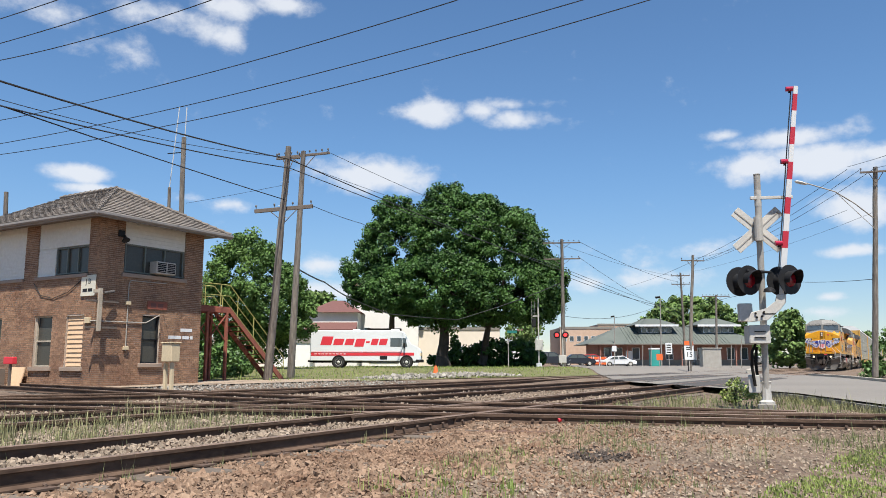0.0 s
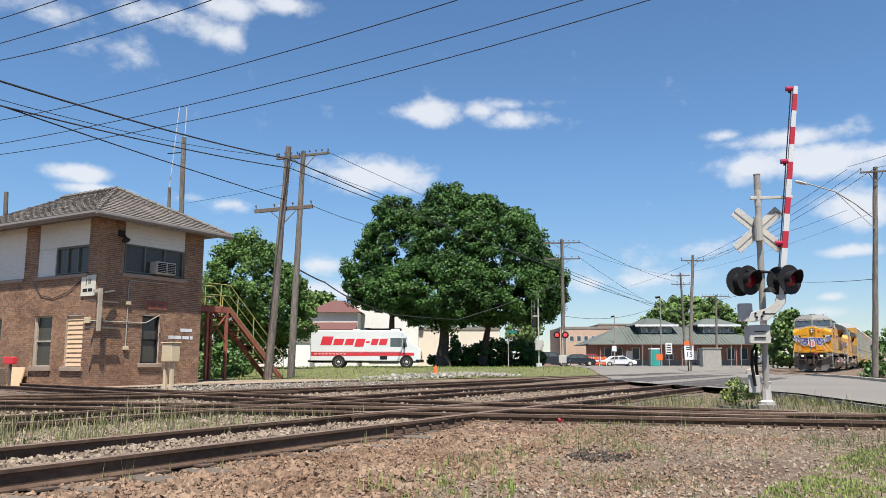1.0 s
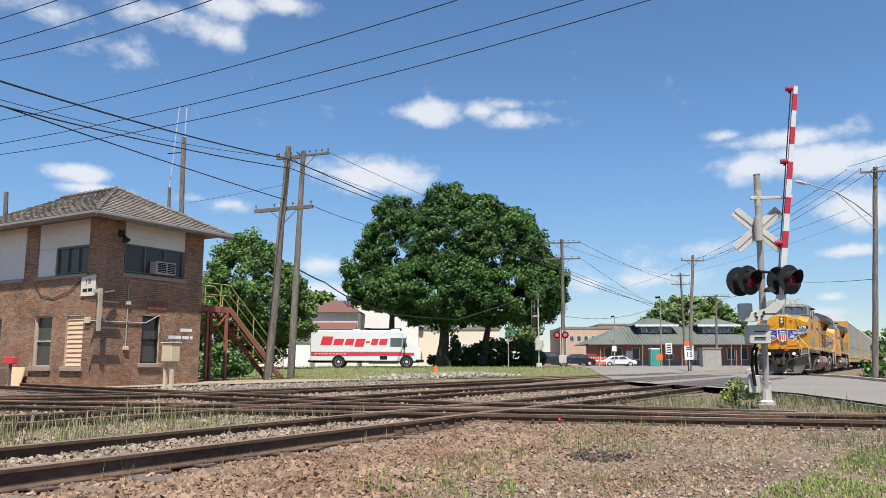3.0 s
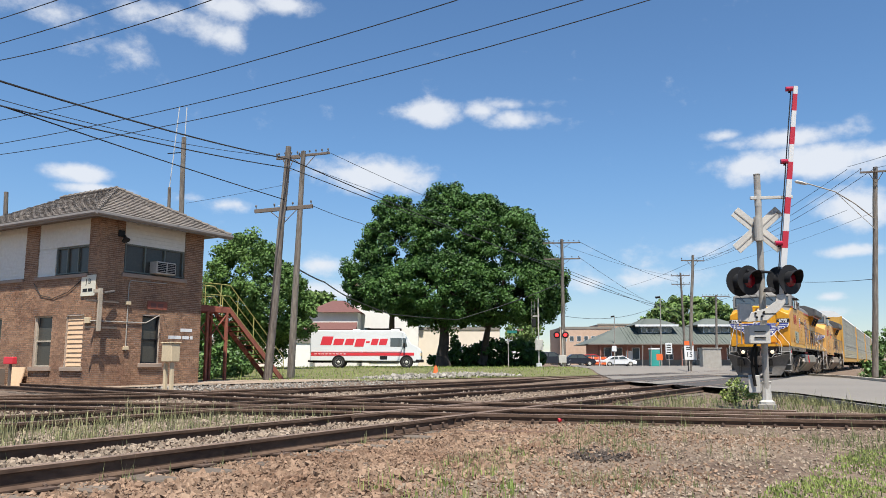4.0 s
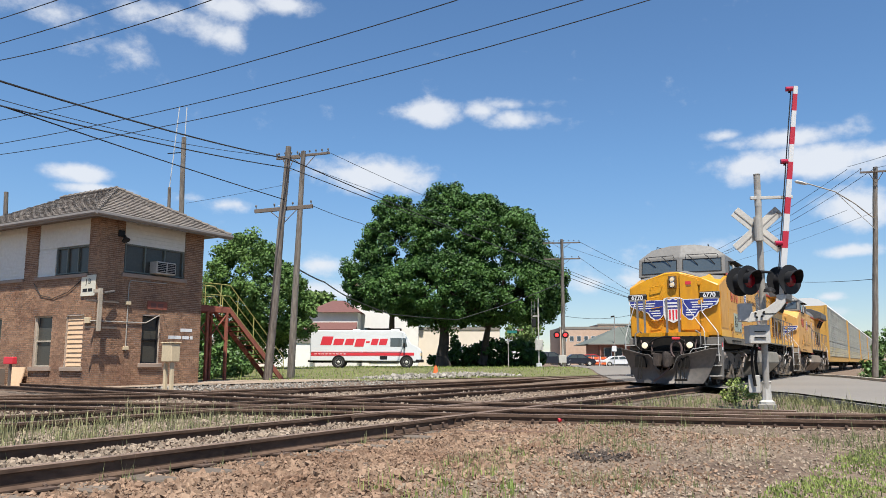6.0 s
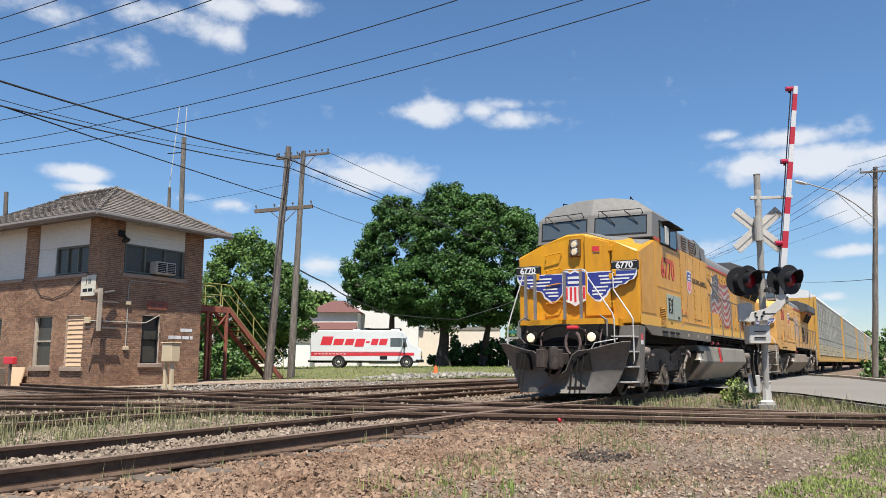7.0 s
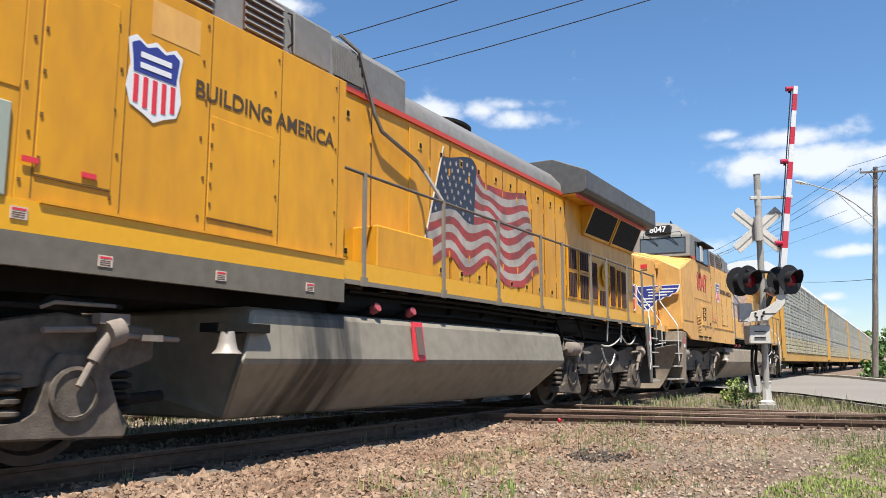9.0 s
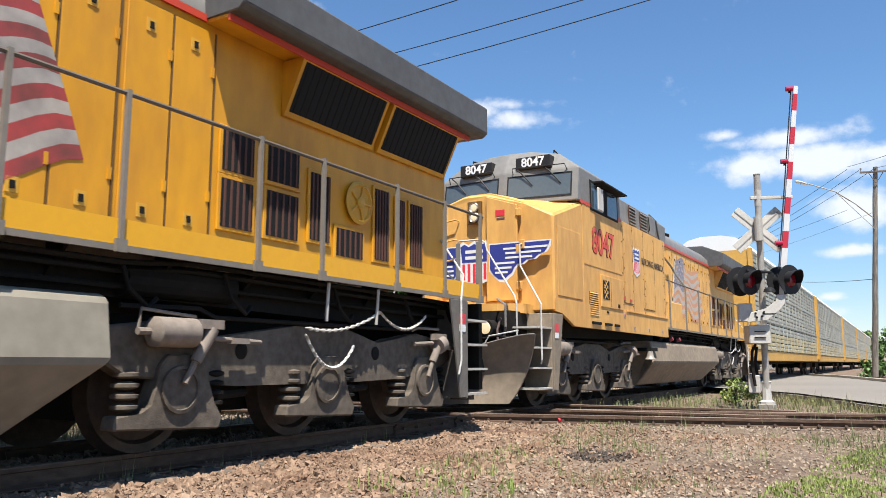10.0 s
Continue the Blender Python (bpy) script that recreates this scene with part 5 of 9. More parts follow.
        for x in (9.4, 11.15, 12.76, 14.35, 15.3, 16.77, 17.7, 19.08, 20.2, 21.2):
            part("stanchion", bx(x - 0.018, sy * 1.48 - 0.025, 1.6, x + 0.018, sy * 1.48 + 0.015, 2.88), "rail_post", rail)
            part("foot_plate", bx(x - 0.05, sy * 1.49 - 0.02, 1.6, x + 0.05, sy * 1.49 + 0.01, 1.7), "rail_post", rail)
    for x in range(10, 21):
        # brackets, pipes and hoses in the near-black that holds the shade down here
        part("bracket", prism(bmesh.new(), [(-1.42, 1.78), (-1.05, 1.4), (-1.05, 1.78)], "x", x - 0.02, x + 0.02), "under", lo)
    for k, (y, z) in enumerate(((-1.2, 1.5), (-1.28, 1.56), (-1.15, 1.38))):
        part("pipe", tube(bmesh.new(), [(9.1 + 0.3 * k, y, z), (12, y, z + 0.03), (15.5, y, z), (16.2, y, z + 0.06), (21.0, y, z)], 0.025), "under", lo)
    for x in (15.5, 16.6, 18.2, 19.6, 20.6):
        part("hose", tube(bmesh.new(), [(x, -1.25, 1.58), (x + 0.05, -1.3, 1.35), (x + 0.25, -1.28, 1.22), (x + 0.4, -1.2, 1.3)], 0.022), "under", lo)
    hang = bmesh.new()
    for x0, x1, z0, z1, dip in ((17.6, 18.9, 1.12, 1.35, 0.1), (18.9, 19.9, 1.35, 1.35, 0.18), (17.6, 18.4, 1.05, 0.95, 0.28)):
        n = 26
        for k in range(n):
            f = (k + 0.5) / n
            c = Vector((x0 + (x1 - x0) * f, -1.38, z0 + (z1 - z0) * f - dip * 4 * f * (1 - f)))
            dirv = Vector((x1 - x0, 0, (z1 - z0) - dip * 4 * (1 - 2 * f)))
            lathe(hang, [(0.006, -0.036), (0.02, -0.022), (0.02, 0.022), (0.006, 0.036)], Matrix.Translation(c) @ dirv.to_track_quat("Z", "Y").to_matrix().to_4x4() @ Matrix.Rotation(radians(90 * (k % 2)), 4, "Z") @ Matrix.Diagonal((1, 0.5, 1, 1)), 6)
    P("chain", hang, "alu", "slack steel chain")
    for x, z in ((17.9, 1.6), (18.8, 1.6)):
        part("chain_hanger", rod(bmesh.new(), (x, -1.42, z), (x + 0.02, -1.38, 1.2), 0.018), "alu", lo)
    P("rear_gate", bx(21.22, -1.0, 1.84, 21.28, 1.0, 1.9), grey)
    P("rear_pilot", bx(21.3, -1.4, 0.4, 21.4, 1.4, 1.6), "under")
    P("rear_coupler", bx(21.3, -0.18, 0.72, 22.2, 0.18, 1.0), "plow", bevel=0.03)
    for x in (9.3, 15.6):
        part("air_tank", rod(bmesh.new(), (x, -1.1, 1.45), (x + 1.2, -1.1, 1.45), 0.14, 14), "under", lo)
    return lo


M["rack_yellow"] = surf("dusty_rack_yellow", (0.66, 0.36, 0.06), (0.5, 0.29, 0.08), 0.7, big=0.6, fine=8, mix=1.1)
M["rack_stained"] = surf("yellow_stained_panel", (0.5, 0.4, 0.2), (0.42, 0.37, 0.25), 0.65, big=0.6, fine=9, mix=1.2, bump=0.1, vary=0.12)
M["tank_grey"] = surf("tank_grey_paint", (0.27, 0.24, 0.185), (0.19, 0.165, 0.125), 0.6, big=0.5, fine=6, mix=1.1, bump=0.05)
fuel_streaks(M["tank_grey"], 8.8, 0.65, (0.02, 0.018, 0.016))
M["hose_brown"] = surf("worn_rubber_hose", (0.16, 0.1, 0.09), (0.1, 0.07, 0.06), 0.8)
M["lens_dim"] = surf("headlight_glass", (0.35, 0.32, 0.26), rough=0.1, bump=0, emit=((1.0, 0.75, 0.4), 0.35))
M["red_band"] = surf("red_band", (0.62, 0.06, 0.03), (0.55, 0.06, 0.03), 0.45, bump=0)
M["number_red"] = surf("red_number_paint", (0.671, 0.061, 0.0244), (0.586, 0.061, 0.0244), 0.5, bump=0)
M["yellow_bright"] = surf("fresh_yellow_stripe", (0.8, 0.4, 0.008), (0.7, 0.34, 0.01), 0.4, bump=0)
M["latch_yellow"] = surf("shaded_yellow_casting", (0.732, 0.39, 0.0366), (0.549, 0.293, 0.0366), 0.5, bump=0.1)
M["seam"] = surf("panel_seam", (0.16, 0.075, 0.012), (0.12, 0.06, 0.012), 0.7, bump=0)


# two ribs a panel
PANEL = [(-0.02, 0), (-0.045, 0.02), (-0.045, 0.14), (-0.02, 0.16), (-0.02, 0.2), (-0.045, 0.22), (-0.045, 0.34), (-0.02, 0.36), (0.02, 0.36), (0.02, 0)]


def autorack(label, post_mat, x_len=27.2):
    """A covered car carrier: low deck, posts, ribbed side panels and a pale roof."""
    car = thing("autorack_wagon", label, "railway wagon", group="car carriers of the freight train")
    P = lambda name, bm, mat, lab="", **k: part(name, bm, mat, car, lab, **k)
    P("underframe", bx(0.3, -1.45, 0.85, x_len, 1.45, 1.3), post_mat, "dusty yellow deck frame", bevel=0.02)
    P("centre_sill", bx(-0.3, -0.3, 0.7, x_len + 0.5, 0.3, 1.0), "under")
    P("roof", prism(bmesh.new(), [(-1.5, 5.35), (-1.42, 5.55), (-0.95, 5.88), (-0.4, 6.0), (0.4, 6.0), (0.95, 5.88), (1.42, 5.55), (1.5, 5.35)], "x", 0.3, x_len), "rack_white", "pale corrugated roof")
    P("end_wall", bx(0.3, -1.45, 1.3, 0.36, 1.45, 5.35), post_mat)
    P("end_wall", bx(x_len - 0.06, -1.45, 1.3, x_len, 1.45, 5.35), post_mat)
    # near-black filler: the shade inside the wagon is put into its colour
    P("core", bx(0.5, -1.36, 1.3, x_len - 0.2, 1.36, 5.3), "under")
    n = 18
    w = (x_len - 0.6) / n
    pm = stained = None
    for sy in (-1, 1):
        for i in range(n):
            x = 0.45 + i * w
            m = Matrix.Translation((x, sy * 1.44, 1.3))
            if sy > 0:
                if i == 0:
                    part("far_side", bx(0.45, 1.42, 1.3, x_len - 0.2, 1.46, 5.3), "autorack", car)
                continue
            for k in range(10):
                if k < 2:
                    if stained is None:
                        stained = part("side_panel", prism(bmesh.new(), PANEL, "x", 0.035, w - 0.035), "rack_stained", car, "yellow-stained lower panel", at=m @ Matrix.Translation((0, 0, 0.02 + k * 0.4)))
                    else:
                        again(stained, m @ Matrix.Translation((0, 0, 0.02 + k * 0.4)), car)
                    continue
                mk = m @ Matrix.Translation((0, 0, 0.02 + k * 0.4))
                if pm is None:
                    pm = part("side_panel", prism(bmesh.new(), PANEL, "x", 0.035, w - 0.035), "autorack", car, at=mk)
                else:
                    again(pm, mk, car)
        post = None
        for i in range(n + 1):
            m = Matrix.Translation((0.45 + i * w, sy * 1.47, 1.3))
            if post is None:
                post = part("post", bx(-0.03, -0.04, 0, 0.03, 0.04, 4.05), "autorack", car, at=m)
            else:
                again(post, m, car)
        for z in (2.62, 3.95, 5.3):
            P("side_rail", bx(0.4, sy * 1.48 - 0.03, z - 0.05, x_len - 0.1, sy * 1.48 + 0.03, z + 0.05), "autorack")
        for x in (0.36, x_len - 0.1):
            P("corner_post", bx(x - 0.12, sy * 1.46 - 0.09, 1.0, x + 0.22, sy * 1.46 + 0.06, 5.4), post_mat, "yellow corner post")
    for c in (3.0, x_len - 2.4):
        tr = P("bogie", bx(c - 1.2, -1.05, 0.45, c + 1.2, 1.05, 0.75), "under", bevel=0.03)
        for dx in (-0.88, 0.88):
            WHEELSETS.append(wheelset(tr, c + dx))
    return car


lead = locomotive("yellow and grey diesel locomotive with wings on its nose, headlights lit", "yellow", "loco_grey", "tank_grey", "6770", False, False)
second = locomotive("dust-covered faded yellow diesel locomotive coupled behind the leading one", "yellow_dusty", "loco_grey", "dust_tan", "8047", True, True)
racks = [autorack("galvanised covered car carrier wagon with yellow posts", "rack_yellow")]
for k in range(4):
    racks.append(copy_thing(racks[0], Matrix.Identity(4)))
    WHEELSETS.extend(o for o in racks[-1].children_recursive if o.name.startswith("wheelset"))


# ---- the brick tower ----
def wall_cells(u0, u1, z0, z1, holes):
    """Rectangles that fill a wall round its holes (u0, u1, z0, z1 each)."""
    us = sorted({u0, u1, *(min(max(h[k], u0), u1) for h in holes for k in (0, 1))})
    zs = sorted({z0, z1, *(min(max(h[k], z0), z1) for h in holes for k in (2, 3))})
    for a, b in zip(us, us[1:]):
        for c, d in zip(zs, zs[1:]):
            if not any(h[0] < (a + b) / 2 < h[1] and h[2] < (c + d) / 2 < h[3] for h in holes):
                yield a, b, c, d


TX, TY, TX1, TY1, TTOP = 18.19, 18.77, 23.2, 27.6, 6.2
# holes: west face along y, south face along x
WEST = [(19.42, 20.44, 0.62, 2.5), (21.3, 22.4, 0.62, 2.55), (19.36, 22.49, 4.05, TTOP), (23.34, 26.6, 4.05, TTOP), (24.6, 25.6, 0.7, 2.55)]
SOUTH = [(20.28, 21.12, 0.75, 2.58), (19.3, 22.22, 4.15, TTOP)]


def brick_tower():
    t = thing("signal_tower", "two-storey red-brown brick signal tower with white siding under a hipped roof", "building")
    bm = bmesh.new()
    for a, b, c, d in wall_cells(TY + 0.012, TY1, -0.4, TTOP, WEST):
        box(bm, TX + 0.012, a, c, TX + 0.3, b, d)
    part("wall", bm, "mortar", t, "brick wall with pale mortar joints")
    bm = bmesh.new()
    for a, b, c, d in wall_cells(TX + 0.3, TX1, -0.4, TTOP, SOUTH):
        box(bm, a, TY + 0.012, c, b, TY + 0.3, d)
    south = part("wall", bm, "mortar", t, "brick wall with pale mortar joints")
    part("wall", bx(TX1 - 0.3, TY + 0.3, -0.4, TX1, TY1, TTOP), "brick_join", t)
    part("wall", bx(TX, TY1, -0.4, TX1, TY1 + 0.3, TTOP), "brick_join", t)
    part("floor", bx(TX + 0.3, TY + 0.3, 3.3, TX1 - 0.3, TY1, 3.5), "tie", t)
    part("ceiling", bx(TX + 0.3, TY + 0.3, 6.0, TX1 - 0.3, TY1, 6.1), "siding", t)
    # siding in the upper bays
    def boards(bay, u0, u1, z0, z1, face, holes=()):
        n = int((z1 - z0) / 0.13)
        for i in range(n):
            z = z0 + i * (z1 - z0) / n
            h = (z1 - z0) / n
            for a, b, c, d in wall_cells(u0, u1, z, z + h, holes):
                prof = [(-0.0, c), (0.035, c), (0.01, d), (-0.0, d)]
                if face == "w":
                    q = prism(bmesh.new(), [(TX + 0.06 - p[0], p[1]) for p in prof], "y", a, b)
                else:
                    q = prism(bmesh.new(), [(TY + 0.06 - p[0], p[1]) for p in prof], "x", a, b)
                part("board", q, "siding", bay)
    bay = part("siding", bx(TX + 0.06, 21.38, 4.06, TX + 0.2, 22.48, 6.19), "siding", t, "white clapboard siding")
    part("siding_back", bx(TX + 0.06, 19.37, 5.16, TX + 0.2, 21.38, 6.19), "siding", t)
    boards(bay, 19.37, 22.48, 4.06, 6.18, "w", [(19.3, 21.38, 4.0, 5.16)])
    bay = part("siding", bx(TX + 0.06, 23.35, 4.06, TX + 0.2, 26.6, 6.19), "siding", t, "white clapboard siding")
    boards(bay, 23.35, 26.6, 4.06, 6.18, "w")
    bay = part("siding", bx(19.31, TY + 0.06, 5.3, 22.21, TY + 0.2, 6.19), "siding", t, "white clapboard siding")
    boards(bay, 19.31, 22.21, 5.3, 6.18, "s")
    # windows
    def window(face, u0, u1, z0, z1, cols, rows, frame_mat="frame_paint", sill=True, depth=0.14):
        def b(a0, a1, b0, b1, c0, c1):
            return bx(TX + b0, a0, c0, TX + b1, a1, c1) if face == "w" else bx(a0, TY + b0, c0, a1, TY + b1, c1)
        w = part("window", b(u0, u1, depth + 0.03, depth + 0.04, z0, z1), "window", t, "dusty window with a weathered frame")
        f = 0.055
        for a0, a1, c0, c1 in ((u0, u0 + f, z0, z1), (u1 - f, u1, z0, z1), (u0 + f, u1 - f, z0, z0 + f), (u0 + f, u1 - f, z1 - f, z1)):
            part("frame", b(a0, a1, depth - 0.05, depth + 0.03, c0, c1), frame_mat, w, bevel=0.004)
        for k in range(1, cols):
            u = u0 + (u1 - u0) * k / cols
            part("mullion", b(u - 0.03, u + 0.03, depth - 0.04, depth + 0.03, z0 + f, z1 - f), frame_mat, w)
        for k in range(1, rows):
            z = z0 + (z1 - z0) * k / rows
            part("transom", b(u0 + f, u1 - f, depth - 0.03, depth + 0.03, z - 0.03, z + 0.03), frame_mat, w)
        if sill:
            part("sill", b(u0 - 0.12, u1 + 0.12, -0.09, 0.12, z0 - 0.16, z0), "sill", t, "stone window sill", bevel=0.012)
        return w
    window("w", 21.3, 22.4, 0.62, 2.55, 1, 2)
    window("w", 24.6, 25.6, 0.7, 2.55, 1, 2)
    window("s", 20.28, 21.12, 0.75, 2.58, 1, 2, "black")
    window("w", 19.4, 21.36, 4.1, 5.14, 3, 1, "green_frame", False, 0.1)
    window("s", 19.36, 22.18, 4.2, 5.3, 3, 1, "green_frame", False, 0.1)
    part("sill", bx(TX - 0.08, 19.3, 3.92, TX + 0.14, 22.52, 4.06), "sill", t, "stone window sill", bevel=0.012)
    part("sill", bx(TX - 0.08, 23.3, 3.92, TX + 0.14, 26.7, 4.06), "sill", t, "stone window sill", bevel=0.012)
    part("sill", bx(19.2, TY - 0.08, 4.0, 22.32, TY + 0.14, 4.16), "sill", t, "stone window sill", bevel=0.012)
    bd = part("boarded_window", bx(TX + 0.1, 19.42, 0.62, TX + 0.16, 20.44, 2.5), "tan", t, "window closed with tan boards")
    for i in range(11):
        z = 0.64 + i * 0.17
        part("board", prism(bmesh.new(), [(TX + 0.1, z), (TX + 0.055, z), (TX + 0.085, z + 0.16), (TX + 0.1, z + 0.16)], "y", 19.46, 20.4), "tan", bd)
    part("sill", bx(TX - 0.09, 19.3, 0.46, TX + 0.12, 20.56, 0.62), "sill", t, "stone window sill", bevel=0.012)
    # roof
    o, ze, zr = 0.78, 6.14, 7.95
    x0, x1, y0, y1 = TX - o, TX1 + o, TY - o, TY1 + o
    xm = (x0 + x1) / 2
    ra, rb = y0 + (xm - x0) * 1.02, y1 - (xm - x0)
    bm = bmesh.new()
    c = [bm.verts.new(p) for p in ((x0, y0, ze), (x1, y0, ze), (x1, y1, ze), (x0, y1, ze), (xm, ra, zr), (xm, rb, zr))]
    for f in ((0, 1, 4), (1, 2, 5, 4), (2, 3, 5), (3, 0, 4, 5), (3, 2, 1, 0)):
        bm.faces.new([c[i] for i in f])
    roof = part("roof", bm, "roof", t, "grey shingled hipped roof")
    # courses of shingles on the two faces in view, each course a lapped strip of tabs
    rnd = random.Random(3)
    for face in ("w", "s"):
        vs, fs = [], []
        n = 17
        for i in range(n):
            f0, f1 = i / n, (i + 1.12) / n
            if face == "w":
                a0, a1 = y0 + (ra - y0) * f0, y1 + (rb - y1) * f0
                P0 = lambda u, f, lift: (x0 + (xm - x0) * f - lift * 0.5, u, ze + (zr - ze) * f + lift)
            else:
                a0, a1 = x0 + (xm - x0) * f0, x1 + (xm - x1) * f0
                P0 = lambda u, f, lift: (u, y0 + (ra - y0) * f - lift * 0.5, ze + (zr - ze) * f + lift)
            u = a0 - rnd.uniform(0, 0.25)
            while u < a1:
                w = 0.29
                b0, b1 = max(u, a0), min(u + w, a1)
                if b1 - b0 > 0.02:
                    k = len(vs)
                    j = rnd.uniform(0, 0.012)
                    sl = (f1 - f0) * 0.9 * ((xm - x0) if True else 0)
                    vs += [P0(b0, f0, 0.035 + j), P0(b1 - 0.012, f0, 0.035 + j), P0(b1 - 0.012, min(f1, 1), 0.012), P0(b0, min(f1, 1), 0.012), P0(b0, f0, 0.0), P0(b1 - 0.012, f0, 0.0)]
                    fs += [(k, k + 1, k + 2, k + 3), (k, k + 4, k + 5, k + 1)]
                u += w
        mesh_from("shingles", vs, fs, "roof", roof, kind="stuff")
    for a, b in (((x0, y0, ze + 0.03), (xm, ra, zr + 0.04)), ((x1, y0, ze + 0.03), (xm, ra, zr + 0.04)), ((xm, ra, zr + 0.04), (xm, rb, zr + 0.04))):
        a, b = Vector(a), Vector(b)
        m = int((b - a).length / 0.32)
        for k in range(m):
            p, q = a.lerp(b, k / m), a.lerp(b, (k + 1.15) / m)
            part("ridge_tile", rod(bmesh.new(), p + Vector((0, 0, 0.03)), q, 0.085, 8, 0.07), "roof", roof)
    part("fascia", bx(x0 - 0.03, y0 - 0.03, ze - 0.16, x0 + 0.03, y1, ze + 0.0), "frame_grey", t)
    part("fascia", bx(x0 + 0.03, y0 - 0.03, ze - 0.16, x1, y0 + 0.03, ze + 0.0), "frame_grey", t)
    part("gutter", prism(bmesh.new(), [(x0 - 0.14, ze + 0.02), (x0 - 0.14, ze - 0.06), (x0 - 0.1, ze - 0.11), (x0 - 0.032, ze - 0.11), (x0 - 0.032, ze + 0.02)], "y", y0 - 0.14, y1), "frame_grey", t, "grey gutter")
    part("gutter", prism(bmesh.new(), [(y0 - 0.14, ze + 0.02), (y0 - 0.14, ze - 0.06), (y0 - 0.1, ze - 0.11), (y0 - 0.032, ze - 0.11), (y0 - 0.032, ze + 0.02)], "x", x0 - 0.03, x1), "frame_grey", t, "grey gutter")
    # air conditioner, lamp, conduits, signs
    ac = part("air_conditioner", bx(20.55, TY - 0.32, 4.24, 21.5, TY + 0.1, 4.72), "alu", t, "window air conditioner", bevel=0.015)
    part("ac_grille", bx(20.6, TY - 0.33, 4.29, 21.02, TY - 0.318, 4.67), "grille", ac)
    part("ac_vent", bx(21.08, TY - 0.33, 4.29, 21.46, TY - 0.318, 4.67), "grille", ac)
    for k in range(5):
        part("ac_slat", bx(20.6, TY - 0.34, 4.33 + k * 0.07, 21.46, TY - 0.33, 4.345 + k * 0.07), "alu", ac)
    lp = part("flood_lamp", lathe(bmesh.new(), [(0.05, 0), (0.07, 0.1), (0.16, 0.22), (0.15, 0.24)], Matrix.Translation((19.15, TY - 0.12, 5.55)) @ Matrix.Rotation(radians(150), 4, "X"), 14), "black", t, "black wall lamp", smooth=True)
    part("lamp_arm", rod(bmesh.new(), (19.15, TY, 5.7), (19.15, TY - 0.15, 5.5), 0.025), "black", lp)
    part("lamp_box", bx(18.95, TY - 0.1, 5.5, 19.2, TY, 5.75), "black", lp, bevel=0.02)
    cd = part("conduit", tube(bmesh.new(), [(19.55, TY - 0.03, 1.2), (19.55, TY - 0.03, 3.75), (19.62, TY - 0.03, 3.88), (21.3, TY - 0.03, 3.9)], 0.022), "galv", t)
    for z in (1.25, 2.95):
        part("junction_box", bx(19.44, TY - 0.09, z, 19.66, TY, z + 0.14), "beige", cd, bevel=0.01)
    part("conduit", tube(bmesh.new(), [(TX - 0.03, 19.3, 2.28), (TX - 0.03, 18.75, 2.28), (18.2, TY - 0.04, 2.28), (20.4, TY - 0.04, 2.3), (20.9, TY - 0.2, 2.62)], 0.02), "galv", t)
    part("junction_box", bx(TX - 0.1, 18.95, 2.2, TX, 19.25, 2.42), "beige", t, bevel=0.01)
    part("cable_loop", tube(bmesh.new(), [(TX - 0.03, 22.6, 3.85), (TX - 0.03, 22.1, 3.35), (TX - 0.03, 21.3, 3.2), (TX - 0.03, 20.4, 3.4), (TX - 0.03, 19.6, 3.85)], 0.014), "wire", t)
    br = part("wall_bracket", bx(18.02, TY - 0.42, 1.9, 18.16, TY - 0.34, 3.45), "frame_paint", t, "weathered timber wall bracket")
    for z in (2.0, 2.95):
        part("bracket_arm", bx(17.6, TY - 0.36, z, 18.9, TY - 0.28, z + 0.06), "crossarm", br)
    part("strut", bx(18.06, TY - 0.35, 3.3, 18.14, TY + 0.0, 3.42), "frame_paint", br)
    part("insulators", rod(bmesh.new(), (18.3, TY - 0.3, 3.3), (18.8, TY - 0.2, 3.4), 0.05, 8), "insulator", br)
    sg = part("sign_board", bx(TX - 0.05, 18.8, 3.2, TX - 0.01, 19.62, 3.98), "cream", t, "cream enamel name board", bevel=0.006)
    lettering("J B", 0.27, Matrix.Translation((TX - 0.053, 19.2, 3.74)) @ FACE_W, "black", sg)
    for z, u0, u1 in ((3.42, 18.95, 19.2), (3.42, 19.25, 19.5)):
        part("text_bar", bx(TX - 0.056, u0, z - 0.06, TX - 0.051, u1, z + 0.06), "black", sg)
    op = part("notice_board", bx(20.45, TY - 0.04, 2.85, 21.4, TY - 0.01, 3.16), "rust_red", t, "faded orange notice board")
    for u in (20.6, 20.95):
        part("text_bar", bx(u, TY - 0.046, 2.92, u + 0.25, TY - 0.041, 3.08), "maroon", op)
    for u0, u1, z in ((22.15, 22.75, 2.02), (21.55, 22.2, 1.72), (22.26, 22.6, 1.72), (22.66, 22.8, 1.72)):
        part("text_bar", bx(u0, TY - 0.006, z, u1, TY + 0.006, z + 0.13), "white", t)
    # bricks, proud of the mortar
    rnd = random.Random(11)
    keep_v = {"w": [], "s": []}
    proto, singles = None, 0
    bevels = 0.006
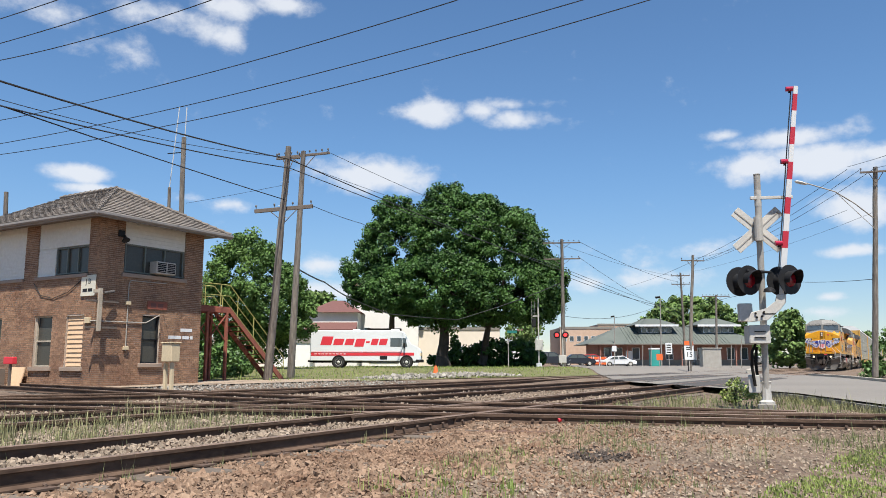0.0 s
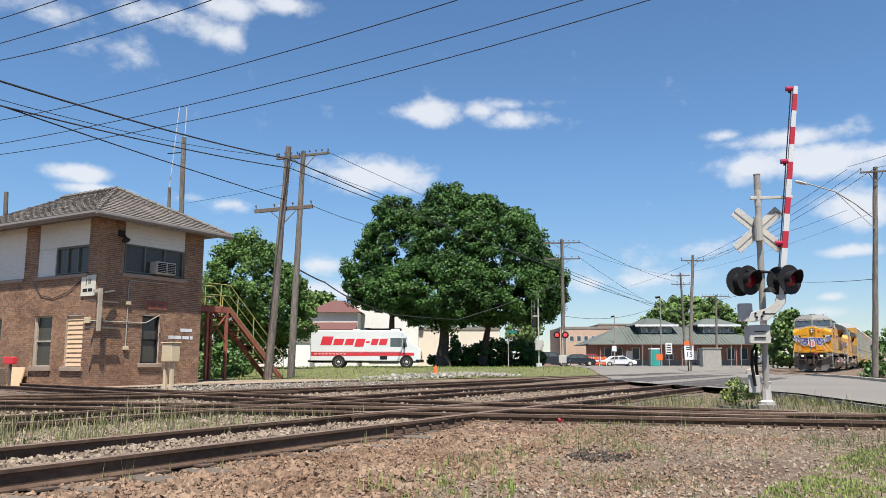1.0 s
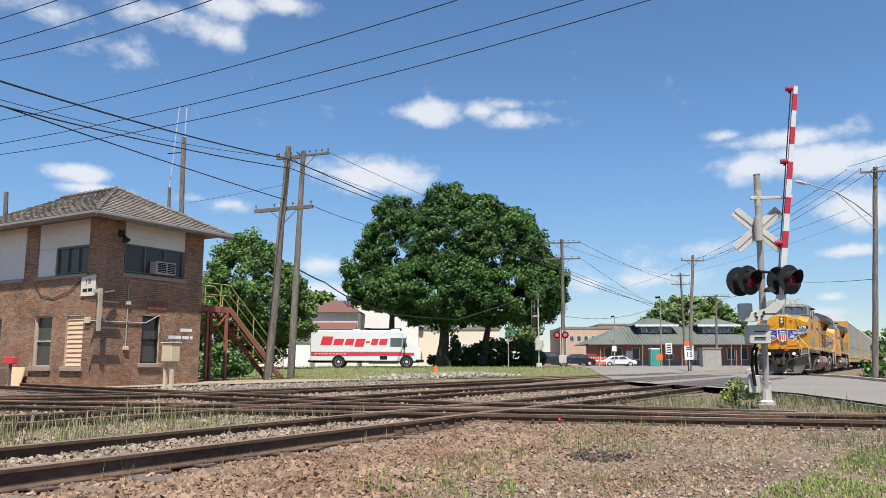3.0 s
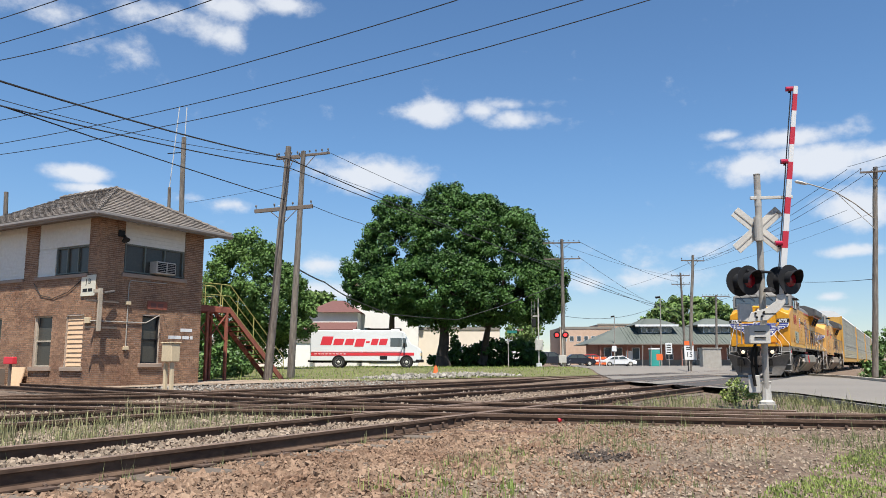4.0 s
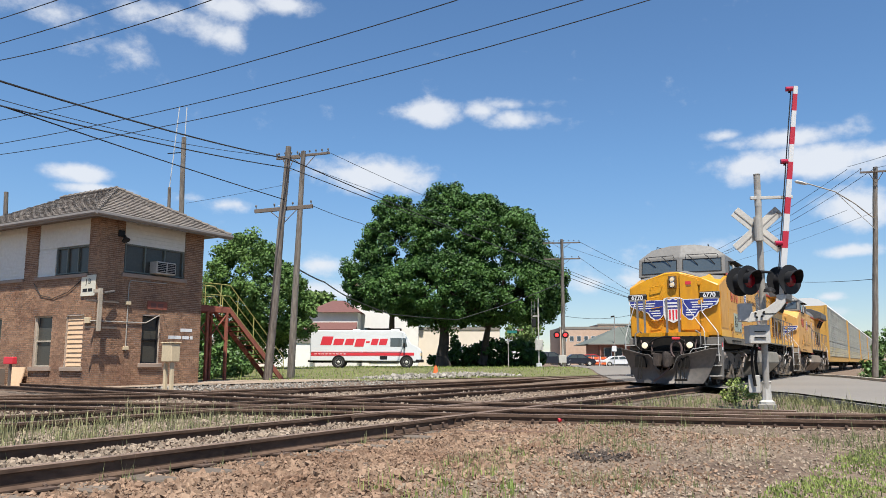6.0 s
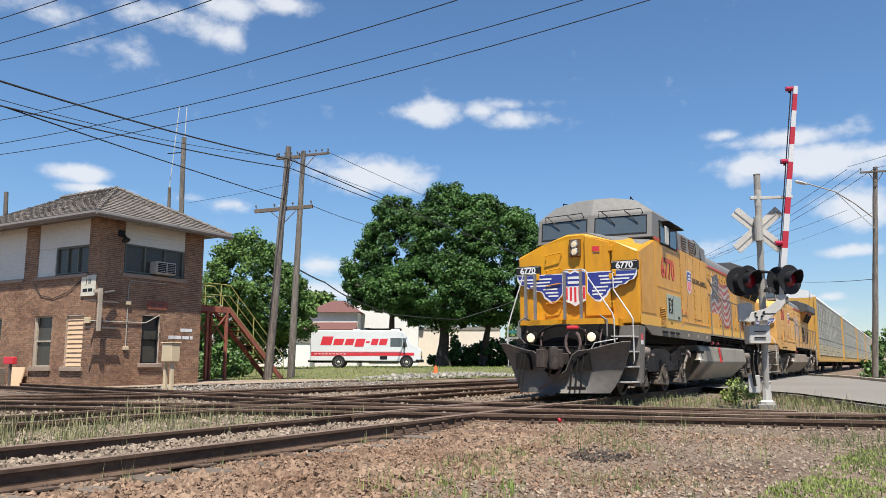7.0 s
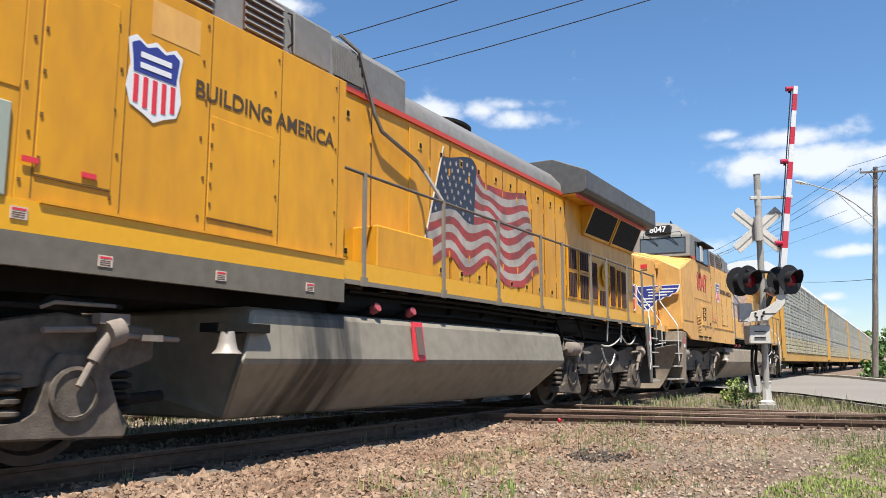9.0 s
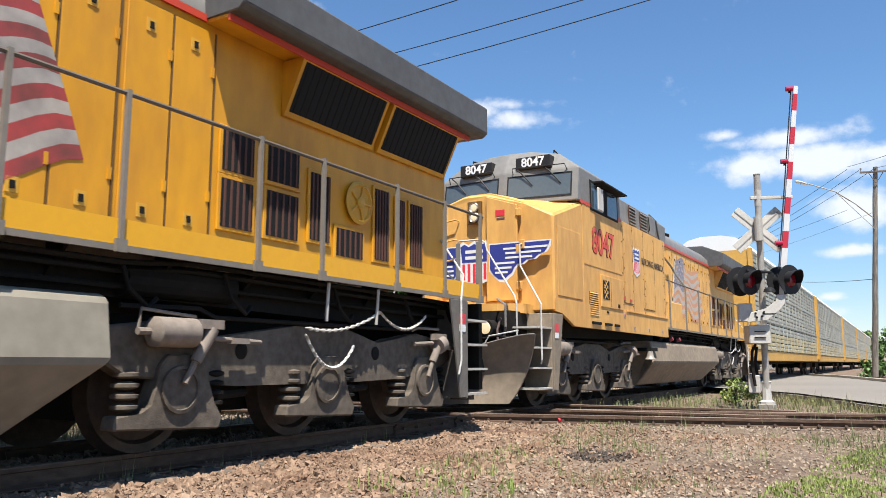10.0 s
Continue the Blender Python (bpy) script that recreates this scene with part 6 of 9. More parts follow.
    for face, u0, u1, holes in (("w", TY, TY1, WEST), ("s", TX, TX1, SOUTH)):
        vs, fs = [], []
        row, z = 0, -0.2
        while z < TTOP - 0.07:
            u = u0 + (0.0 if row % 2 else -0.105)
            gaps = sorted((h[0], h[1]) for h in holes if h[2] < z + 0.07 and z < h[3])
            runs, at_u = [], u0
            for g0, g1 in gaps:
                if g0 > at_u:
                    runs.append((at_u, g0))
                at_u = max(at_u, g1)
            runs.append((at_u, u1))
            while u < u1:
                for r0, r1 in runs:
                    a, b = max(u, r0), min(u + 0.21, r1)
                    if b - a < 0.03:
                        continue
                    d = rnd.uniform(-0.004, 0.004)
                    if b - a > 0.2 and singles < 300 and 0.9 < z < 2.6 and ((face == "w" and a < 19.2) or (face == "s" and a < 20.0)):
                        m = Matrix.Translation((TX + d, a, z)) if face == "w" else Matrix.Translation((b, TY + d, z)) @ Matrix.Rotation(math.pi / 2, 4, "Z")
                        if proto is None:
                            proto = part("brick", bx(0, 0, 0, 0.05, 0.2, 0.062), "brick", south, bevel=0.004, at=m)
                        else:
                            again(proto, m, south)
                        singles += 1
                        continue
                    k = len(vs)
                    e = b - 0.01
                    P_ = (lambda q, dd, zz: (TX + dd, q, zz)) if face == "w" else (lambda q, dd, zz: (q, TY + dd, zz))
                    vs += [P_(a, d, z), P_(e, d, z), P_(e, d, z + 0.062), P_(a, d, z + 0.062), P_(a, 0.02, z), P_(e, 0.02, z), P_(e, 0.02, z + 0.062), P_(a, 0.02, z + 0.062)]
                    fs += [(k, k + 1, k + 2, k + 3), (k, k + 1, k + 5, k + 4), (k + 3, k + 2, k + 6, k + 7), (k, k + 4, k + 7, k + 3), (k + 1, k + 5, k + 6, k + 2)]
                u += 0.21
            z += 0.0745
            row += 1
        mesh_from("bricks", vs, fs, "brick_join", t, "courses of red-brown brick", kind="stuff")
    return t


M["cream"] = surf("cream_enamel", (0.72, 0.68, 0.56), (0.64, 0.6, 0.48), 0.5, bump=0.03)
M["frame_grey"] = surf("grey_fascia_paint", (0.3, 0.28, 0.26), (0.22, 0.2, 0.19), 0.8, big=1, fine=12)
brick_tower()
M["apron_dirt"] = surf("packed_tan_dirt", (0.36, 0.275, 0.2), (0.28, 0.21, 0.15), 0.95, big=0.6, fine=8, mix=1.2, bump=0.6, bump_scale=22, dist=0.03)
between("dirt_apron", [(17.5, 17.9), (20, 17.4), (24, 16.6), (27, 15.9), (29.5, 15.0)], [(18.1, 18.76), (22, 18.76), (24, 20.5), (28, 19), (30.5, 16.2)], 20, 4, lambda x, y: level(x, y) + 0.06, "apron_dirt", "tan packed dirt apron before the brick tower", "dirt")


# ---- steel stair behind the tower ----
def fire_stair():
    s = thing("steel_staircase", "rusty red steel outside staircase with yellow handrails", "staircase")
    y0, y1, zt = 20.0, 21.0, 3.3
    xa, xb, xe = 23.25, 26.0, 29.8
    part("landing", bx(xa, y0, zt - 0.06, xb, y1, zt), "rust_red", s, "rusty landing plate")
    for y in (y0, y1):
        part("landing_beam", bx(xa, y - 0.04, zt - 0.28, xb + 0.1, y + 0.04, zt - 0.06), "rust_red", s, bevel=0.006)
        for x in (24.7, 25.85):
            part("leg", bx(x - 0.06, y - 0.06, -0.3, x + 0.06, y + 0.06, zt - 0.28), "rust_red", s, bevel=0.006)
        part("brace", rod(bmesh.new(), (24.7, y, 1.7), (25.85, y, 2.95), 0.03), "rust_red", s)
        part("brace", rod(bmesh.new(), (24.7, y, 2.95), (25.85, y, 1.7), 0.03), "rust_red", s)
        part("stringer", prism(bmesh.new(), [(xb, zt - 0.26), (xb, zt), (xe, 0.0), (xe, -0.26), (xe - 0.06, -0.26)], "y", y - 0.03, y + 0.03), "rust_red", s, "rusty stair stringer")
        rail = part("handrail", tube(bmesh.new(), [(xa, y, zt + 1.0), (xb, y, zt + 1.0), (xe, y, 1.0)], 0.025), "rail_yellow", s, "yellow handrail")
        part("mid_rail", tube(bmesh.new(), [(xa, y, zt + 0.5), (xb, y, zt + 0.5), (xe, y, 0.5)], 0.02), "rail_yellow", s)
        for k in range(7):
            x = xa + 0.05 + k * (xe - xa - 0.1) / 6
            zb = zt if x < xb else zt + (x - xb) / (xe - xb) * (-0.1 - zt)
            part("baluster", rod(bmesh.new(), (x, y, zb), (x, y, zb + 1.02), 0.022), "rail_yellow", s)
    for k in range(15):
        x = xb + (k + 0.5) * (xe - xb) / 15
        z = zt - (k + 1) * zt / 15.5
        part("tread", bx(x - 0.15, y0 + 0.03, z - 0.02, x + 0.15, y1 - 0.03, z + 0.02), "rust_red", s)


fire_stair()


# ---- relay cabinet, left clutter ----
cab_ = thing("relay_cabinet", "beige metal trackside cabinet on two posts", "cabinet")
part("housing", bx(17.61, 14.37 - 0.42, 0.8, 17.61 + 0.36, 14.37 + 0.06, 1.4), "beige", cab_, bevel=0.02)
part("lid", bx(17.61 - 0.03, 14.37 - 0.45, 1.4, 17.61 + 0.39, 14.37 + 0.09, 1.44), "beige", cab_, bevel=0.01)
for dy in (0.0, -0.3):
    part("post", bx(17.61 + 0.1, 14.37 + dy - 0.05, -0.3, 17.61 + 0.22, 14.37 + dy + 0.05, 0.78), "beige", cab_, bevel=0.01)
crate = thing("plywood_board", "plain plywood board leaning against the brick wall", "board")
part("board", bx(-0.02, -0.42, 0, 0.03, 0.42, 0.82, m=Matrix.Translation((TX - 0.35, 22.95, -0.2)) @ Matrix.Rotation(radians(14), 4, "Y")), "tan", crate, bevel=0.005)
crate = thing("scrap_box", "brown wooden scrap box with boards beside the wall", "box")
part("box_body", bx(TX - 1.0, 23.4, -0.25, TX - 0.4, 24.3, 0.55), "crossarm", crate, bevel=0.01)
part("plank", bx(TX - 1.06, 23.5, -0.2, TX - 1.0, 23.6, 0.7), "tan", crate)
part("plank", bx(TX - 1.06, 23.3, -0.2, TX - 1.01, 23.38, 0.75), "tan", crate)
red = thing("red_marker_box", "small red painted switch marker beside the tower", "marker")
part("marker", bx(TX - 1.5, 21.4 - 0.2, 0.72, TX - 1.3, 21.4 + 0.35, 0.98), "red", red, bevel=0.02)
part("stand", bx(TX - 1.44, 21.4, -0.3, TX - 1.36, 21.4 + 0.08, 0.72), "crossarm", red)


# ---- utility poles ----
def pole(label, foot, top, r0, r1, arms=(), steps=False, group="utility poles"):
    """arms: (share of the height, half length, direction in plan, insulators, thickness)"""
    p = thing("utility_pole", label, "utility pole", group=group)
    foot, top = Vector(foot), Vector(top)
    n = 7
    bm = bmesh.new()
    rnd = random.Random(int(foot.x * 10))
    rings = []
    for i in range(n):
        f = i / (n - 1)
        c = foot.lerp(top, f) + Vector((rnd.uniform(-1, 1), rnd.uniform(-1, 1), 0)) * 0.02 * (0 < i < n - 1)
        r = r0 + (r1 - r0) * f
        rings.append([bm.verts.new(c + Vector((math.cos(2 * math.pi * k / 12), math.sin(2 * math.pi * k / 12), 0)) * r) for k in range(12)])
    for A, B in zip(rings, rings[1:]):
        for k in range(12):
            bm.faces.new((A[k], A[(k + 1) % 12], B[(k + 1) % 12], B[k]))
    bm.faces.new(rings[-1])
    bm.faces.new(rings[0][::-1])
    part("shaft", bm, "pole", p, "weathered wooden shaft", smooth=True)
    for f, half, d, ins, th in arms:
        c = foot.lerp(top, f)
        d = Vector(d).normalized()
        ang = math.atan2(d.y, d.x)
        tilt = math.asin(max(min(d.z, 1), -1))
        m = Matrix.Translation(c) @ Matrix.Rotation(ang, 4, "Z") @ Matrix.Rotation(-tilt, 4, "Y")
        a = part("crossarm", bx(-half, r1 * 0.9, -th, half, r1 * 0.9 + 0.1, th), "crossarm", p, bevel=0.01, at=m)
        for s in (-1, 1):
            part("brace", rod(bmesh.new(), (s * half * 0.45, r1, -th), (0, r1 * 0.8, -0.65), 0.02, 6), "crossarm", a)
        for k in range(ins):
            x = -half * 0.94 + k * 2 * half * 0.94 / max(ins - 1, 1)
            bm = bmesh.new()
            lathe(bm, [(0.015, 0), (0.015, 0.1), (0.045, 0.1), (0.05, 0.16), (0.03, 0.2)], Matrix.Translation((x, r1 + 0.05, th)), 8)
            part("insulator", bm, "insulator", a)
    if steps:
        for k in range(14):
            f = 0.25 + k * 0.05
            c = foot.lerp(top, f)
            s = 1 if k % 2 else -1
            part("climbing_peg", rod(bmesh.new(), c, c + Vector((0.12 * s, -0.2 * s, 0)), 0.012, 5), "galv", p)
    return p


ARM = (0.5, -0.86, 0.0)
pole("leaning weathered wooden utility pole with crossarms beside the stair", (27.44, 18.87, -0.15), (26.58, 17.23, 10.64), 0.21, 0.13, [(0.74, 1.36, (0.5, -0.86, 0.09), 4, 0.09), (0.955, 0.55, (0.5, -0.86, 0.05), 3, 0.05)], True)
pole("weathered wooden utility pole with a row of insulators", (31.07, 20.66, -0.11), (29.95, 19.23, 11.51), 0.2, 0.12, [(0.985, 1.35, (0.5, -0.86, 0.1), 9, 0.06)])
pole("wooden utility pole with two crossarms at the street corner", (71.39, 21.66, 0.25), (69.73, 20.95, 12.51), 0.22, 0.14, [(0.975, 1.8, (0.5, -0.86, 0.02), 8, 0.06), (0.85, 1.75, (0.5, -0.86, 0.02), 6, 0.06)])
pole("grey wooden street pole carrying a lamp arm and wires", (50.80, -5.13, -0.04), (49.32, -6.00, 11.70), 0.17, 0.12, [(0.975, 0.8, (-0.15, 0.99, 0.02), 3, 0.05)])
pole("slim dark wooden utility pole with a speed sign", (72.36, 10.03, 0.03), (71.20, 9.05, 10.32), 0.18, 0.12, [(0.955, 1.0, (0.3, -0.95, -0.05), 2, 0.05)])
pole("leaning wooden utility pole by the station", (113.36, 19.94, 0.16), (111.30, 19.66, 13.33), 0.2, 0.13, [(0.97, 1.3, (0.4, -0.9, 0), 4, 0.06), (0.88, 1.3, (0.4, -0.9, 0), 4, 0.06)])
pole("wooden telegraph pole with a wide crossarm near the station", (105.09, 14.10, 0.07), (103.84, 13.54, 9.40), 0.17, 0.12, [(0.98, 1.75, (0.4, -0.9, 0), 8, 0.06)])
pole("plain wooden antenna pole behind the tower", (30.88, 28.99, -0.04), (29.45, 27.57, 13.34), 0.17, 0.13)
pole("short wooden pole behind the tower roof", (27.11, 39.47, -0.08), (25.90, 38.42, 10.74), 0.15, 0.12)
pole("short grey pole behind the tower", (31.26, 30.36, -0.06), (30.05, 29.28, 10.78), 0.11, 0.09)
ant = thing("whip_antenna", "pair of thin white whip antennas", "antenna")
part("whip", tube(bmesh.new(), [(29.52, 27.60, 12.83), (29.32, 27.30, 15.04)], 0.028), "white", ant)
part("whip", tube(bmesh.new(), [(30.06, 29.29, 10.72), (29.77, 28.44, 15.37)], 0.028), "white", ant)
part("bracket", rod(bmesh.new(), (29.50, 28.91, 12.61), (29.63, 27.89, 12.57), 0.03), "under", ant)


# ---- wires ----
def wire(pts, sag, r=0.014, n=18, name="overhead_wire", label="thin black overhead wire between poles"):
    w = thing(name, label, "wire", group="overhead wires")
    for a, b in zip(pts, pts[1:]):
        a, b = Vector(a), Vector(b)
        part("span", tube(bmesh.new(), [a.lerp(b, k / n) - Vector((0, 0, sag * 4 * (k / n) * (1 - k / n))) for k in range(n + 1)], r, 5), "wire", w)
    return w


wire([(17.91, 28.0, 10.99), (17.2, 0.2, 10.53)], 0.42, 0.015)
wire([(18.03, 28.07, 9.98), (18.83, -1.6, 10.44)], 0.4, 0.015)
wire([(18.09, 28.10, 9.57), (19.92, -3.41, 10.6)], 0.62, 0.015)
wire([(11.24, 15.60, 10.07), (10.06, 7.95, 8.93)], 0.020, 0.012)
wire([(11.32, 15.65, 9.43), (11.05, 6.24, 8.99)], 0.071, 0.012)
wire([(11.39, 15.69, 9.05), (11.85, 4.86, 9.03)], 0.212, 0.012)
wire([(9.32, 11.65, 7.45), (26.67, 17.25, 10.07), (70.17, 21.08, 9.50), (163.01, 32.22, 10.21)], 0.16, 0.028, label="thick lashed telephone cable between poles")
wire([(9.92, 12.70, 7.18), (26.73, 17.25, 9.66), (70.04, 21.19, 9.82), (163.48, 31.28, 10.67)], 0.15, 0.022)
wire([(9.90, 12.70, 7.26), (26.81, 17.54, 8.21)], 0.05, 0.02)
wire([(27.46, 16.50, 7.95), (38.30, 21.62, 9.25), (62.62, 31.50, 11.24)], 0.05, 0.016)
wire([(10.42, 13.70, 7.69), (29.35, 20.33, 11.25), (68.85, 22.58, 12.08)], 0.3, 0.012)
wire([(30.55, 18.21, 11.51), (69.68, 21.17, 12.08), (111.37, 19.70, 12.78)], 0.45, 0.014)
wire([(30.52, 19.92, 5.55), (34.47, 21.30, 5.26), (41.73, 24.98, 5.03), (51.50, 28.41, 4.60), (61.28, 27.70, 4.60), (67.51, 24.42, 6.73), (70.27, 21.20, 8.42)], 0.05, 0.04, label="drooping black service cable")
wire([(70.61, 19.51, 12.29), (111.47, 19.76, 11.99)], 0.5, 0.02)
wire([(70.80, 19.62, 10.79), (160.80, 35.50, 11.93)], 0.4, 0.02)
wire([(70.82, 21.20, 5.19), (111.51, 20.15, 10.41)], 1.4, 0.02)
wire([(70.40, 20.83, 8.96), (122.13, 22.45, 8.88)], 0.4, 0.03)
wire([(48.54, -4.61, 11.57), (71.58, 8.45, 10.12), (107.39, 26.98, 11.20)], 0.3, 0.014)
wire([(48.88, -5.18, 11.51), (71.74, 8.26, 9.82)], 0.4, 0.014)
wire([(49.28, -5.88, 11.57), (71.87, 8.04, 9.82)], 0.5, 0.014)
wire([(48.52, -4.62, 11.70), (32.39, -8.22, 8.77)], 0.05, 0.012)
wire([(49.32, -5.96, 11.64), (32.64, -8.54, 8.41)], 0.05, 0.012)
wire([(50.11, -5.54, 5.45), (65.09, 0.44, 6.94), (73.88, 9.70, 6.05)], 0.1, 0.016)
wire([(49.64, -5.81, 9.21), (71.47, 8.98, 8.92)], 0.3, 0.008)
wire([(27.25, 24.61, 8.87), (26.66, 17.60, 8.88)], 0.02, 0.008)
wire([(71.23, 9.08, 10.02), (64.88, 3.96, 9.90), (48.84, -4.47, 9.30)], 0.1, 0.01)


# ---- street lamps ----
def street_lamp(base, tip, label):
    s = thing("street_lamp", label, "street lamp", group="street lamps")
    base, tip = Vector(base), Vector(tip)
    mid = base.lerp(tip, 0.55) + Vector((0, 0, 0.45))
    part("arm", tube(bmesh.new(), [base, base.lerp(mid, 0.5) + Vector((0, 0, 0.1)), mid, tip + Vector((0, 0, 0.06))], 0.035), "galv", s)
    part("stay", tube(bmesh.new(), [base - Vector((0, 0, 0.6)), mid], 0.02), "galv", s)
    d = (tip - mid).normalized()
    hd = bmesh.new()
    lathe(hd, [(0.05, -0.1), (0.1, 0.0), (0.15, 0.25), (0.13, 0.5), (0.04, 0.62)], Matrix.Translation(tip - d * 0.1) @ d.to_track_quat("Z", "Y").to_matrix().to_4x4() @ Matrix.Diagonal((1, 0.6, 1, 1)), 14)
    part("lamp_head", hd, "alu", s, "silver cobra-head lamp", smooth=True)


street_lamp((49.67, -5.76, 8.80), (47.40, -2.43, 10.78), "silver cobra-head street lamp on a long arm")
lp_ = thing("street_lamp", "slim grey parking-lot lamp post", "street lamp", group="street lamps")
part("post", rod(bmesh.new(), (106.58, 21.57, 0.04), (105.27, 21.07, 9.52), 0.1, 10, 0.07), "galv", lp_)
part("lamp_head", rod(bmesh.new(), (105.27, 21.07, 9.52), (104.97, 21.60, 9.45), 0.14, 8), "under", lp_)
lp_ = thing("street_lamp", "slim grey parking-lot lamp post", "street lamp", group="street lamps")
part("post", rod(bmesh.new(), (113.22, 30.21, 0.13), (112.24, 29.74, 7.55), 0.09, 10, 0.06), "galv", lp_)
part("lamp_head", rod(bmesh.new(), (112.24, 29.74, 7.55), (112.00, 30.18, 7.47), 0.12, 8), "under", lp_)


# ---- crossing signal with gate ----
def crossing_signal():
    s = thing("crossing_signal", "silver railway crossing signal with red lamps and a raised striped gate", "crossing signal")
    foot, top = Vector((17.4, -4.08, 0.05)), Vector((16.95, -4.2, 4.63))
    part("footing", bx(17.24, -4.24, -0.3, 17.56, -3.92, -0.06), "concrete", s, "concrete footing", bevel=0.02)
    part("base_casting", lathe(bmesh.new(), [(0.15, -0.06), (0.15, -0.02), (0.1, 0.02), (0.085, 0.34), (0.1, 0.38), (0.07, 0.41)], Matrix.Translation((17.4, -4.08, 0)), 8), "alu", s)
    part("junction_box", bx(17.24, -3.98, 0.16, 17.4, -3.76, 0.52), "alu", s, bevel=0.01)
    mast = part("mast", rod(bmesh.new(), foot, top, 0.066, 16), "galv", s, "galvanised mast", smooth=True)
    part("mast_band", rod(bmesh.new(), foot.lerp(top, 0.86), foot.lerp(top, 0.93), 0.07, 16), "alu", mast)
    part("mast_cap", rod(bmesh.new(), top, top + Vector((0, 0, 0.02)), 0.07, 16), "galv", mast)
    # view-independent axes of the sign: n faces the street traffic, u runs along the sign
    n = Vector((-0.60, -0.80, 0))
    u = Vector((0.80, -0.60, 0))
    nb = Vector((-0.92, -0.39, 0))
    ub = Vector((0.39, -0.92, 0))
    c = Vector((16.98, -4.18, 3.5))
    R = Matrix((ub, Vector((0, 0, 1)), nb)).transposed().to_4x4()
    for a in (42, -42):
        m = Matrix.Translation(c + nb * -0.1) @ R @ Matrix.Rotation(radians(a), 4, "Z")
        bl = part("crossbuck_blade", bx(-0.6, -0.115, -0.008, 0.6, 0.115, 0.008), "alu", s, "bare metal back of a crossbuck blade", at=m, bevel=0.004)
        part("fold", bx(-0.6, -0.012, 0.008, 0.6, 0.012, 0.02), "galv", bl)
    part("bracket", rod(bmesh.new(), (16.97, -4.17, 3.75), (16.97, -4.17, 3.25), 0.085, 12), "galv", s)
    part("top_arm", bx(-0.12, -0.03, -0.03, 0.72, 0.03, 0.03, m=Matrix.Translation((16.95, -4.16, 4.15)) @ Matrix.Rotation(math.atan2(ub.y, ub.x), 4, "Z")), "alu", s, bevel=0.005)
    # lamp pairs, one facing each way of the street
    bar = part("lamp_bar", rod(bmesh.new(), Vector((17.08, -4.2, 2.62)) - u * 0.45, Vector((17.08, -4.2, 2.62)) + u * 0.45, 0.03, 8), "black", s)
    for side, nn in ((1, n), (-1, Vector((0.75, 0.66, 0)))):
        for k in (-1, 1):
            p = Vector((17.08, -4.2, 2.44)) + ub * (0.4 * k) + nn * 0.14
            rot = nn.to_track_quat("Z", "Y").to_matrix().to_4x4()
            disc = part("lamp_shield", lathe(bmesh.new(), [(0.02, 0), (0.3, 0), (0.305, 0.012), (0.02, 0.012)], Matrix.Translation(p) @ rot, 32), "black", s, "round black lamp shield")
            part("lamp_housing", lathe(bmesh.new(), [(0.06, -0.16), (0.14, -0.12), (0.17, 0.0)], Matrix.Translation(p) @ rot, 20), "alu" if side > 0 else "black", disc, smooth=True)
            part("lens", lathe(bmesh.new(), [(0.15, 0.012), (0.14, 0.03), (0.06, 0.045)], Matrix.Translation(p) @ rot, 24), "lens", disc, "red lamp lens", smooth=True)
            # visor: open half tube
            grid = []
            for i in range(13):
                a = radians(-25 + 230 * i / 12)
                ln = 0.3 - 0.16 * abs(i - 6) / 6
                rr = [Vector((0.165 * math.cos(a), 0.165 * math.sin(a), 0.012)), Vector((0.175 * math.cos(a), 0.175 * math.sin(a), ln))]
                grid.append([Matrix.Translation(p) @ rot @ v for v in rr])
            hood = bmesh.new()
            slab(hood, grid, Vector((0, 0, 0.008)))
            part("visor", hood, "black", disc, smooth=True)
    # gate machine
    gm = part("gate_machine", bx(-0.2, -0.22, 1.1, 0.22, 0.2, 1.48, m=Matrix.Translation((17.2, -3.98, 0.05)) @ Matrix.Rotation(math.atan2(ub.y, ub.x), 4, "Z")), "alu", s, "silver gate machine box", bevel=0.02)
    part("machine_lid", bx(-0.23, -0.25, 1.48, 0.25, 0.22, 1.53, m=Matrix.Translation((17.2, -3.98, 0.05)) @ Matrix.Rotation(math.atan2(ub.y, ub.x), 4, "Z")), "alu", gm, bevel=0.01)
    part("lower_case", prism(bmesh.new(), [(-0.12, 0.95), (0.15, 0.95), (0.2, 1.12), (-0.16, 1.12)], "y", -0.1, 0.12), "alu", gm)
    gm.children[-1].matrix_basis = Matrix.Translation((17.2, -3.98, 0.05)) @ Matrix.Rotation(math.atan2(ub.y, ub.x), 4, "Z")
    for z in (1.22, 1.34):
        part("latch_bar", bx(-0.1, -0.245, z, 0.12, -0.225, z + 0.02, m=Matrix.Translation((17.2, -3.98, 0.05)) @ Matrix.Rotation(math.atan2(ub.y, ub.x), 4, "Z")), "black", gm)
    q = Matrix.Translation((17.05, -4.1, 0)) @ Matrix.Rotation(math.atan2(ub.y, ub.x), 4, "Z")
    arm = bmesh.new()
    prism(arm, [(-0.3, 1.58), (-0.22, 1.78), (0.1, 1.86), (0.28, 2.0), (0.3, 2.14), (0.48, 2.14), (0.47, 1.98), (0.36, 1.84), (0.1, 1.62)], "y", -0.16, -0.11)
    arm.transform(q)
    sup = part("arm_bracket", arm, "alu", s, "cast arm bracket with counterweight", bevel=0.01)
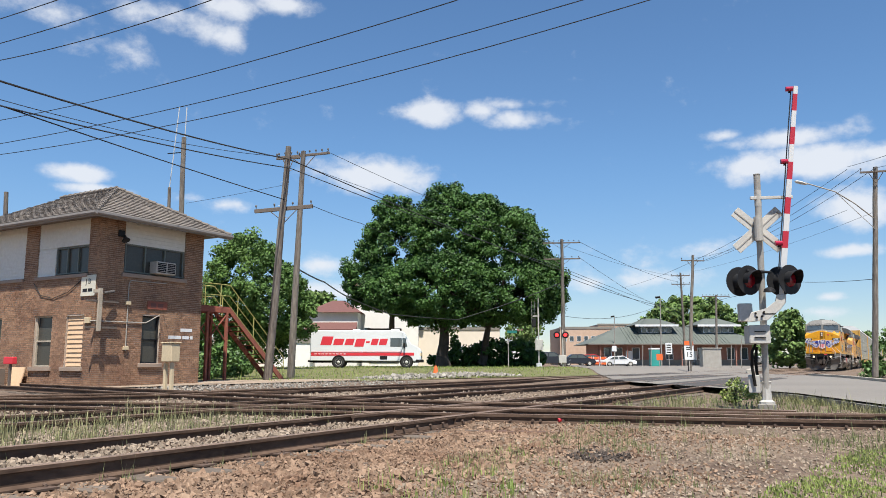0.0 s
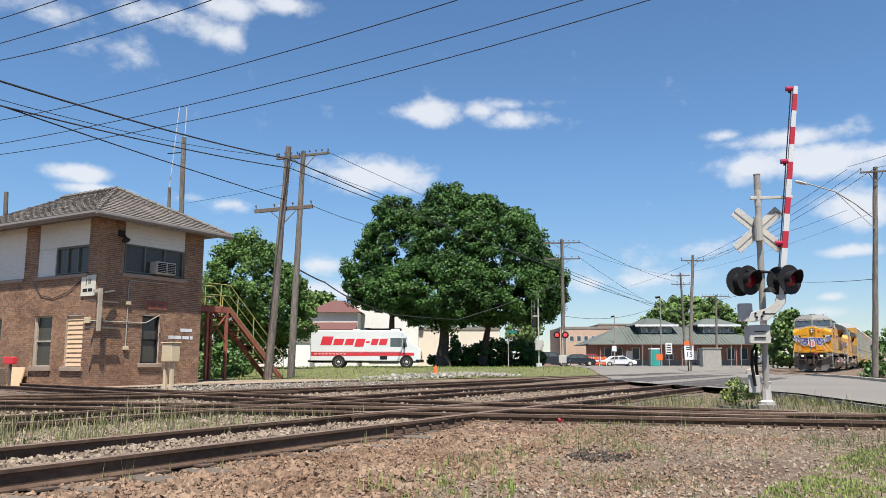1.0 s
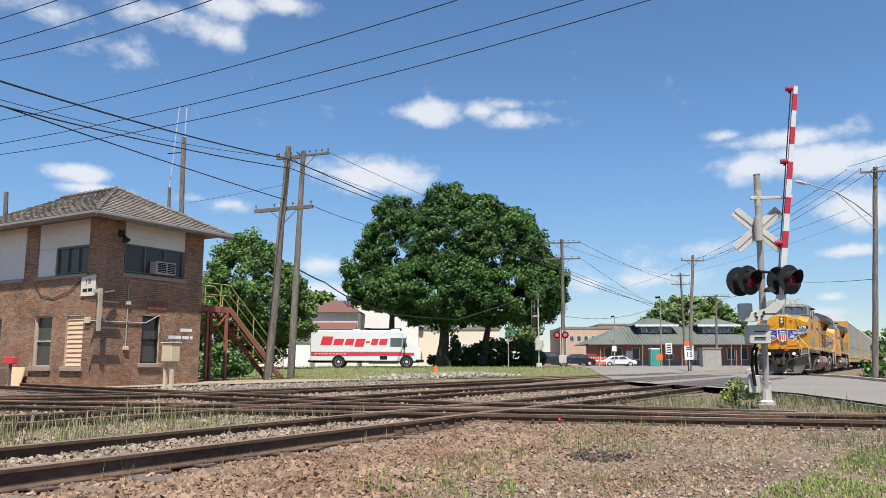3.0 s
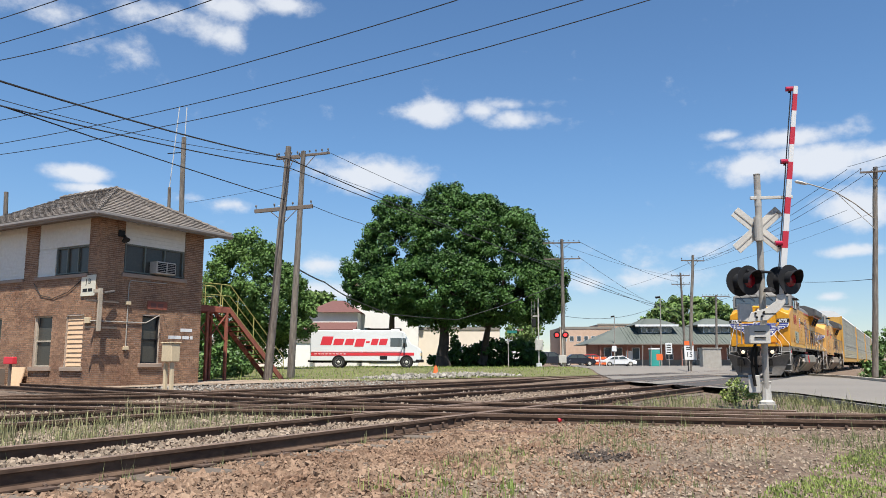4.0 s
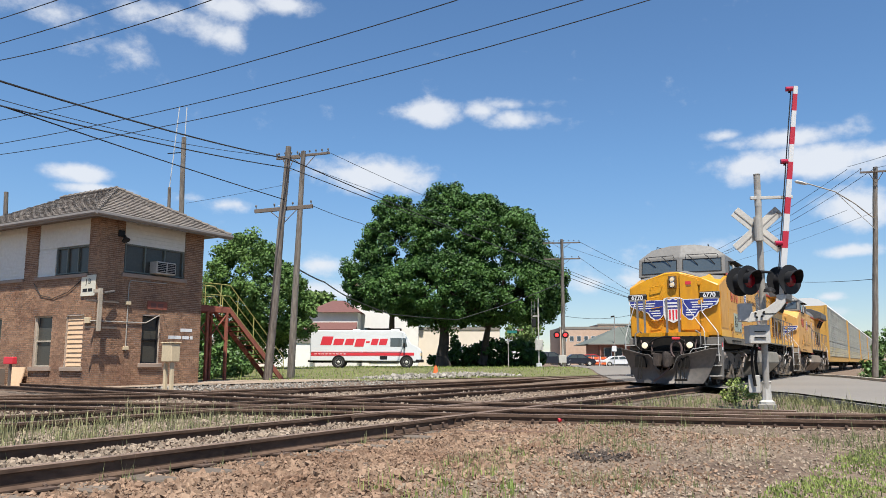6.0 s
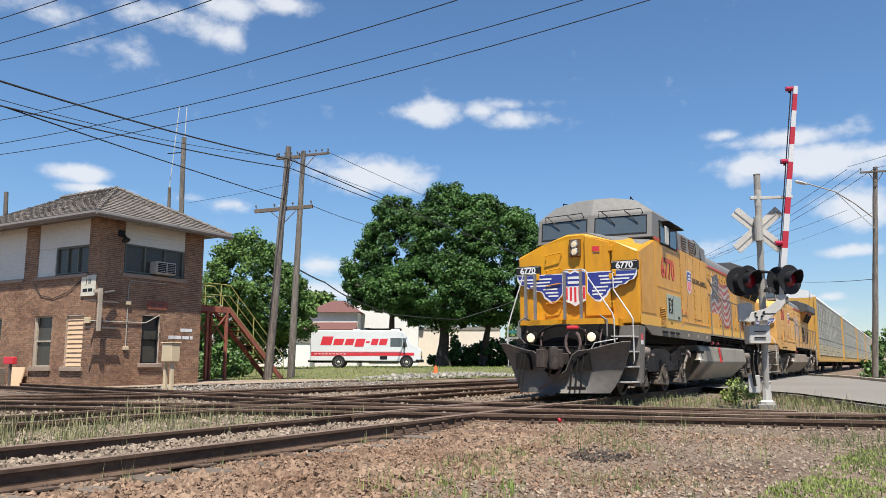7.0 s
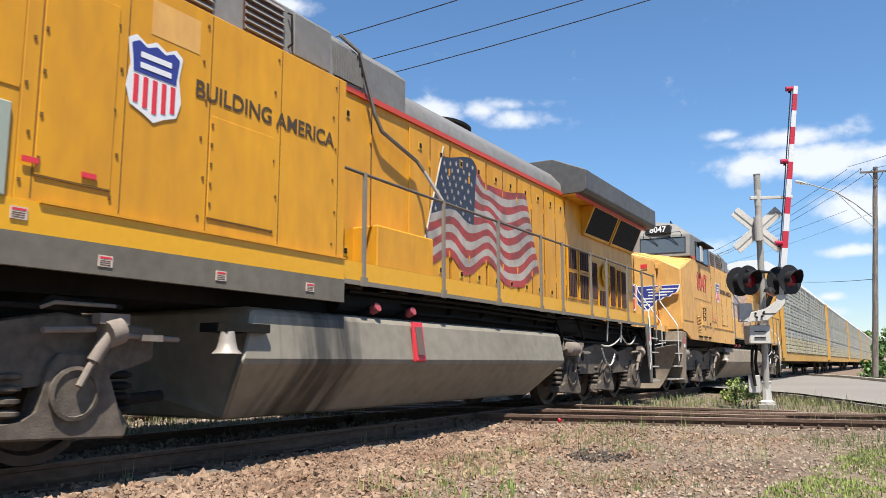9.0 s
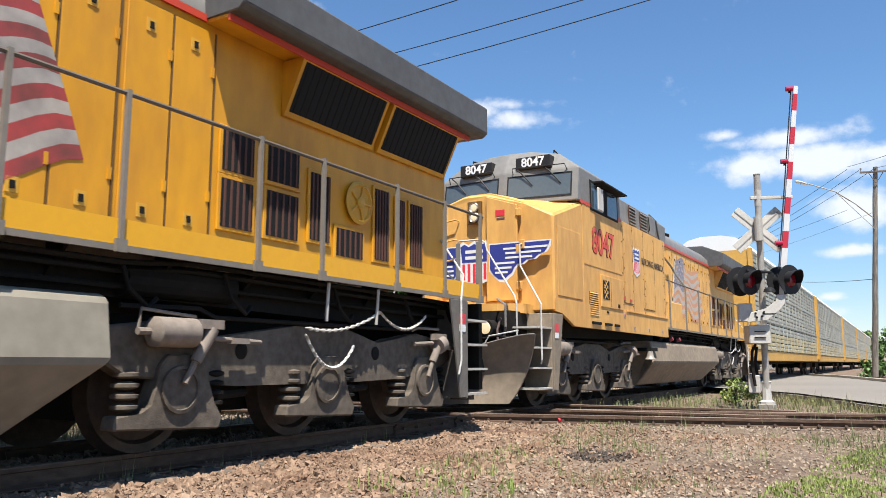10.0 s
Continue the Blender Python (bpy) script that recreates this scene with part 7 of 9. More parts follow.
    for bxp, bzp in ((-0.12, 1.68), (-0.02, 1.7), (-0.14, 1.76), (0.02, 1.78)):
        part("bolt", rod(bmesh.new(), q @ Vector((bxp, -0.16, bzp)), q @ Vector((bxp, -0.19, bzp)), 0.022, 8), "under", sup)
    part("counterweight", bx(-0.42, 0.02, 1.6, -0.14, 0.14, 1.98, m=q), "alu", s, bevel=0.02)
    part("text_bar", bx(0.0, -0.166, 1.74, 0.26, -0.161, 1.76, m=q), "under", sup)
    # the gate: white and red bands
    a, b = Vector((17.2, -4.5, 2.15)), Vector((16.91, -5.05, 6.39))
    gate = part("gate_arm", rod(bmesh.new(), a, a.lerp(b, 0.13), 0.045, 8), "white", s, "raised gate arm with red and white bands")
    cuts = [0.13, 0.222, 0.303, 0.386, 0.465, 0.551, 0.635, 0.719, 0.803, 0.881, 0.962]
    d = (b - a).normalized()
    side = ub.cross(d).cross(d).normalized()
    for i, (f0, f1) in enumerate(zip(cuts, cuts[1:] + [1.0])):
        w0, w1 = 0.062 - 0.02 * f0, 0.062 - 0.02 * f1
        p0, p1 = a.lerp(b, f0), a.lerp(b, f1)
        t_ = d.cross(side) * 0.03
        bm = bmesh.new()
        vs = [bm.verts.new(v) for v in (p0 - side * w0 - t_, p0 + side * w0 - t_, p0 + side * w0 + t_, p0 - side * w0 + t_, p1 - side * w1 - t_, p1 + side * w1 - t_, p1 + side * w1 + t_, p1 - side * w1 + t_)]
        for f in ((0, 1, 2, 3), (7, 6, 5, 4), (0, 4, 5, 1), (1, 5, 6, 2), (2, 6, 7, 3), (3, 7, 4, 0)):
            bm.faces.new([vs[k] for k in f])
        part("band", bm, "gate_red" if i % 2 == 1 else "white", gate)
    for f in (0.985, 0.635, 0.243):
        p = a.lerp(b, f) + side * 0.12 * (1 if side.dot(ub) < 0 else -1)
        lmp = part("gate_lamp", rod(bmesh.new(), p - ub * 0.07, p + ub * 0.07, 0.05, 12), "lens_bright", gate, "small red gate lamp", smooth=True)
        part("lamp_clip", bx(p.x - 0.02, p.y - 0.02, p.z - 0.08, p.x + 0.02, p.y + 0.02, p.z - 0.03), "under", lmp)
    cable = [a.lerp(b, f) + side * 0.085 * (1 if side.dot(ub) < 0 else -1) for f in (0.12, 0.34, 0.5, 0.685, 0.985)]
    part("lamp_cable", tube(bmesh.new(), cable, 0.012), "wire", gate)
    part("cable", tube(bmesh.new(), [(17.2, -3.9, 0.3), (17.18, -3.86, 0.7), (17.16, -3.88, 1.0), (17.2, -3.95, 1.15)], 0.03), "under", s)
    part("cable", tube(bmesh.new(), [(17.3, -3.95, 0.35), (17.26, -3.92, 0.8), (17.25, -3.96, 1.1)], 0.03), "under", s)
    bell = part("bell", lathe(bmesh.new(), [(0.03, 0.1), (0.1, 0.06), (0.12, 0)], Matrix.Translation((17.05, -4.3, 2.2)), 14), "black", s, smooth=True)


M["gate_red"] = surf("reflective_red_band", (0.6, 0.03, 0.06), (0.5, 0.03, 0.05), 0.5, bump=0)
M["lens_bright"] = surf("small_red_lens", (0.45, 0.01, 0.05), (0.35, 0.01, 0.04), 0.2, bump=0)
crossing_signal()


# ---- white delivery van ----
def step_van():
    a, b = Vector((50.39, 35.55, 0.37)), Vector((55.09, 27.50, 0.37))
    v = thing("step_van", "white step van with red stripe and red lettering on its side", "van", Matrix.Translation(a) @ Matrix.Rotation(math.atan2(b.y - a.y, b.x - a.x), 4, "Z"))
    body = bmesh.new()
    prism(body, [(0, 0.55), (0, 2.95), (0.12, 3.05), (7.3, 3.05), (7.75, 2.9), (8.0, 2.2), (8.15, 1.95), (9.0, 1.6), (9.15, 1.35), (9.15, 0.62), (8.95, 0.5)], "y", 0.05, 2.35)
    bd = part("body", body, "van_white", v, "white boxy van body", bevel=0.06)
    part("stripe", bx(0.08, 0.032, 0.98, 8.55, 0.048, 1.22), "red", bd, "red side stripe")
    part("stripe_edge", bx(0.08, 0.03, 1.26, 7.6, 0.046, 1.3), "red", bd)
    # slanted red block shapes where the painted word stands
    for u0, u1, z0, z1 in ((0.8, 1.7, 1.85, 2.55), (1.85, 2.65, 1.85, 2.36), (2.8, 3.5, 1.85, 2.36), (3.65, 4.4, 1.72, 2.36), (4.5, 4.82, 2.02, 2.16), (4.95, 5.5, 1.85, 2.36), (5.62, 6.25, 1.85, 2.36)):
        sh = 0.28
        part("lettering_block", prism(bmesh.new(), [(u0 + (z0 - 1.8) * sh, z0), (u1 + (z0 - 1.8) * sh, z0), (u1 + (z1 - 1.8) * sh, z1), (u0 + (z1 - 1.8) * sh, z1)], "y", 0.036, 0.05), "red", bd)
    for u in range(9):
        part("text_bar", bx(0.35 + u * 0.3, 0.024, 1.09, 0.55 + u * 0.3, 0.031, 1.15), "white", bd)
    win = part("side_window", bx(6.6, 0.034, 1.72, 7.55, 0.052, 2.42), "cabglass", bd, "dark side window", bevel=0.005)
    part("divider", bx(7.3, 0.03, 1.72, 7.34, 0.036, 2.42), "under", win)
    part("windscreen", bx(7.86, 0.25, 0, 7.9, 2.15, 0.9, m=Matrix.Translation((0.04, 0, 2.02)) @ Matrix.Translation((7.88, 0, 0)) @ Matrix.Rotation(radians(-16), 4, "Y") @ Matrix.Translation((-7.88, 0, 0))), "cabglass", bd)
    part("front_quarter_window", prism(bmesh.new(), [(7.6, 1.7), (8.0, 1.7), (7.86, 2.4), (7.6, 2.42)], "y", 0.034, 0.052), "cabglass", bd)
    part("mirror", bx(7.7, -0.25, 1.55, 7.85, -0.1, 2.0), "under", v, bevel=0.02)
    part("grille", bx(9.14, 0.5, 0.75, 9.19, 1.9, 1.25), "under", bd)
    part("headlight", bx(9.02, 0.04, 0.95, 9.17, 0.3, 1.2), "lens_dim", bd, bevel=0.02)
    part("bumper", bx(8.7, 0.0, 0.42, 9.32, 2.4, 0.66), "under", v, "dark front bumper", bevel=0.03)
    part("rear_bumper", bx(-0.2, 0.2, 0.45, 0.05, 2.2, 0.62), "under", v)
    part("vent", bx(5.75, 0.036, 0.66, 6.35, 0.05, 0.95), "grille", bd)
    part("roof_vent", bx(3.4, 0.8, 3.05, 4.0, 1.4, 3.17), "van_white", v, bevel=0.03)
    part("roof_vent", bx(6.6, 0.8, 3.05, 7.3, 1.5, 3.19), "van_white", v, bevel=0.03)
    part("chassis", bx(0.2, 0.3, 0.4, 8.9, 2.1, 0.6), "under", v)
    for x in (2.35, 7.95):
        for y, s in ((0.12, -1), (2.28, 1)):
            w = part("wheel", lathe(bmesh.new(), [(0.25, -0.12), (0.42, -0.12), (0.45, -0.06), (0.45, 0.06), (0.42, 0.12), (0.25, 0.12)], Matrix.Translation((x, y, 0.45)) @ Matrix.Rotation(math.pi / 2, 4, "X"), 24), "tyre", v, "black truck tyre", smooth=True)
            part("rim", lathe(bmesh.new(), [(0.27, 0.0), (0.27, 0.1), (0.2, 0.06), (0.1, 0.1), (0.05, 0.14)], Matrix.Translation((x, y - 0.03, 0.45)) @ Matrix.Rotation(math.pi / 2, 4, "X"), 20), "alu", w, smooth=True)
        part("wheel_arch", lathe(bmesh.new(), [(0.5, 0), (0.55, 0.03), (0.5, 0.035)], Matrix.Translation((x, 0.055, 0.47)) @ Matrix.Rotation(math.pi / 2, 4, "X"), 24), "under", bd)


M["van_white"] = surf("white_van_paint", (0.78, 0.79, 0.78), (0.7, 0.71, 0.71), 0.3, big=0.5, fine=6, bump=0.02)
step_van()


# ---- trees ----
def leaves(clumps, per, spread, size, seed, squash=0.75):
    """Leaf faces gathered in clumps: arrays of vertices and triangles."""
    rng = np.random.default_rng(seed)
    n = len(clumps) * per
    c = np.repeat(np.array(clumps), per, axis=0)
    off = rng.normal(size=(n, 3))
    off /= np.linalg.norm(off, axis=1)[:, None]
    off *= (rng.random(n) ** 0.45)[:, None] * spread * rng.uniform(0.6, 1.25, len(clumps)).repeat(per)[:, None]
    off[:, 2] *= squash
    c = c + off
    nrm = off / (np.linalg.norm(off, axis=1)[:, None] + 1e-6) + rng.normal(size=(n, 3)) * 0.55 + np.array([0, 0, 0.35])
    nrm /= np.linalg.norm(nrm, axis=1)[:, None]
    t = np.cross(nrm, rng.normal(size=(n, 3)))
    t /= np.linalg.norm(t, axis=1)[:, None]
    b = np.cross(nrm, t)
    s = size * rng.uniform(0.6, 1.4, n)[:, None]
    v = np.stack([c - t * s * 0.5, c + b * s * 0.42, c + t * s * 0.6, c - b * s * 0.42], axis=1).reshape(-1, 3)
    f = np.arange(n * 4).reshape(-1, 4)
    return v.tolist(), f.tolist()


def crown_points(lobes, n, seed):
    """Points spread over the outer skin of several rounded lobes (centre, radii)."""
    rng = random.Random(seed)
    out = []
    area = [r[0] * r[2] + r[1] * r[2] for _, r in lobes]
    while len(out) < n:
        c, r = rng.choices(lobes, area)[0]
        d = Vector((rng.gauss(0, 1), rng.gauss(0, 1), rng.gauss(0, 1))).normalized()
        k = rng.uniform(0.74, 1.03)
        p = Vector(c) + Vector((d.x * r[0], d.y * r[1], d.z * r[2])) * k
        inside = any(sum(((p[i] - c2[i]) / r2[i]) ** 2 for i in range(3)) < 0.5 for c2, r2 in lobes if c2 is not c)
        if not inside:
            out.append(tuple(p))
    return out


def tree(label, foot, lobes, trunks, clumps, per, spread, size, seed, leaf="leaf", group=""):
    t = thing("tree", label, "tree", group=group)
    tops = crown_points(lobes, clumps, seed)
    rng = random.Random(seed + 1)
    trunk = None
    for base, fork, r in trunks:
        base, fork = Vector(base), Vector(fork)
        bm = bmesh.new()
        tube_pts = [base.lerp(fork, k / 4) + Vector((rng.uniform(-.1, .1), rng.uniform(-.1, .1), 0)) * (0 < k < 4) for k in range(5)]
        for k, (p, q) in enumerate(zip(tube_pts, tube_pts[1:])):
            rod(bm, p, q, r * (1.35 if k == 0 else 1.05 - 0.1 * k), 10, r * (0.95 - 0.1 * k))
        trunk = part("trunk", bm, "bark", t, "dark ridged trunk", smooth=True)
        for k in range(9):
            tip = Vector(rng.choice(tops))
            tip = fork.lerp(tip, 0.8)
            mid = fork.lerp(tip, 0.5) + Vector((0, 0, rng.uniform(0.2, 0.9)))
            bm = bmesh.new()
            rod(bm, fork, mid, r * 0.5, 7, r * 0.3)
            rod(bm, mid, tip, r * 0.3, 6, r * 0.08)
            part("limb", bm, "bark", trunk)
    v, f = leaves(tops, per, spread, size, seed)
    mesh_from("crown", v, f, leaf, t, "dense leafy crown", kind="stuff")
    return t


M["leaf_mid"] = surf("bright_broadleaf", (0.06, 0.125, 0.025), (0.12, 0.21, 0.045), 0.7, big=0.25, fine=1.2, mix=1.3, bump=0, islands=0.35, spec=0.35)
TC = Vector((69.11, 32.73, 10.08))
U_ = Vector((0.503, -0.864, 0))
W_ = Vector((0.864, 0.503, 0))


def lobe(px, pz, ru, rw, rz, w=0.0):
    c = TC + U_ * px + W_ * w
    return ((c.x, c.y, pz), (max(ru, rw) * 0.9, max(ru, rw) * 0.9, rz))


tree("broad old maple tree with dense dark green foliage on the lawn", None,
     [lobe(0, 13.0, 5.2, 5, 5.2), lobe(-5.3, 11.4, 4.6, 4.6, 5.6), lobe(5.2, 11.2, 5.2, 5, 5.4), lobe(-8.5, 9.3, 2.8, 3, 2.9), lobe(8.8, 8.4, 3.0, 3.2, 3.8), lobe(-1, 8.0, 6.0, 6, 3.9, -2), lobe(5, 7.6, 5.5, 5, 3.1, -1), lobe(-5, 7.9, 4.3, 4.6, 2.5, -1.5), lobe(-5.9, 15.6, 2.3, 2.3, 2.3), lobe(-0.6, 17.0, 2.3, 2.3, 2.2), lobe(2.6, 16.2, 2.2, 2.2, 2.0), lobe(6.6, 14.6, 2.2, 2.2, 2.2)],
     [((68.11, 33.22, 0.45), (67.66, 32.82, 4.53), 0.62), ((71.83, 30.82, 0.61), (71.71, 29.95, 4.34), 0.42), ((68.73, 40.05, 0.90), (68.26, 39.50, 5.61), 0.4)],
     1500, 150, 0.84, 0.22, 21)
tree("green broadleaf tree behind the steel staircase", None,
     [((44.05, 36.50, 6.89), (3.2, 3.2, 3.3)), ((43.42, 38.14, 4.95), (2.2, 2.4, 2.6)), ((45.31, 34.71, 5.60), (2.6, 2.6, 2.8)), ((46.13, 33.68, 4.31), (1.6, 1.8, 2.0)), ((43.75, 36.32, 9.26), (1.6, 1.6, 1.6)), ((45.56, 37.15, 2.62), (3.4, 2.0, 2.0)), ((43.23, 39.14, 2.59), (1.3, 1.6, 1.8))],
     [((44.89, 36.99, 0.22), (44.42, 36.61, 4.31), 0.28)], 560, 130, 0.62, 0.17, 33, "leaf_mid")

M["old_timber"] = surf("rotten_timber", (0.144, 0.076, 0.0494), (0.0988, 0.057, 0.038), 0.95, big=3, fine=20, mix=1.2, bump=0.8)
M["lens_off"] = surf("clear_lamp_glass", (0.6, 0.6, 0.6), rough=0.15, bump=0)
M["far_tan"] = surf("tan_brick_far", (0.488, 0.329, 0.232), (0.586, 0.415, 0.305), 0.95, big=0.15, fine=2, mix=1.1, bump=0.1)
M["far_brick2"] = surf("grey_brown_brick_far", (0.403, 0.317, 0.256), (0.488, 0.403, 0.329), 0.95, big=0.15, fine=2, mix=1.1, bump=0.1)
M["far_cream"] = surf("cream_render_far", (0.732, 0.634, 0.512), (0.83, 0.732, 0.61), 0.9, big=0.2, fine=2, bump=0.05)
M["stone_mix"] = surf("mixed_gravel", (0.2, 0.15, 0.11), (0.35, 0.28, 0.21), 0.95, big=1.5, fine=20, mix=0.9, bump=0.4, islands=0.3, spec=0.2)
M["grass_mix"] = surf("weed_blade", (0.122, 0.16, 0.0456), (0.243, 0.236, 0.106), 0.75, big=0.7, fine=4, mix=1.2, bump=0, islands=0.4)


# ---- kerbs, crossing panels and road marks ----
def strip(name, pts, prof, z, material, label, category, fz=None):
    t = thing(name, label, category, kind="structure")
    path = bend(pts, 1.5)
    for a, b in zip(path, path[1:]):
        vs, fs = sweep([a, a.lerp(b, 0.985)], 0, prof, z if fz is None else fz(a.x, a.y))
        mesh_from("kerb_stone", vs, fs, material, t)
    return t


strip("kerb", [(12.5, -8.1), (17.2, -6.3), (22.5, -4.2), (25.4, -2.2)], [(0, -0.35), (0.16, -0.35), (0.16, -0.06), (0.02, -0.05)], 0, "concrete", "worn pale concrete kerb along the street", "kerb")
strip("kerb", [(34, -7.2), (37, -6.1), (46, -4.1), (54, -1.6)], [(0, -0.3), (0.2, -0.3), (0.2, 0.1), (0.0, 0.1)], 0, "concrete_pale", "pale concrete kerb on the far side of the street", "kerb")
strip("kerb", [(62, 3.2), (75, 5.2), (90, 6.2), (108, 8.2)], [(0, -0.3), (0.3, -0.3), (0.3, 0.14), (0.0, 0.14)], 0.1, "concrete_pale", "pale concrete kerb before the station", "kerb")
for yc, x0, x1 in ((0, 28.4, 44), (4.05, 34.2, 52), (8.9, 46.6, 62)):
    cx = thing("crossing_panel", "dark asphalt crossing panel between the rails", "crossing panel", kind="structure")
    for a, b, w in ((-0.66, 0.66, 0), (-1.4, -0.84, 1.0), (0.84, 1.4, 1.0)):
        part("panel", prism(bmesh.new(), [(x0 - 0.6 * (1 - a), yc + a), (x1, yc + a), (x1 + 0.8, yc + b), (x0 + 0.7 * b, yc + b)], "z", -0.1, -0.004), "asphalt_dark", cx)

# ---- joint bars, bolts and spikes on the near rails ----
def joint(x, y, ang, n=4):
    t = thing("rail_joint", "bolted steel joint bar on a rail", "rail joint", group="rail joints")
    t.matrix_world = Matrix.Translation((x, y, 0)) @ Matrix.Rotation(ang, 4, "Z")
    L_ = 0.17 * n
    part("bar", prism(bmesh.new(), [(-0.014, -0.13), (-0.06, -0.145), (-0.05, -0.1), (-0.03, -0.09), (-0.045, -0.048), (-0.014, -0.042)], "x", -L_, L_), "rail_side", t)
    for k in range(n):
        u = -L_ + (k + 0.5) * 2 * L_ / n
        part("bolt", rod(bmesh.new(), (u, -0.03, -0.085), (u, -0.08, -0.085), 0.021, 6), "rust_dark", t)
    part("top_strap", bx(-L_, -0.06, -0.042, L_, -0.04, -0.02), "rail_side", t)


M["rust_dark"] = surf("dark_rusty_bolt", (0.13, 0.08, 0.055), (0.09, 0.06, 0.045), 0.8)
for x, y in ((9.3, -0.7525), (10.9, -0.7525), (8.2, 0.7525), (10.9, 0.7525), (7.0, 3.45), (10.8, 3.4), (9.0, 4.95), (14.6, 3.35), (16.5, 8.2), (19.5, 8.15), (23.0, 8.0), (14.5, -0.7525), (18.2, -0.7525), (16.0, 0.7525), (20.8, 3.3)):
    joint(x, y, 0)
cang = math.atan2(-3.23, 0.85)
for s in (0.3, 1.5, 2.75, 4.0, 5.1):
    joint(12.27 - 0.263 * s, -6.27 + s, cang, 4)
# guard rails inside the diamond
for y in (-0.62, 0.62):
    vs, fs = sweep(bend([(9.6, y), (14.6, y)]), 0, RAIL, -0.006)
    g = tagged(mesh_from("guard_rail", vs, fs, "rail_side"), "rusty guard rail inside the track diamond", "guard rail", "guard rails", "structure")
for off in (-0.62, 0.62):
    pth = bend([(13.05, -6.27), (11.4, 0), (10.3, 4.2)])
    vs, fs = sweep(pth, off, RAIL, -0.005)
    tagged(mesh_from("guard_rail", vs, fs, "rail_side"), "rusty guard rail inside the track diamond", "guard rail", "guard rails", "structure")
for k in range(26):
    x = 3.2 + k * 0.53
    sp = thing("rail_anchor", "rusty spike and plate at the rail foot", "rail spike", group="rail spikes")
    sp.matrix_world = Matrix.Translation((x, -0.7525, 0))
    part("plate", bx(-0.09, -0.19, -0.175, 0.09, 0.12, -0.16), "rust_dark", sp)
    part("spike", tube(bmesh.new(), [(0.02, -0.12, -0.17), (0.02, -0.12, -0.145), (0.025, -0.085, -0.14)], 0.014, 5), "rust_dark", sp)


# ---- ballast, gravel ----
def stones(name, spots, size, seed, material, label, category="ballast"):
    """Angular stones: spots is an array of x, y, z; one mesh of many pieces."""
    rng = np.random.default_rng(seed)
    n = len(spots)
    cube = np.array([(x, y, z) for z in (-1, 1) for y in (-1, 1) for x in (-1, 1)], float)
    q = rng.normal(size=(n, 4))
    q /= np.linalg.norm(q, axis=1)[:, None]
    w, x, y, z = q.T
    R = np.stack([1 - 2 * (y * y + z * z), 2 * (x * y - w * z), 2 * (x * z + w * y), 2 * (x * y + w * z), 1 - 2 * (x * x + z * z), 2 * (y * z - w * x), 2 * (x * z - w * y), 2 * (y * z + w * x), 1 - 2 * (x * x + y * y)], axis=1).reshape(n, 3, 3)
    pts = cube[None] * rng.uniform(0.35, 1.0, (n, 8, 1)) * rng.uniform(0.6, 1.2, (n, 1, 3))
    pts = np.einsum("nij,nkj->nki", R, pts) * (size * np.clip(rng.lognormal(0, 0.32, n), 0.4, 1.7))[:, None, None] + np.array(spots)[:, None, :]
    face = np.array([(0, 1, 3, 2), (4, 6, 7, 5), (0, 4, 5, 1), (2, 3, 7, 6), (0, 2, 6, 4), (1, 5, 7, 3)])
    fs = (np.arange(n)[:, None, None] * 8 + face[None]).reshape(-1, 4)
    ob = mesh_from(name, pts.reshape(-1, 3).tolist(), fs.tolist(), material)
    return tagged(ob, label, category, kind="stuff")


def scatter(n, x0, x1, y0, y1, seed, keep=None, lift=0.0):
    rnd = random.Random(seed)
    out = []
    while len(out) < n:
        x, y = rnd.uniform(x0, x1), rnd.uniform(y0, y1)
        if keep and not keep(x, y, rnd):
            continue
        out.append((x, y, ground_height(x, y) + lift))
    return out


patch = lambda x, y, s=0.0: noise.noise((x * 0.55 + s, y * 0.55, 1.7))
off_road = lambda x, y: x < 25.5 + (y + 1.4) * 1.25 and x < 17.2 + (y + 6.3) * 2.3
near = lambda x, y, r: off_road(x, y) and r.random() < (0.95 if y > -2.6 and x < 8 else 0.35 + 0.7 * patch(x, y)) and abs(abs(y) - 0.7525) > 0.09
stones("ballast", scatter(15000, 2.0, 11.0, -5.4, -0.85, 3, near, 0.006), 0.0165, 4, "stone", "angular reddish brown ballast stones beside the near rail")
stones("ballast", scatter(5200, 2.0, 10.5, -3.1, -0.95, 13, lambda x, y, r: r.random() < 0.75, 0.008), 0.024, 14, "stone", "large angular reddish brown ballast stones beside the near rail")
stones("ballast", scatter(17000, 5.5, 18.0, -9.0, -2.0, 5, lambda x, y, r: off_road(x, y) and r.random() < 0.6 + 0.6 * patch(x, y, 3), 0.004), 0.0145, 6, "stone_mix", "mixed grey and brown gravel on the bare ground")
stones("ballast", scatter(11000, 2.0, 30.0, -0.6, 11.5, 7, lambda x, y, r: off_road(x, y) and abs(abs(y) - 0.7525) > 0.09 and not (9 < y and x < 13) and r.random() < 1.15 - x / 40, 0.015), 0.024, 8, "stone_mix", "grey-brown ballast between the tracks")
stones("ballast", scatter(7000, 2.5, 10.5, -0.62, 3.3, 71, lambda x, y, r: abs(abs(y) - 0.7525) > 0.1 and r.random() < 1.2 - x / 12, 0.012), 0.02, 72, "stone_mix", "pale grey-brown ballast inside the near tracks")
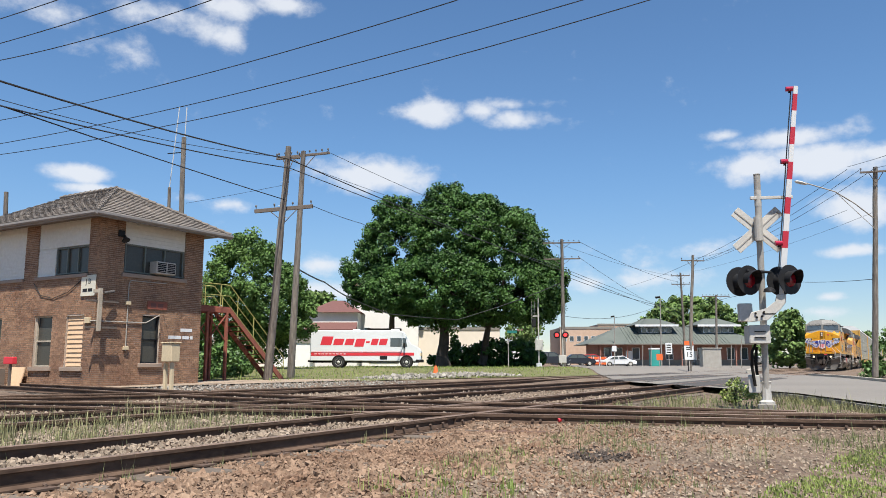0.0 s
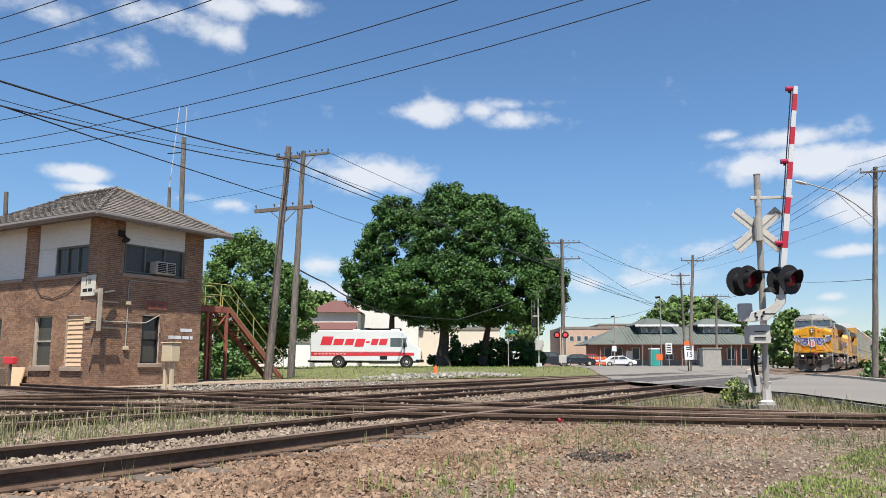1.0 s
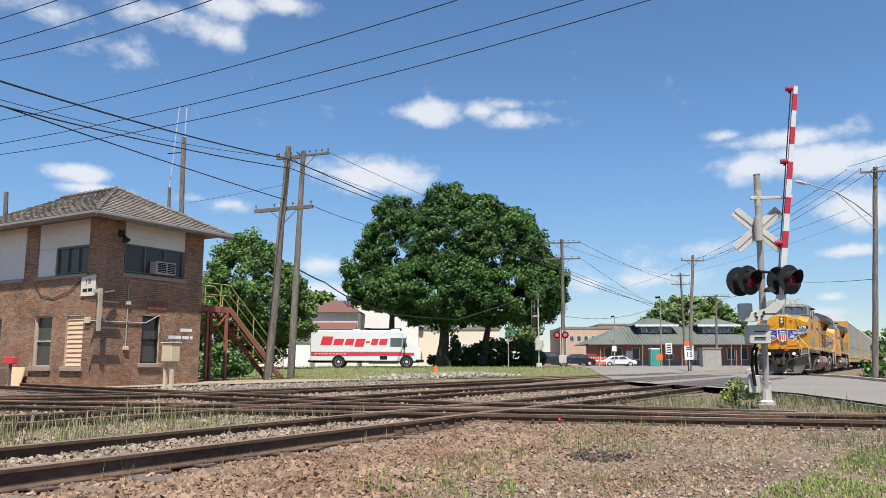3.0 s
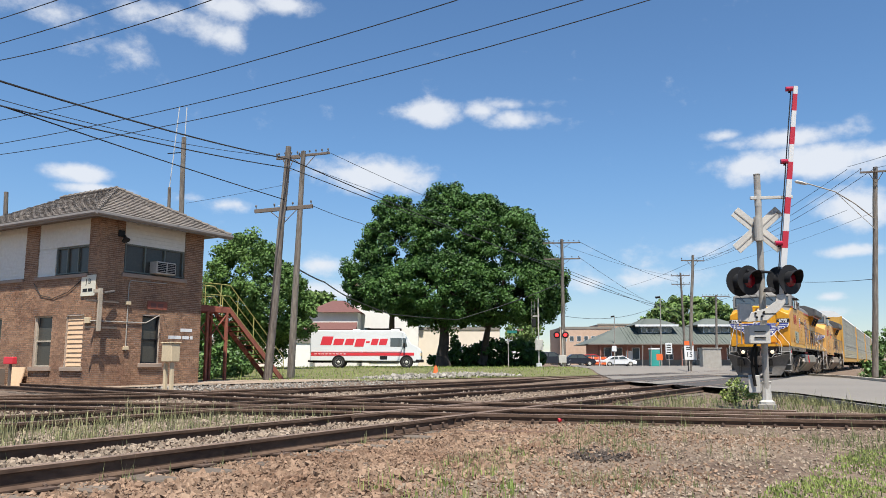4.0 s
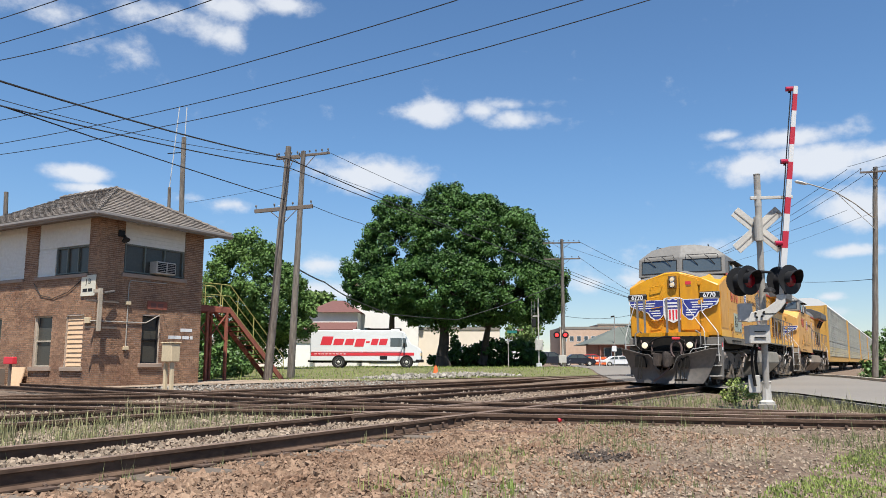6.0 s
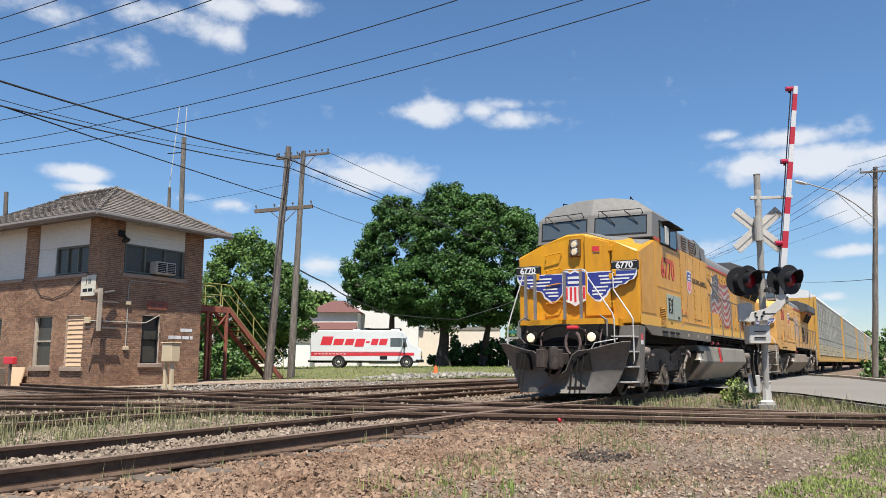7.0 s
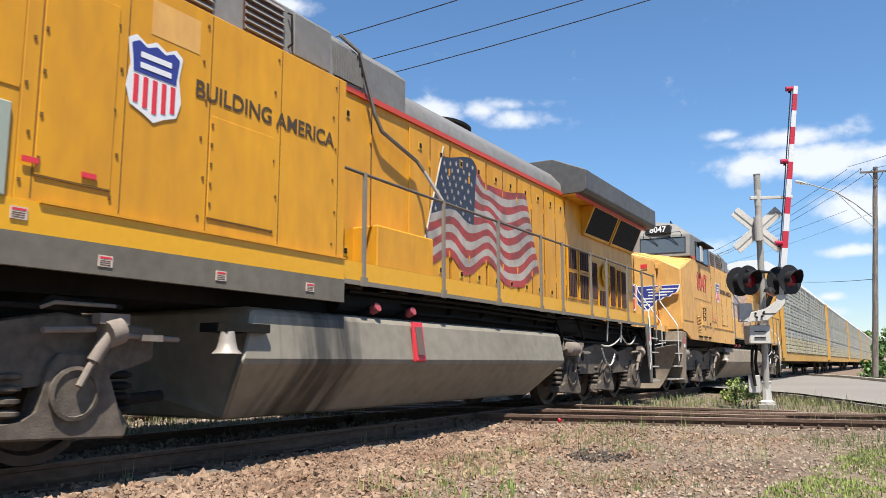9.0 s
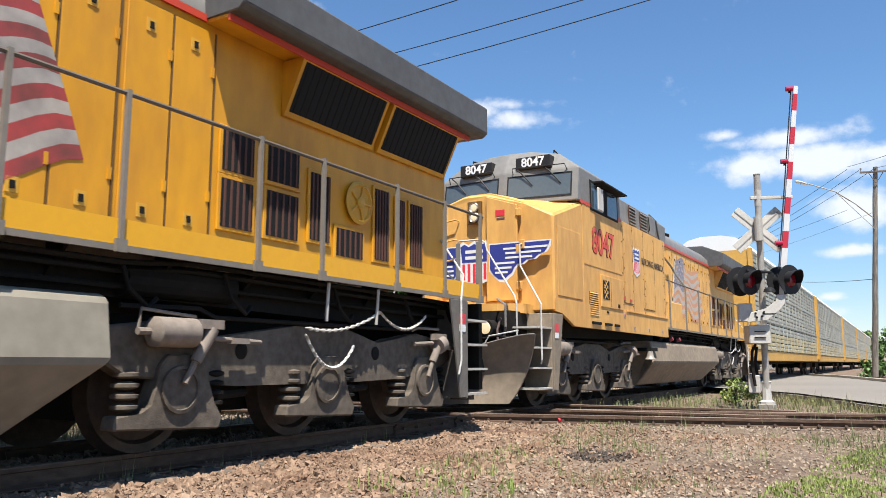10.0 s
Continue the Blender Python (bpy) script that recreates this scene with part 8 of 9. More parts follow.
stones("gravel_pile", [(x, y, level(x, y) + 0.03 + 0.16 * max(0, 1 - ((x - 36.5) / 5.5) ** 2) * max(0, 1 - ((y - 14.6 + (x - 36) * 0.25) / 1.5) ** 2)) for x, y, z in scatter(700, 31.5, 41, 11.5, 18, 9, lambda x, y, r: abs(y - 14.6 + (x - 36) * 0.25) < 1.3)], 0.075, 10, "stone_pale", "low heap of pale riprap stones beside the lawn", "gravel")
stones("gravel", scatter(1200, 17, 30, 12.0, 17.5, 19, lambda x, y, r: y > 22 - 0.33 * x - 1.5, 0.03), 0.03, 20, "stone_pale", "pale gravel beside the tower", "gravel")


# ---- a dark oily patch in the dirt ----
def oil_patch(cx, cy, rx, ry):
    rnd = random.Random(8)
    ring = []
    for k in range(28):
        a = k * math.pi / 14
        q = rnd.uniform(0.7, 1.1)
        ring.append((cx + rx * q * math.cos(a), cy + ry * q * math.sin(a)))
    vs = [(cx, cy, ground_height(cx, cy) + 0.02)] + [(x, y, ground_height(x, y) + 0.006) for x, y in ring]
    ob = mesh_from("oil_stain", vs, [(0, i + 1, (i + 1) % 28 + 1) for i in range(28)], "oily_dirt")
    tagged(ob, "dark oily dirt patch on the gravel", "stain", kind="structure")


M["oily_dirt"] = surf("oily_dirt", (0.045, 0.034, 0.027), (0.1, 0.075, 0.058), 0.9, big=4, fine=30, mix=1.2, bump=1.0, bump_scale=50, dist=0.03)
oil_patch(8.60, -3.54, 0.3, 0.22)
stones("ballast", scatter(160, 8.60 - 0.35, 8.60 + 0.35, -3.54 - 0.3, -3.54 + 0.3, 73, None, 0.012), 0.016, 74, "oily_dirt", "oil-blackened gravel")


# ---- grass and weeds ----
def blades(name, spots, h, w, seed, material, label, category="grass", lean=0.35):
    rng = np.random.default_rng(seed)
    n = len(spots)
    p = np.array(spots)
    a = rng.uniform(0, 2 * np.pi, n)
    d = np.stack([np.cos(a), np.sin(a), np.zeros(n)], 1)
    s = np.stack([-np.sin(a), np.cos(a), np.zeros(n)], 1)
    hh = (h * rng.lognormal(0, 0.4, n))[:, None]
    ww = (w * rng.uniform(0.6, 1.4, n))[:, None]
    ln = rng.uniform(0.05, lean, n)[:, None] * hh
    up = np.array([0, 0, 1.0])
    v = np.stack([p - s * ww, p + s * ww, p + up * hh * 0.6 + d * ln * 0.4 + s * ww * 0.7, p + up * hh * 0.6 + d * ln * 0.4 - s * ww * 0.7, p + up * hh + d * ln], 1).reshape(-1, 3)
    i = np.arange(n)[:, None] * 5
    fs = [tuple(r) for r in (i + np.array([[0, 1, 2, 3]])).tolist()] + [tuple(r) for r in (i + np.array([[3, 2, 4]])).tolist()]
    return tagged(mesh_from(name, v.tolist(), fs, material), label, category, kind="stuff")


def tufts(n, per, r, **k):
    rnd = random.Random(k["seed"] + 100)
    out = []
    for x, y, z in scatter(n, **k):
        for _ in range(per):
            a, q = rnd.uniform(0, 6.28), r * rnd.random()
            out.append((x + q * math.cos(a), y + q * math.sin(a), z))
    return out


blades("grass", tufts(2600, 12, 0.09, x0=5.2, x1=10.4, y0=-9.0, y1=-5.2, seed=31, keep=lambda x, y, r: r.random() < 0.75 + patch(x * 2, y * 2, 4) and y < -5.25 - (x - 6.3) * 0.25 + 0.5 * patch(x, y, 5)), 0.027, 0.006, 32, "grass", "bright green weeds and grass at the trackside")
blades("grass", tufts(700, 9, 0.12, x0=4.5, x1=14, y0=-7.0, y1=-2.4, seed=33, keep=lambda x, y, r: off_road(x, y) and patch(x, y, 9) > 0.02 + 0.25 * r.random()), 0.055, 0.0035, 34, "grass_mix", "sparse green weeds in the gravel")
blades("dry_grass", tufts(260, 10, 0.16, x0=3.6, x1=10.5, y0=1.05, y1=3.3, seed=35, keep=lambda x, y, r: r.random() < 1.15 - x / 11), 0.17, 0.004, 36, "grass_dry", "tall straw-coloured grass between the tracks", lean=0.6)
blades("dry_grass", tufts(60, 9, 0.1, x0=4.0, x1=9.5, y0=0.75, y1=1.1, seed=37), 0.13, 0.004, 38, "grass_dry", "dry grass along a rail", lean=0.5)
blades("dry_grass", tufts(45, 7, 0.1, x0=5.8, x1=10, y0=3.0, y1=5.2, seed=39), 0.18, 0.005, 40, "grass_dry", "dry grass in the far track", lean=0.5)
blades("dry_grass", tufts(300, 9, 0.16, x0=13.8, x1=21.5, y0=-5.6, y1=-1.1, seed=41, keep=lambda x, y, r: off_road(x + 0.4, y) and y > -1.25 * (x - 13.5) * 0.6 - 4.6 + 0.0 and patch(x, y, 2) > -0.35), 0.13, 0.005, 42, "grass_mix", "pale weeds around the crossing signal", lean=0.6)
blades("dry_grass", tufts(70, 8, 0.1, x0=8.5, x1=13.0, y0=-7.0, y1=-3.0, seed=43, keep=lambda x, y, r: off_road(x, y)), 0.13, 0.003, 44, "grass_mix", "thin weeds beside the crossing track", lean=0.5)
blades("grass", tufts(20, 5, 0.05, x0=4.0, x1=9, y0=-1.0, y1=-0.86, seed=45), 0.09, 0.003, 46, "grass_dry", "single dry stalks at the near rail")
blades("lawn_blades", [(x, y, level(x, y) + 0.03) for x, y, z in scatter(9000, 26, 70, 11.5, 45, 47, lambda x, y, r: y > 15.5 - (x - 28) * 0.4 and y > 10.5 + (x - 48) * 0.43)], 0.09, 0.02, 48, "grass", "mown lawn grass")


def bush(label, lobes, clumps, per, spread, size, seed, leaf="leaf_bush", category="bush"):
    b = thing("bush", label, category, group="bushes")
    pts = crown_points(lobes, clumps, seed)
    v, f = leaves(pts, per, spread, size, seed)
    mesh_from("foliage", v, f, leaf, b, kind="stuff")
    c = lobes[0][0]
    part("stem", rod(bmesh.new(), (c[0], c[1], level(c[0], c[1]) - 0.2), c, 0.04, 6), "bark", b)
    return b


bush("leafy green weed clump at the foot of the crossing signal", [((19.18, -3.14, 0.16), (0.2, 0.2, 0.26)), ((18.28, -3.59, 0.15), (0.16, 0.16, 0.16)), ((19.13, -3.02, 0.03), (0.22, 0.2, 0.12))], 60, 22, 0.12, 0.045, 51, "grass")
bush("dark trimmed hedge under the maple", [((72.72, 33.09, 1.37), (2.2, 2.0, 1.4)), ((74.04, 30.76, 1.61), (2.6, 2.0, 1.6)), ((75.40, 28.46, 1.49), (2.6, 2.2, 1.6)), ((74.48, 26.13, 1.13), (1.2, 1.2, 0.9)), ((73.32, 36.19, 0.90), (1.6, 1.4, 0.8))], 320, 40, 0.5, 0.3, 53, "leaf")
bush("conical evergreen shrub by the pale wall", [((73.72, 35.08, 2.41), (0.5, 0.5, 1.3))], 40, 40, 0.3, 0.2, 54)
bush("green brush under the steel staircase", [((29.07, 23.82, 0.83), (1.0, 0.9, 0.9)), ((31.00, 24.56, 0.69), (1.3, 1.0, 0.7)), ((27.39, 22.81, 0.42), (0.6, 0.6, 0.5))], 120, 36, 0.35, 0.16, 55)
bush("green roadside brush at the foot of the street pole", [((54.36, -5.42, 0.68), (0.9, 0.9, 1.1)), ((55.12, -4.62, 0.33), (0.6, 0.6, 0.5)), ((55.98, -6.33, 1.19), (1.5, 1.4, 1.6))], 110, 36, 0.35, 0.16, 56)
tree("green tree beside the railway beyond the street", None, [((122.29, 7.32, 4.81), (2.6, 2.4, 2.6)), ((122.14, 8.27, 2.40), (1.7, 2.0, 2.0)), ((123.35, 6.15, 2.56), (1.8, 2.0, 2.2)), ((122.18, 6.88, 6.98), (1.4, 1.4, 1.2))], [((123.46, 7.82, -3.87), (122.45, 7.23, 4.17), 0.2)], 260, 40, 0.7, 0.4, 57, "leaf_far")
tree("distant round green tree behind the station", None, [((168.01, 33.93, 9.32), (7, 6, 5)), ((171.05, 28.78, 9.08), (7, 6, 5)), ((166.42, 37.16, 7.54), (4, 4, 4)), ((172.98, 25.76, 8.14), (4, 4, 4)), ((172.37, 31.91, 11.28), (5, 5, 3.4))], [((170.81, 32.11, -0.98), (169.74, 31.48, 7.54), 0.4)], 420, 40, 1.2, 0.7, 58, "leaf_far")
tree("distant green tree behind the maroon house", None, [((85.86, 65.00, 7.25), (3, 3, 3.6)), ((88.21, 64.60, 8.58), (2, 2, 2)), ((85.47, 66.34, 4.89), (2.4, 2.4, 3))], [((86.89, 65.51, -0.63), (86.00, 64.99, 6.47), 0.25)], 160, 36, 0.8, 0.5, 59, "leaf_far")
tree("distant green tree behind the brick buildings", None, [((137.86, 56.19, 6.93), (3, 3, 3.4)), ((138.89, 54.90, 5.31), (2.4, 2.4, 3))], [((139.11, 56.29, -0.82), (138.34, 55.84, 5.31), 0.25)], 110, 32, 0.9, 0.5, 60, "leaf_far")
tree("low distant trees beyond the railway", None, [((214.78, 25.52, 3.96), (6, 5, 4)), ((289.79, 17.30, 3.99), (10, 8, 5)), ((319.16, 6.82, 4.84), (14, 8, 7))], [((290.49, 17.71, -1.61), (289.90, 17.37, 3.06), 0.3)], 260, 34, 1.5, 0.9, 61, "leaf_far")


# ---- buildings beyond ----
def along(p0, p1, z0):
    """A frame with x from p0 to p1 in plan, y pointing away from the tracks."""
    a, b = Vector(p0), Vector(p1)
    return Matrix.Translation((a.x, a.y, z0)) @ Matrix.Rotation(math.atan2(b.y - a.y, b.x - a.x), 4, "Z"), (Vector((b.x - a.x, b.y - a.y))).length


def far_window(parent, x, z, w, h, y=0.0, mat="cabglass", frame_mat="white"):
    win = part("window", bx(x, y - 0.03, z, x + w, y + 0.02, z + h), mat, parent)
    for a in ((x - 0.08, z - 0.08, x + w + 0.08, z), (x - 0.08, z + h, x + w + 0.08, z + h + 0.08), (x - 0.08, z, x, z + h), (x + w, z, x + w + 0.08, z + h)):
        part("frame", bx(a[0], y - 0.07, a[1], a[2], y + 0.02, a[3]), frame_mat, win)
    return win


def hip(parent, x0, x1, y0, y1, z0, z1, inset, mat, name="roof"):
    bm = bmesh.new()
    ym = (y0 + y1) / 2
    c = [bm.verts.new(p) for p in ((x0, y0, z0), (x1, y0, z0), (x1, y1, z0), (x0, y1, z0), (x0 + inset, ym, z1), (x1 - inset, ym, z1))]
    for f in ((0, 1, 5, 4), (1, 2, 5), (2, 3, 4, 5), (3, 0, 4), (3, 2, 1, 0)):
        bm.faces.new([c[i] for i in f])
    return part(name, bm, mat, parent)


def station():
    m, L_ = along((112.13, 32.08, 0.13), (123.81, 12.07, 0.13), level(118, 22))
    s = thing("station_building", "low brick railway station with green metal roofs", "building", m)
    part("wall", bx(0, 1.5, -0.5, L_, 11, 3.4), "far_brick", s, "red brick wall")
    part("base_band", bx(-0.03, 1.44, -0.3, L_, 1.5, 0.9), "concrete", s)
    r = hip(s, -1.8, L_ + 2, -0.6, 13, 3.2, 6.0, 6.0, "green_roof")
    for k in range(30):
        x = 4.4 + k * (L_ - 8.4) / 29
        part("seam", rod(bmesh.new(), (x, -0.6, 3.23), (x, 6.1, 6.0), 0.04, 4), "green_roof", r)
    part("fascia", bx(-1.8, -0.66, 3.1, L_ + 2, -0.58, 3.24), "concrete", s)
    for x0, x1 in ((6.3, 12.3), (15.8, 21.8)):
        part("clerestory", bx(x0 + 0.5, 3.6, 4.4, x1 - 0.5, 9, 6.2), "green_roof", s)
        hip(s, x0 - 0.3, x1 + 0.3, 2.6, 10, 6.15, 7.3, 2.2, "green_roof")
        part("clerestory_fascia", bx(x0 - 0.3, 2.54, 5.9, x1 + 0.3, 2.62, 6.2), "white", s)
        for k in range(5):
            far_window(s, x0 + 0.9 + k * 0.95, 5.1, 0.7, 0.6, 3.58)
    for k, x in enumerate((1.0, 2.6, 5.2, 8.2, 10.2, 12.6, 15.0, 17.0, 19.4, 21.4)):
        far_window(s, x, 1.0, 1.0, 1.6, 1.48)
    for x in (4.2, 13.9):
        part("door", bx(x, 1.44, 0, x + 0.9, 1.49, 2.2), "white", s)
    for x in range(0, 23, 4):
        part("canopy_post", bx(x, -0.3, -0.3, x + 0.14, -0.16, 3.1), "far_brick", s)


station()


def block(label, p0, p1, k_depth, h, mat, windows=(), roof=None, name="building"):
    m, L_ = along(p0, p1, level(*Vector(p0)[:2]))
    s = thing(name, label, "building", m, group="town buildings")
    part("wall", bx(0, 0, -0.6, L_, k_depth, h), mat, s)
    for x, z, w, hh in windows:
        far_window(s, x * L_, z, w, hh)
    if roof:
        hip(s, -0.5, L_ + 0.5, -0.5, k_depth + 0.5, h - 0.1, h + roof[0], min(L_, k_depth) * 0.45, roof[1])
    else:
        part("parapet", bx(-0.1, -0.1, h - 0.25, L_ + 0.1, 0.0, h + 0.15), "concrete", s)
    return s


block("long tan brick store building with a flat roof", (142.35, 50.37, 0.47), (147.72, 41.17, 0.47), 14, 7.2, "far_tan", [(0.05 + 0.13 * i, 4.6, 0.7, 0.9) for i in range(7)])
block("low grey-brown shop with a flat roof", (147.45, 41.64, 0.47), (150.19, 36.95, 0.47), 12, 6.8, "far_brick2", [(0.1 + 0.3 * i, 1.2, 1.2, 1.5) for i in range(3)])
block("brick shop front with a flat roof", (165.55, 50.73, 0.43), (169.90, 43.28, 0.43), 10, 8.8, "far_tan", ())
block("small white town building", (155.93, 67.22, 0.43), (158.72, 62.43, 0.43), 10, 6.6, "far_wall", [(0.1 + 0.3 * i, 3.6, 0.8, 1.3) for i in range(3)], (1.4, "maroon"))
block("pale rendered warehouse wall behind the maple", (85.14, 48.11, 0.57), (90.99, 38.10, 0.57), 10, 4.9, "far_cream", [(0.5, 1.2, 0.9, 1.3), (0.66, 1.2, 0.9, 1.3)])
hs = block("white house with a bay and dark trim", (79.6, 53.4, 0.57), (83.98, 46.10, 0.57), 9, 9.9, "far_wall", [(0.3, 7.2, 0.7, 1.3), (0.2, 3.6, 0.7, 1.2), (0.42, 3.2, 0.7, 1.4), (0.62, 7.2, 0.7, 1.4)])
part("bay", bx(2.4, -0.9, 2.2, 6.2, 0.0, 4.2), "far_wall", hs)
part("bay_roof", bx(2.2, -1.1, 4.2, 6.4, 0.1, 4.7), "under", hs)
part("bay_glass", bx(3.0, -0.94, 2.6, 5.6, -0.9, 4.0), "window", hs)
hip(hs, -0.9, 9.4, -0.9, 9.9, 9.9, 12.0, 3.0, "maroon", "roof")
mh = block("maroon-roofed house with banded siding", (73.85, 55.43, 0.58), (76.84, 50.31, 0.58), 9, 6.6, "siding", [(0.75, 3.2, 0.8, 0.9)], (1.7, "maroon"))
part("porch_roof", prism(bmesh.new(), [(0.0, 5.3), (0.0, 4.5), (-1.6, 4.3), (-1.6, 4.4)], "x", -0.3, 5.9), "maroon", mh, "maroon porch roof")
part("fascia", bx(-0.3, -1.65, 4.05, 5.9, -1.55, 4.3), "under", mh)
block("white trailer parked behind the poles", (56.87, 46.42, 0.62), (59.01, 42.76, 0.62), 3, 2.6, "far_wall")
block("grey garage behind the trees", (67.17, 68.87, 0.58), (72.03, 60.55, 0.58), 8, 3.4, "far_cream")
block("distant low town roofs beyond the tracks", (333.76, 23.13, 0.61), (362.26, -25.69, 0.61), 20, 6, "far_brick2")


# ---- vehicles parked by the station ----
def car(label, at, ang, paint, tall=1.0, length=4.6):
    c = thing("car", label, "car", Matrix.Translation(at) @ Matrix.Rotation(ang, 4, "Z"), group="parked cars")
    k = length / 4.6
    h = tall
    prof = [(-2.25, 0.3), (-2.28, 0.62), (-2.15, 0.86 * h), (-1.55, 0.92 * h), (-0.9, 1.4 * h), (0.55, 1.42 * h), (1.25, 0.95 * h), (2.05, 0.82 * h), (2.28, 0.6), (2.25, 0.3)]
    body = part("body", prism(bmesh.new(), [(x * k, z) for x, z in prof], "y", -0.88, 0.88), paint, c, bevel=0.07)
    for s in (-1, 1):
        part("side_window", prism(bmesh.new(), [(-1.4 * k, 0.95 * h), (-0.85 * k, 1.33 * h), (0.5 * k, 1.35 * h), (1.05 * k, 0.97 * h)], "y", s * 0.885 - 0.008, s * 0.885 + 0.008), "cabglass", body)
        part("pillar", bx(-0.2, s * 0.89 - 0.01, 0.95 * h, -0.1, s * 0.89 + 0.01, 1.36 * h), paint, body)
        part("tail_light", bx(-2.3 * k, s * 0.6 - 0.2, 0.62, -2.2 * k, s * 0.6 + 0.2, 0.8), "red", body)
        part("headlight", bx(2.1 * k, s * 0.6 - 0.2, 0.6, 2.28 * k, s * 0.6 + 0.2, 0.75), "lens_off", body)
        for x in (-1.4 * k, 1.4 * k):
            w = part("wheel", lathe(bmesh.new(), [(0.2, -0.1), (0.32, -0.1), (0.33, 0.1), (0.2, 0.1)], Matrix.Translation((x, s * 0.84, 0.33)) @ Matrix.Rotation(math.pi / 2, 4, "X"), 18), "tyre", c, smooth=True)
            part("rim", lathe(bmesh.new(), [(0.2, -0.104), (0.2, 0.104), (0.1, 0.11)], Matrix.Translation((x, s * 0.84, 0.33)) @ Matrix.Rotation(math.pi / 2, 4, "X"), 14), "alu", w)
    return c



car("white parked saloon car before the station", (103.64, 26.55, 0.26), radians(-60), "car_white")
car("dark blue parked car near the crossing", (99.90, 30.92, 0.34), radians(-60), "car_dark", 1.1)
car("dark parked pickup truck beside the signal", (94.20, 32.67, 0.36), radians(-62), "car_dark", 1.25, 5.2)
car("red parked car behind the barricades", (108.52, 32.18, 0.39), radians(-60), "car_red", 1.1)
car("silver parked car at the station platform", (128.71, 13.61, 0.45), radians(-60), "silver")
car("white parked car at the station platform", (134.00, 12.57, 0.44), radians(-60), "car_white")


# ---- signs, barricades, small things ----
def sign_post(label, foot, z0, w, h, mat, text="", category="sign"):
    s = thing("road_sign", label, category, Matrix.Translation(foot) @ Matrix.Rotation(radians(-60), 4, "Z"), group="road signs")
    part("post", rod(bmesh.new(), (0, 0.06, -0.3), (0, 0.06, z0 + h), 0.04, 8), "galv", s)
    b = part("plate", bx(-w / 2, -0.02, z0, w / 2, 0.0, z0 + h), mat, s, bevel=0.005)
    return s, b


s_, b_ = sign_post("white speed limit sign with an orange plate above", (71.94, 9.93, 0.08), 0.95, 0.85, 1.25, "white")
lettering("15", 0.62, Matrix.Translation((0, -0.024, 1.4)) @ FACE_S, "black", b_)
for z_ in (2.0, 1.83):
    part("text_bar", bx(-0.26, -0.028, z_, 0.26, -0.021, z_ + 0.09), "black", b_)
part("orange_plate", bx(-0.4, -0.02, 2.24, 0.4, 0.0, 2.62), "orange", s_, "orange warning plate")
s_, b_ = sign_post("white notice sign on a post", (91.81, 16.77, 0.14), 1.6, 0.75, 1.3, "white")
for k_ in range(4):
    part("text_bar", bx(-0.25, -0.028, 1.75 + k_ * 0.28, 0.25, -0.021, 1.87 + k_ * 0.28), "under", b_)
sign_post("orange diamond work sign", (89.23, 17.19, 0.15), 0.9, 0.7, 0.7, "orange")
sign_post("green street name sign on a post", (80.82, 31.55, 0.28), 3.8, 1.1, 0.3, "blue_sign")
sign_post("small white sign on a post", (98.45, 25.42, 0.21), 2.0, 0.6, 0.7, "white")
sign_post("thin grey sign post on the lawn edge", (65.95, 24.95, 0.27), 2.2, 0.15, 0.4, "galv")
toilet = thing("portable_toilet", "teal portable toilet beside the station", "toilet", Matrix.Translation((96.07, 19.48, 0.24)) @ Matrix.Rotation(radians(-60), 4, "Z"))
part("cabin", bx(-0.55, 0, 0, 0.55, 1.1, 2.1), "teal", toilet, bevel=0.03)
part("roof", bx(-0.58, -0.03, 2.1, 0.58, 1.13, 2.28), "white", toilet, bevel=0.05)
part("door", bx(-0.4, -0.03, 0.1, 0.4, 0.0, 1.95), "teal", toilet, bevel=0.01)
shed = thing("equipment_cabinet", "grey metal signal cabinets beside the street", "cabinet", Matrix.Translation((92.25, 12.01, 0.16)) @ Matrix.Rotation(radians(-60), 4, "Z"))
part("housing", bx(-1.1, 0, -0.2, 1.0, 1.2, 2.2), "galv", shed, bevel=0.02)
part("door", bx(-0.9, -0.03, 0.1, -0.1, 0.0, 2.0), "galv", shed, bevel=0.01)
part("roof", bx(-1.2, -0.1, 2.2, 1.1, 1.3, 2.3), "galv", shed)
for px_, lab_ in ((0, 1), (1, 2), (2, 3)):
    bar_ = thing("barricade", "orange and white street barricade", "barricade", Matrix.Translation(Vector((100.68, 29.63, 0.19)) + Vector((0.5, -0.86, 0)) * px_ * 0.95) @ Matrix.Rotation(radians(-60), 4, "Z"), group="street barricades")
    for k_ in range(3):
        part("rail", bx(-0.42, -0.03, 0.35 + k_ * 0.38, 0.42, 0.03, 0.6 + k_ * 0.38), "orange" if k_ != 1 else "white", bar_)
    for x_ in (-0.36, 0.36):
        part("leg", rod(bmesh.new(), (x_, -0.25, 0), (x_, 0.0, 1.4), 0.03, 6), "white", bar_)
for x_, y_, k_ in ((1135, 652, 96), (1150, 652, 96), (1294, 651, 92), (1312, 651, 90)):
    po = thing("bollard", "grey steel bollard beside the station lot", "bollard", group="bollards")
    f_ = Vector((0, 0, 0))
    part("post", rod(bmesh.new(), (95.99, 9.61, 0.14), (95.57, 9.37, 3.50), 0.05, 8), "galv", po) if x_ == 1312 else part("post", rod(bmesh.new(), Vector((97.52, 11.01, 0.13)) + Vector((0.5, -0.86, 0)) * (x_ - 1294) * 0.066, Vector((97.19, 10.81, 2.77)) + Vector((0.5, -0.86, 0)) * (x_ - 1294) * 0.066, 0.05, 8), "galv", po)
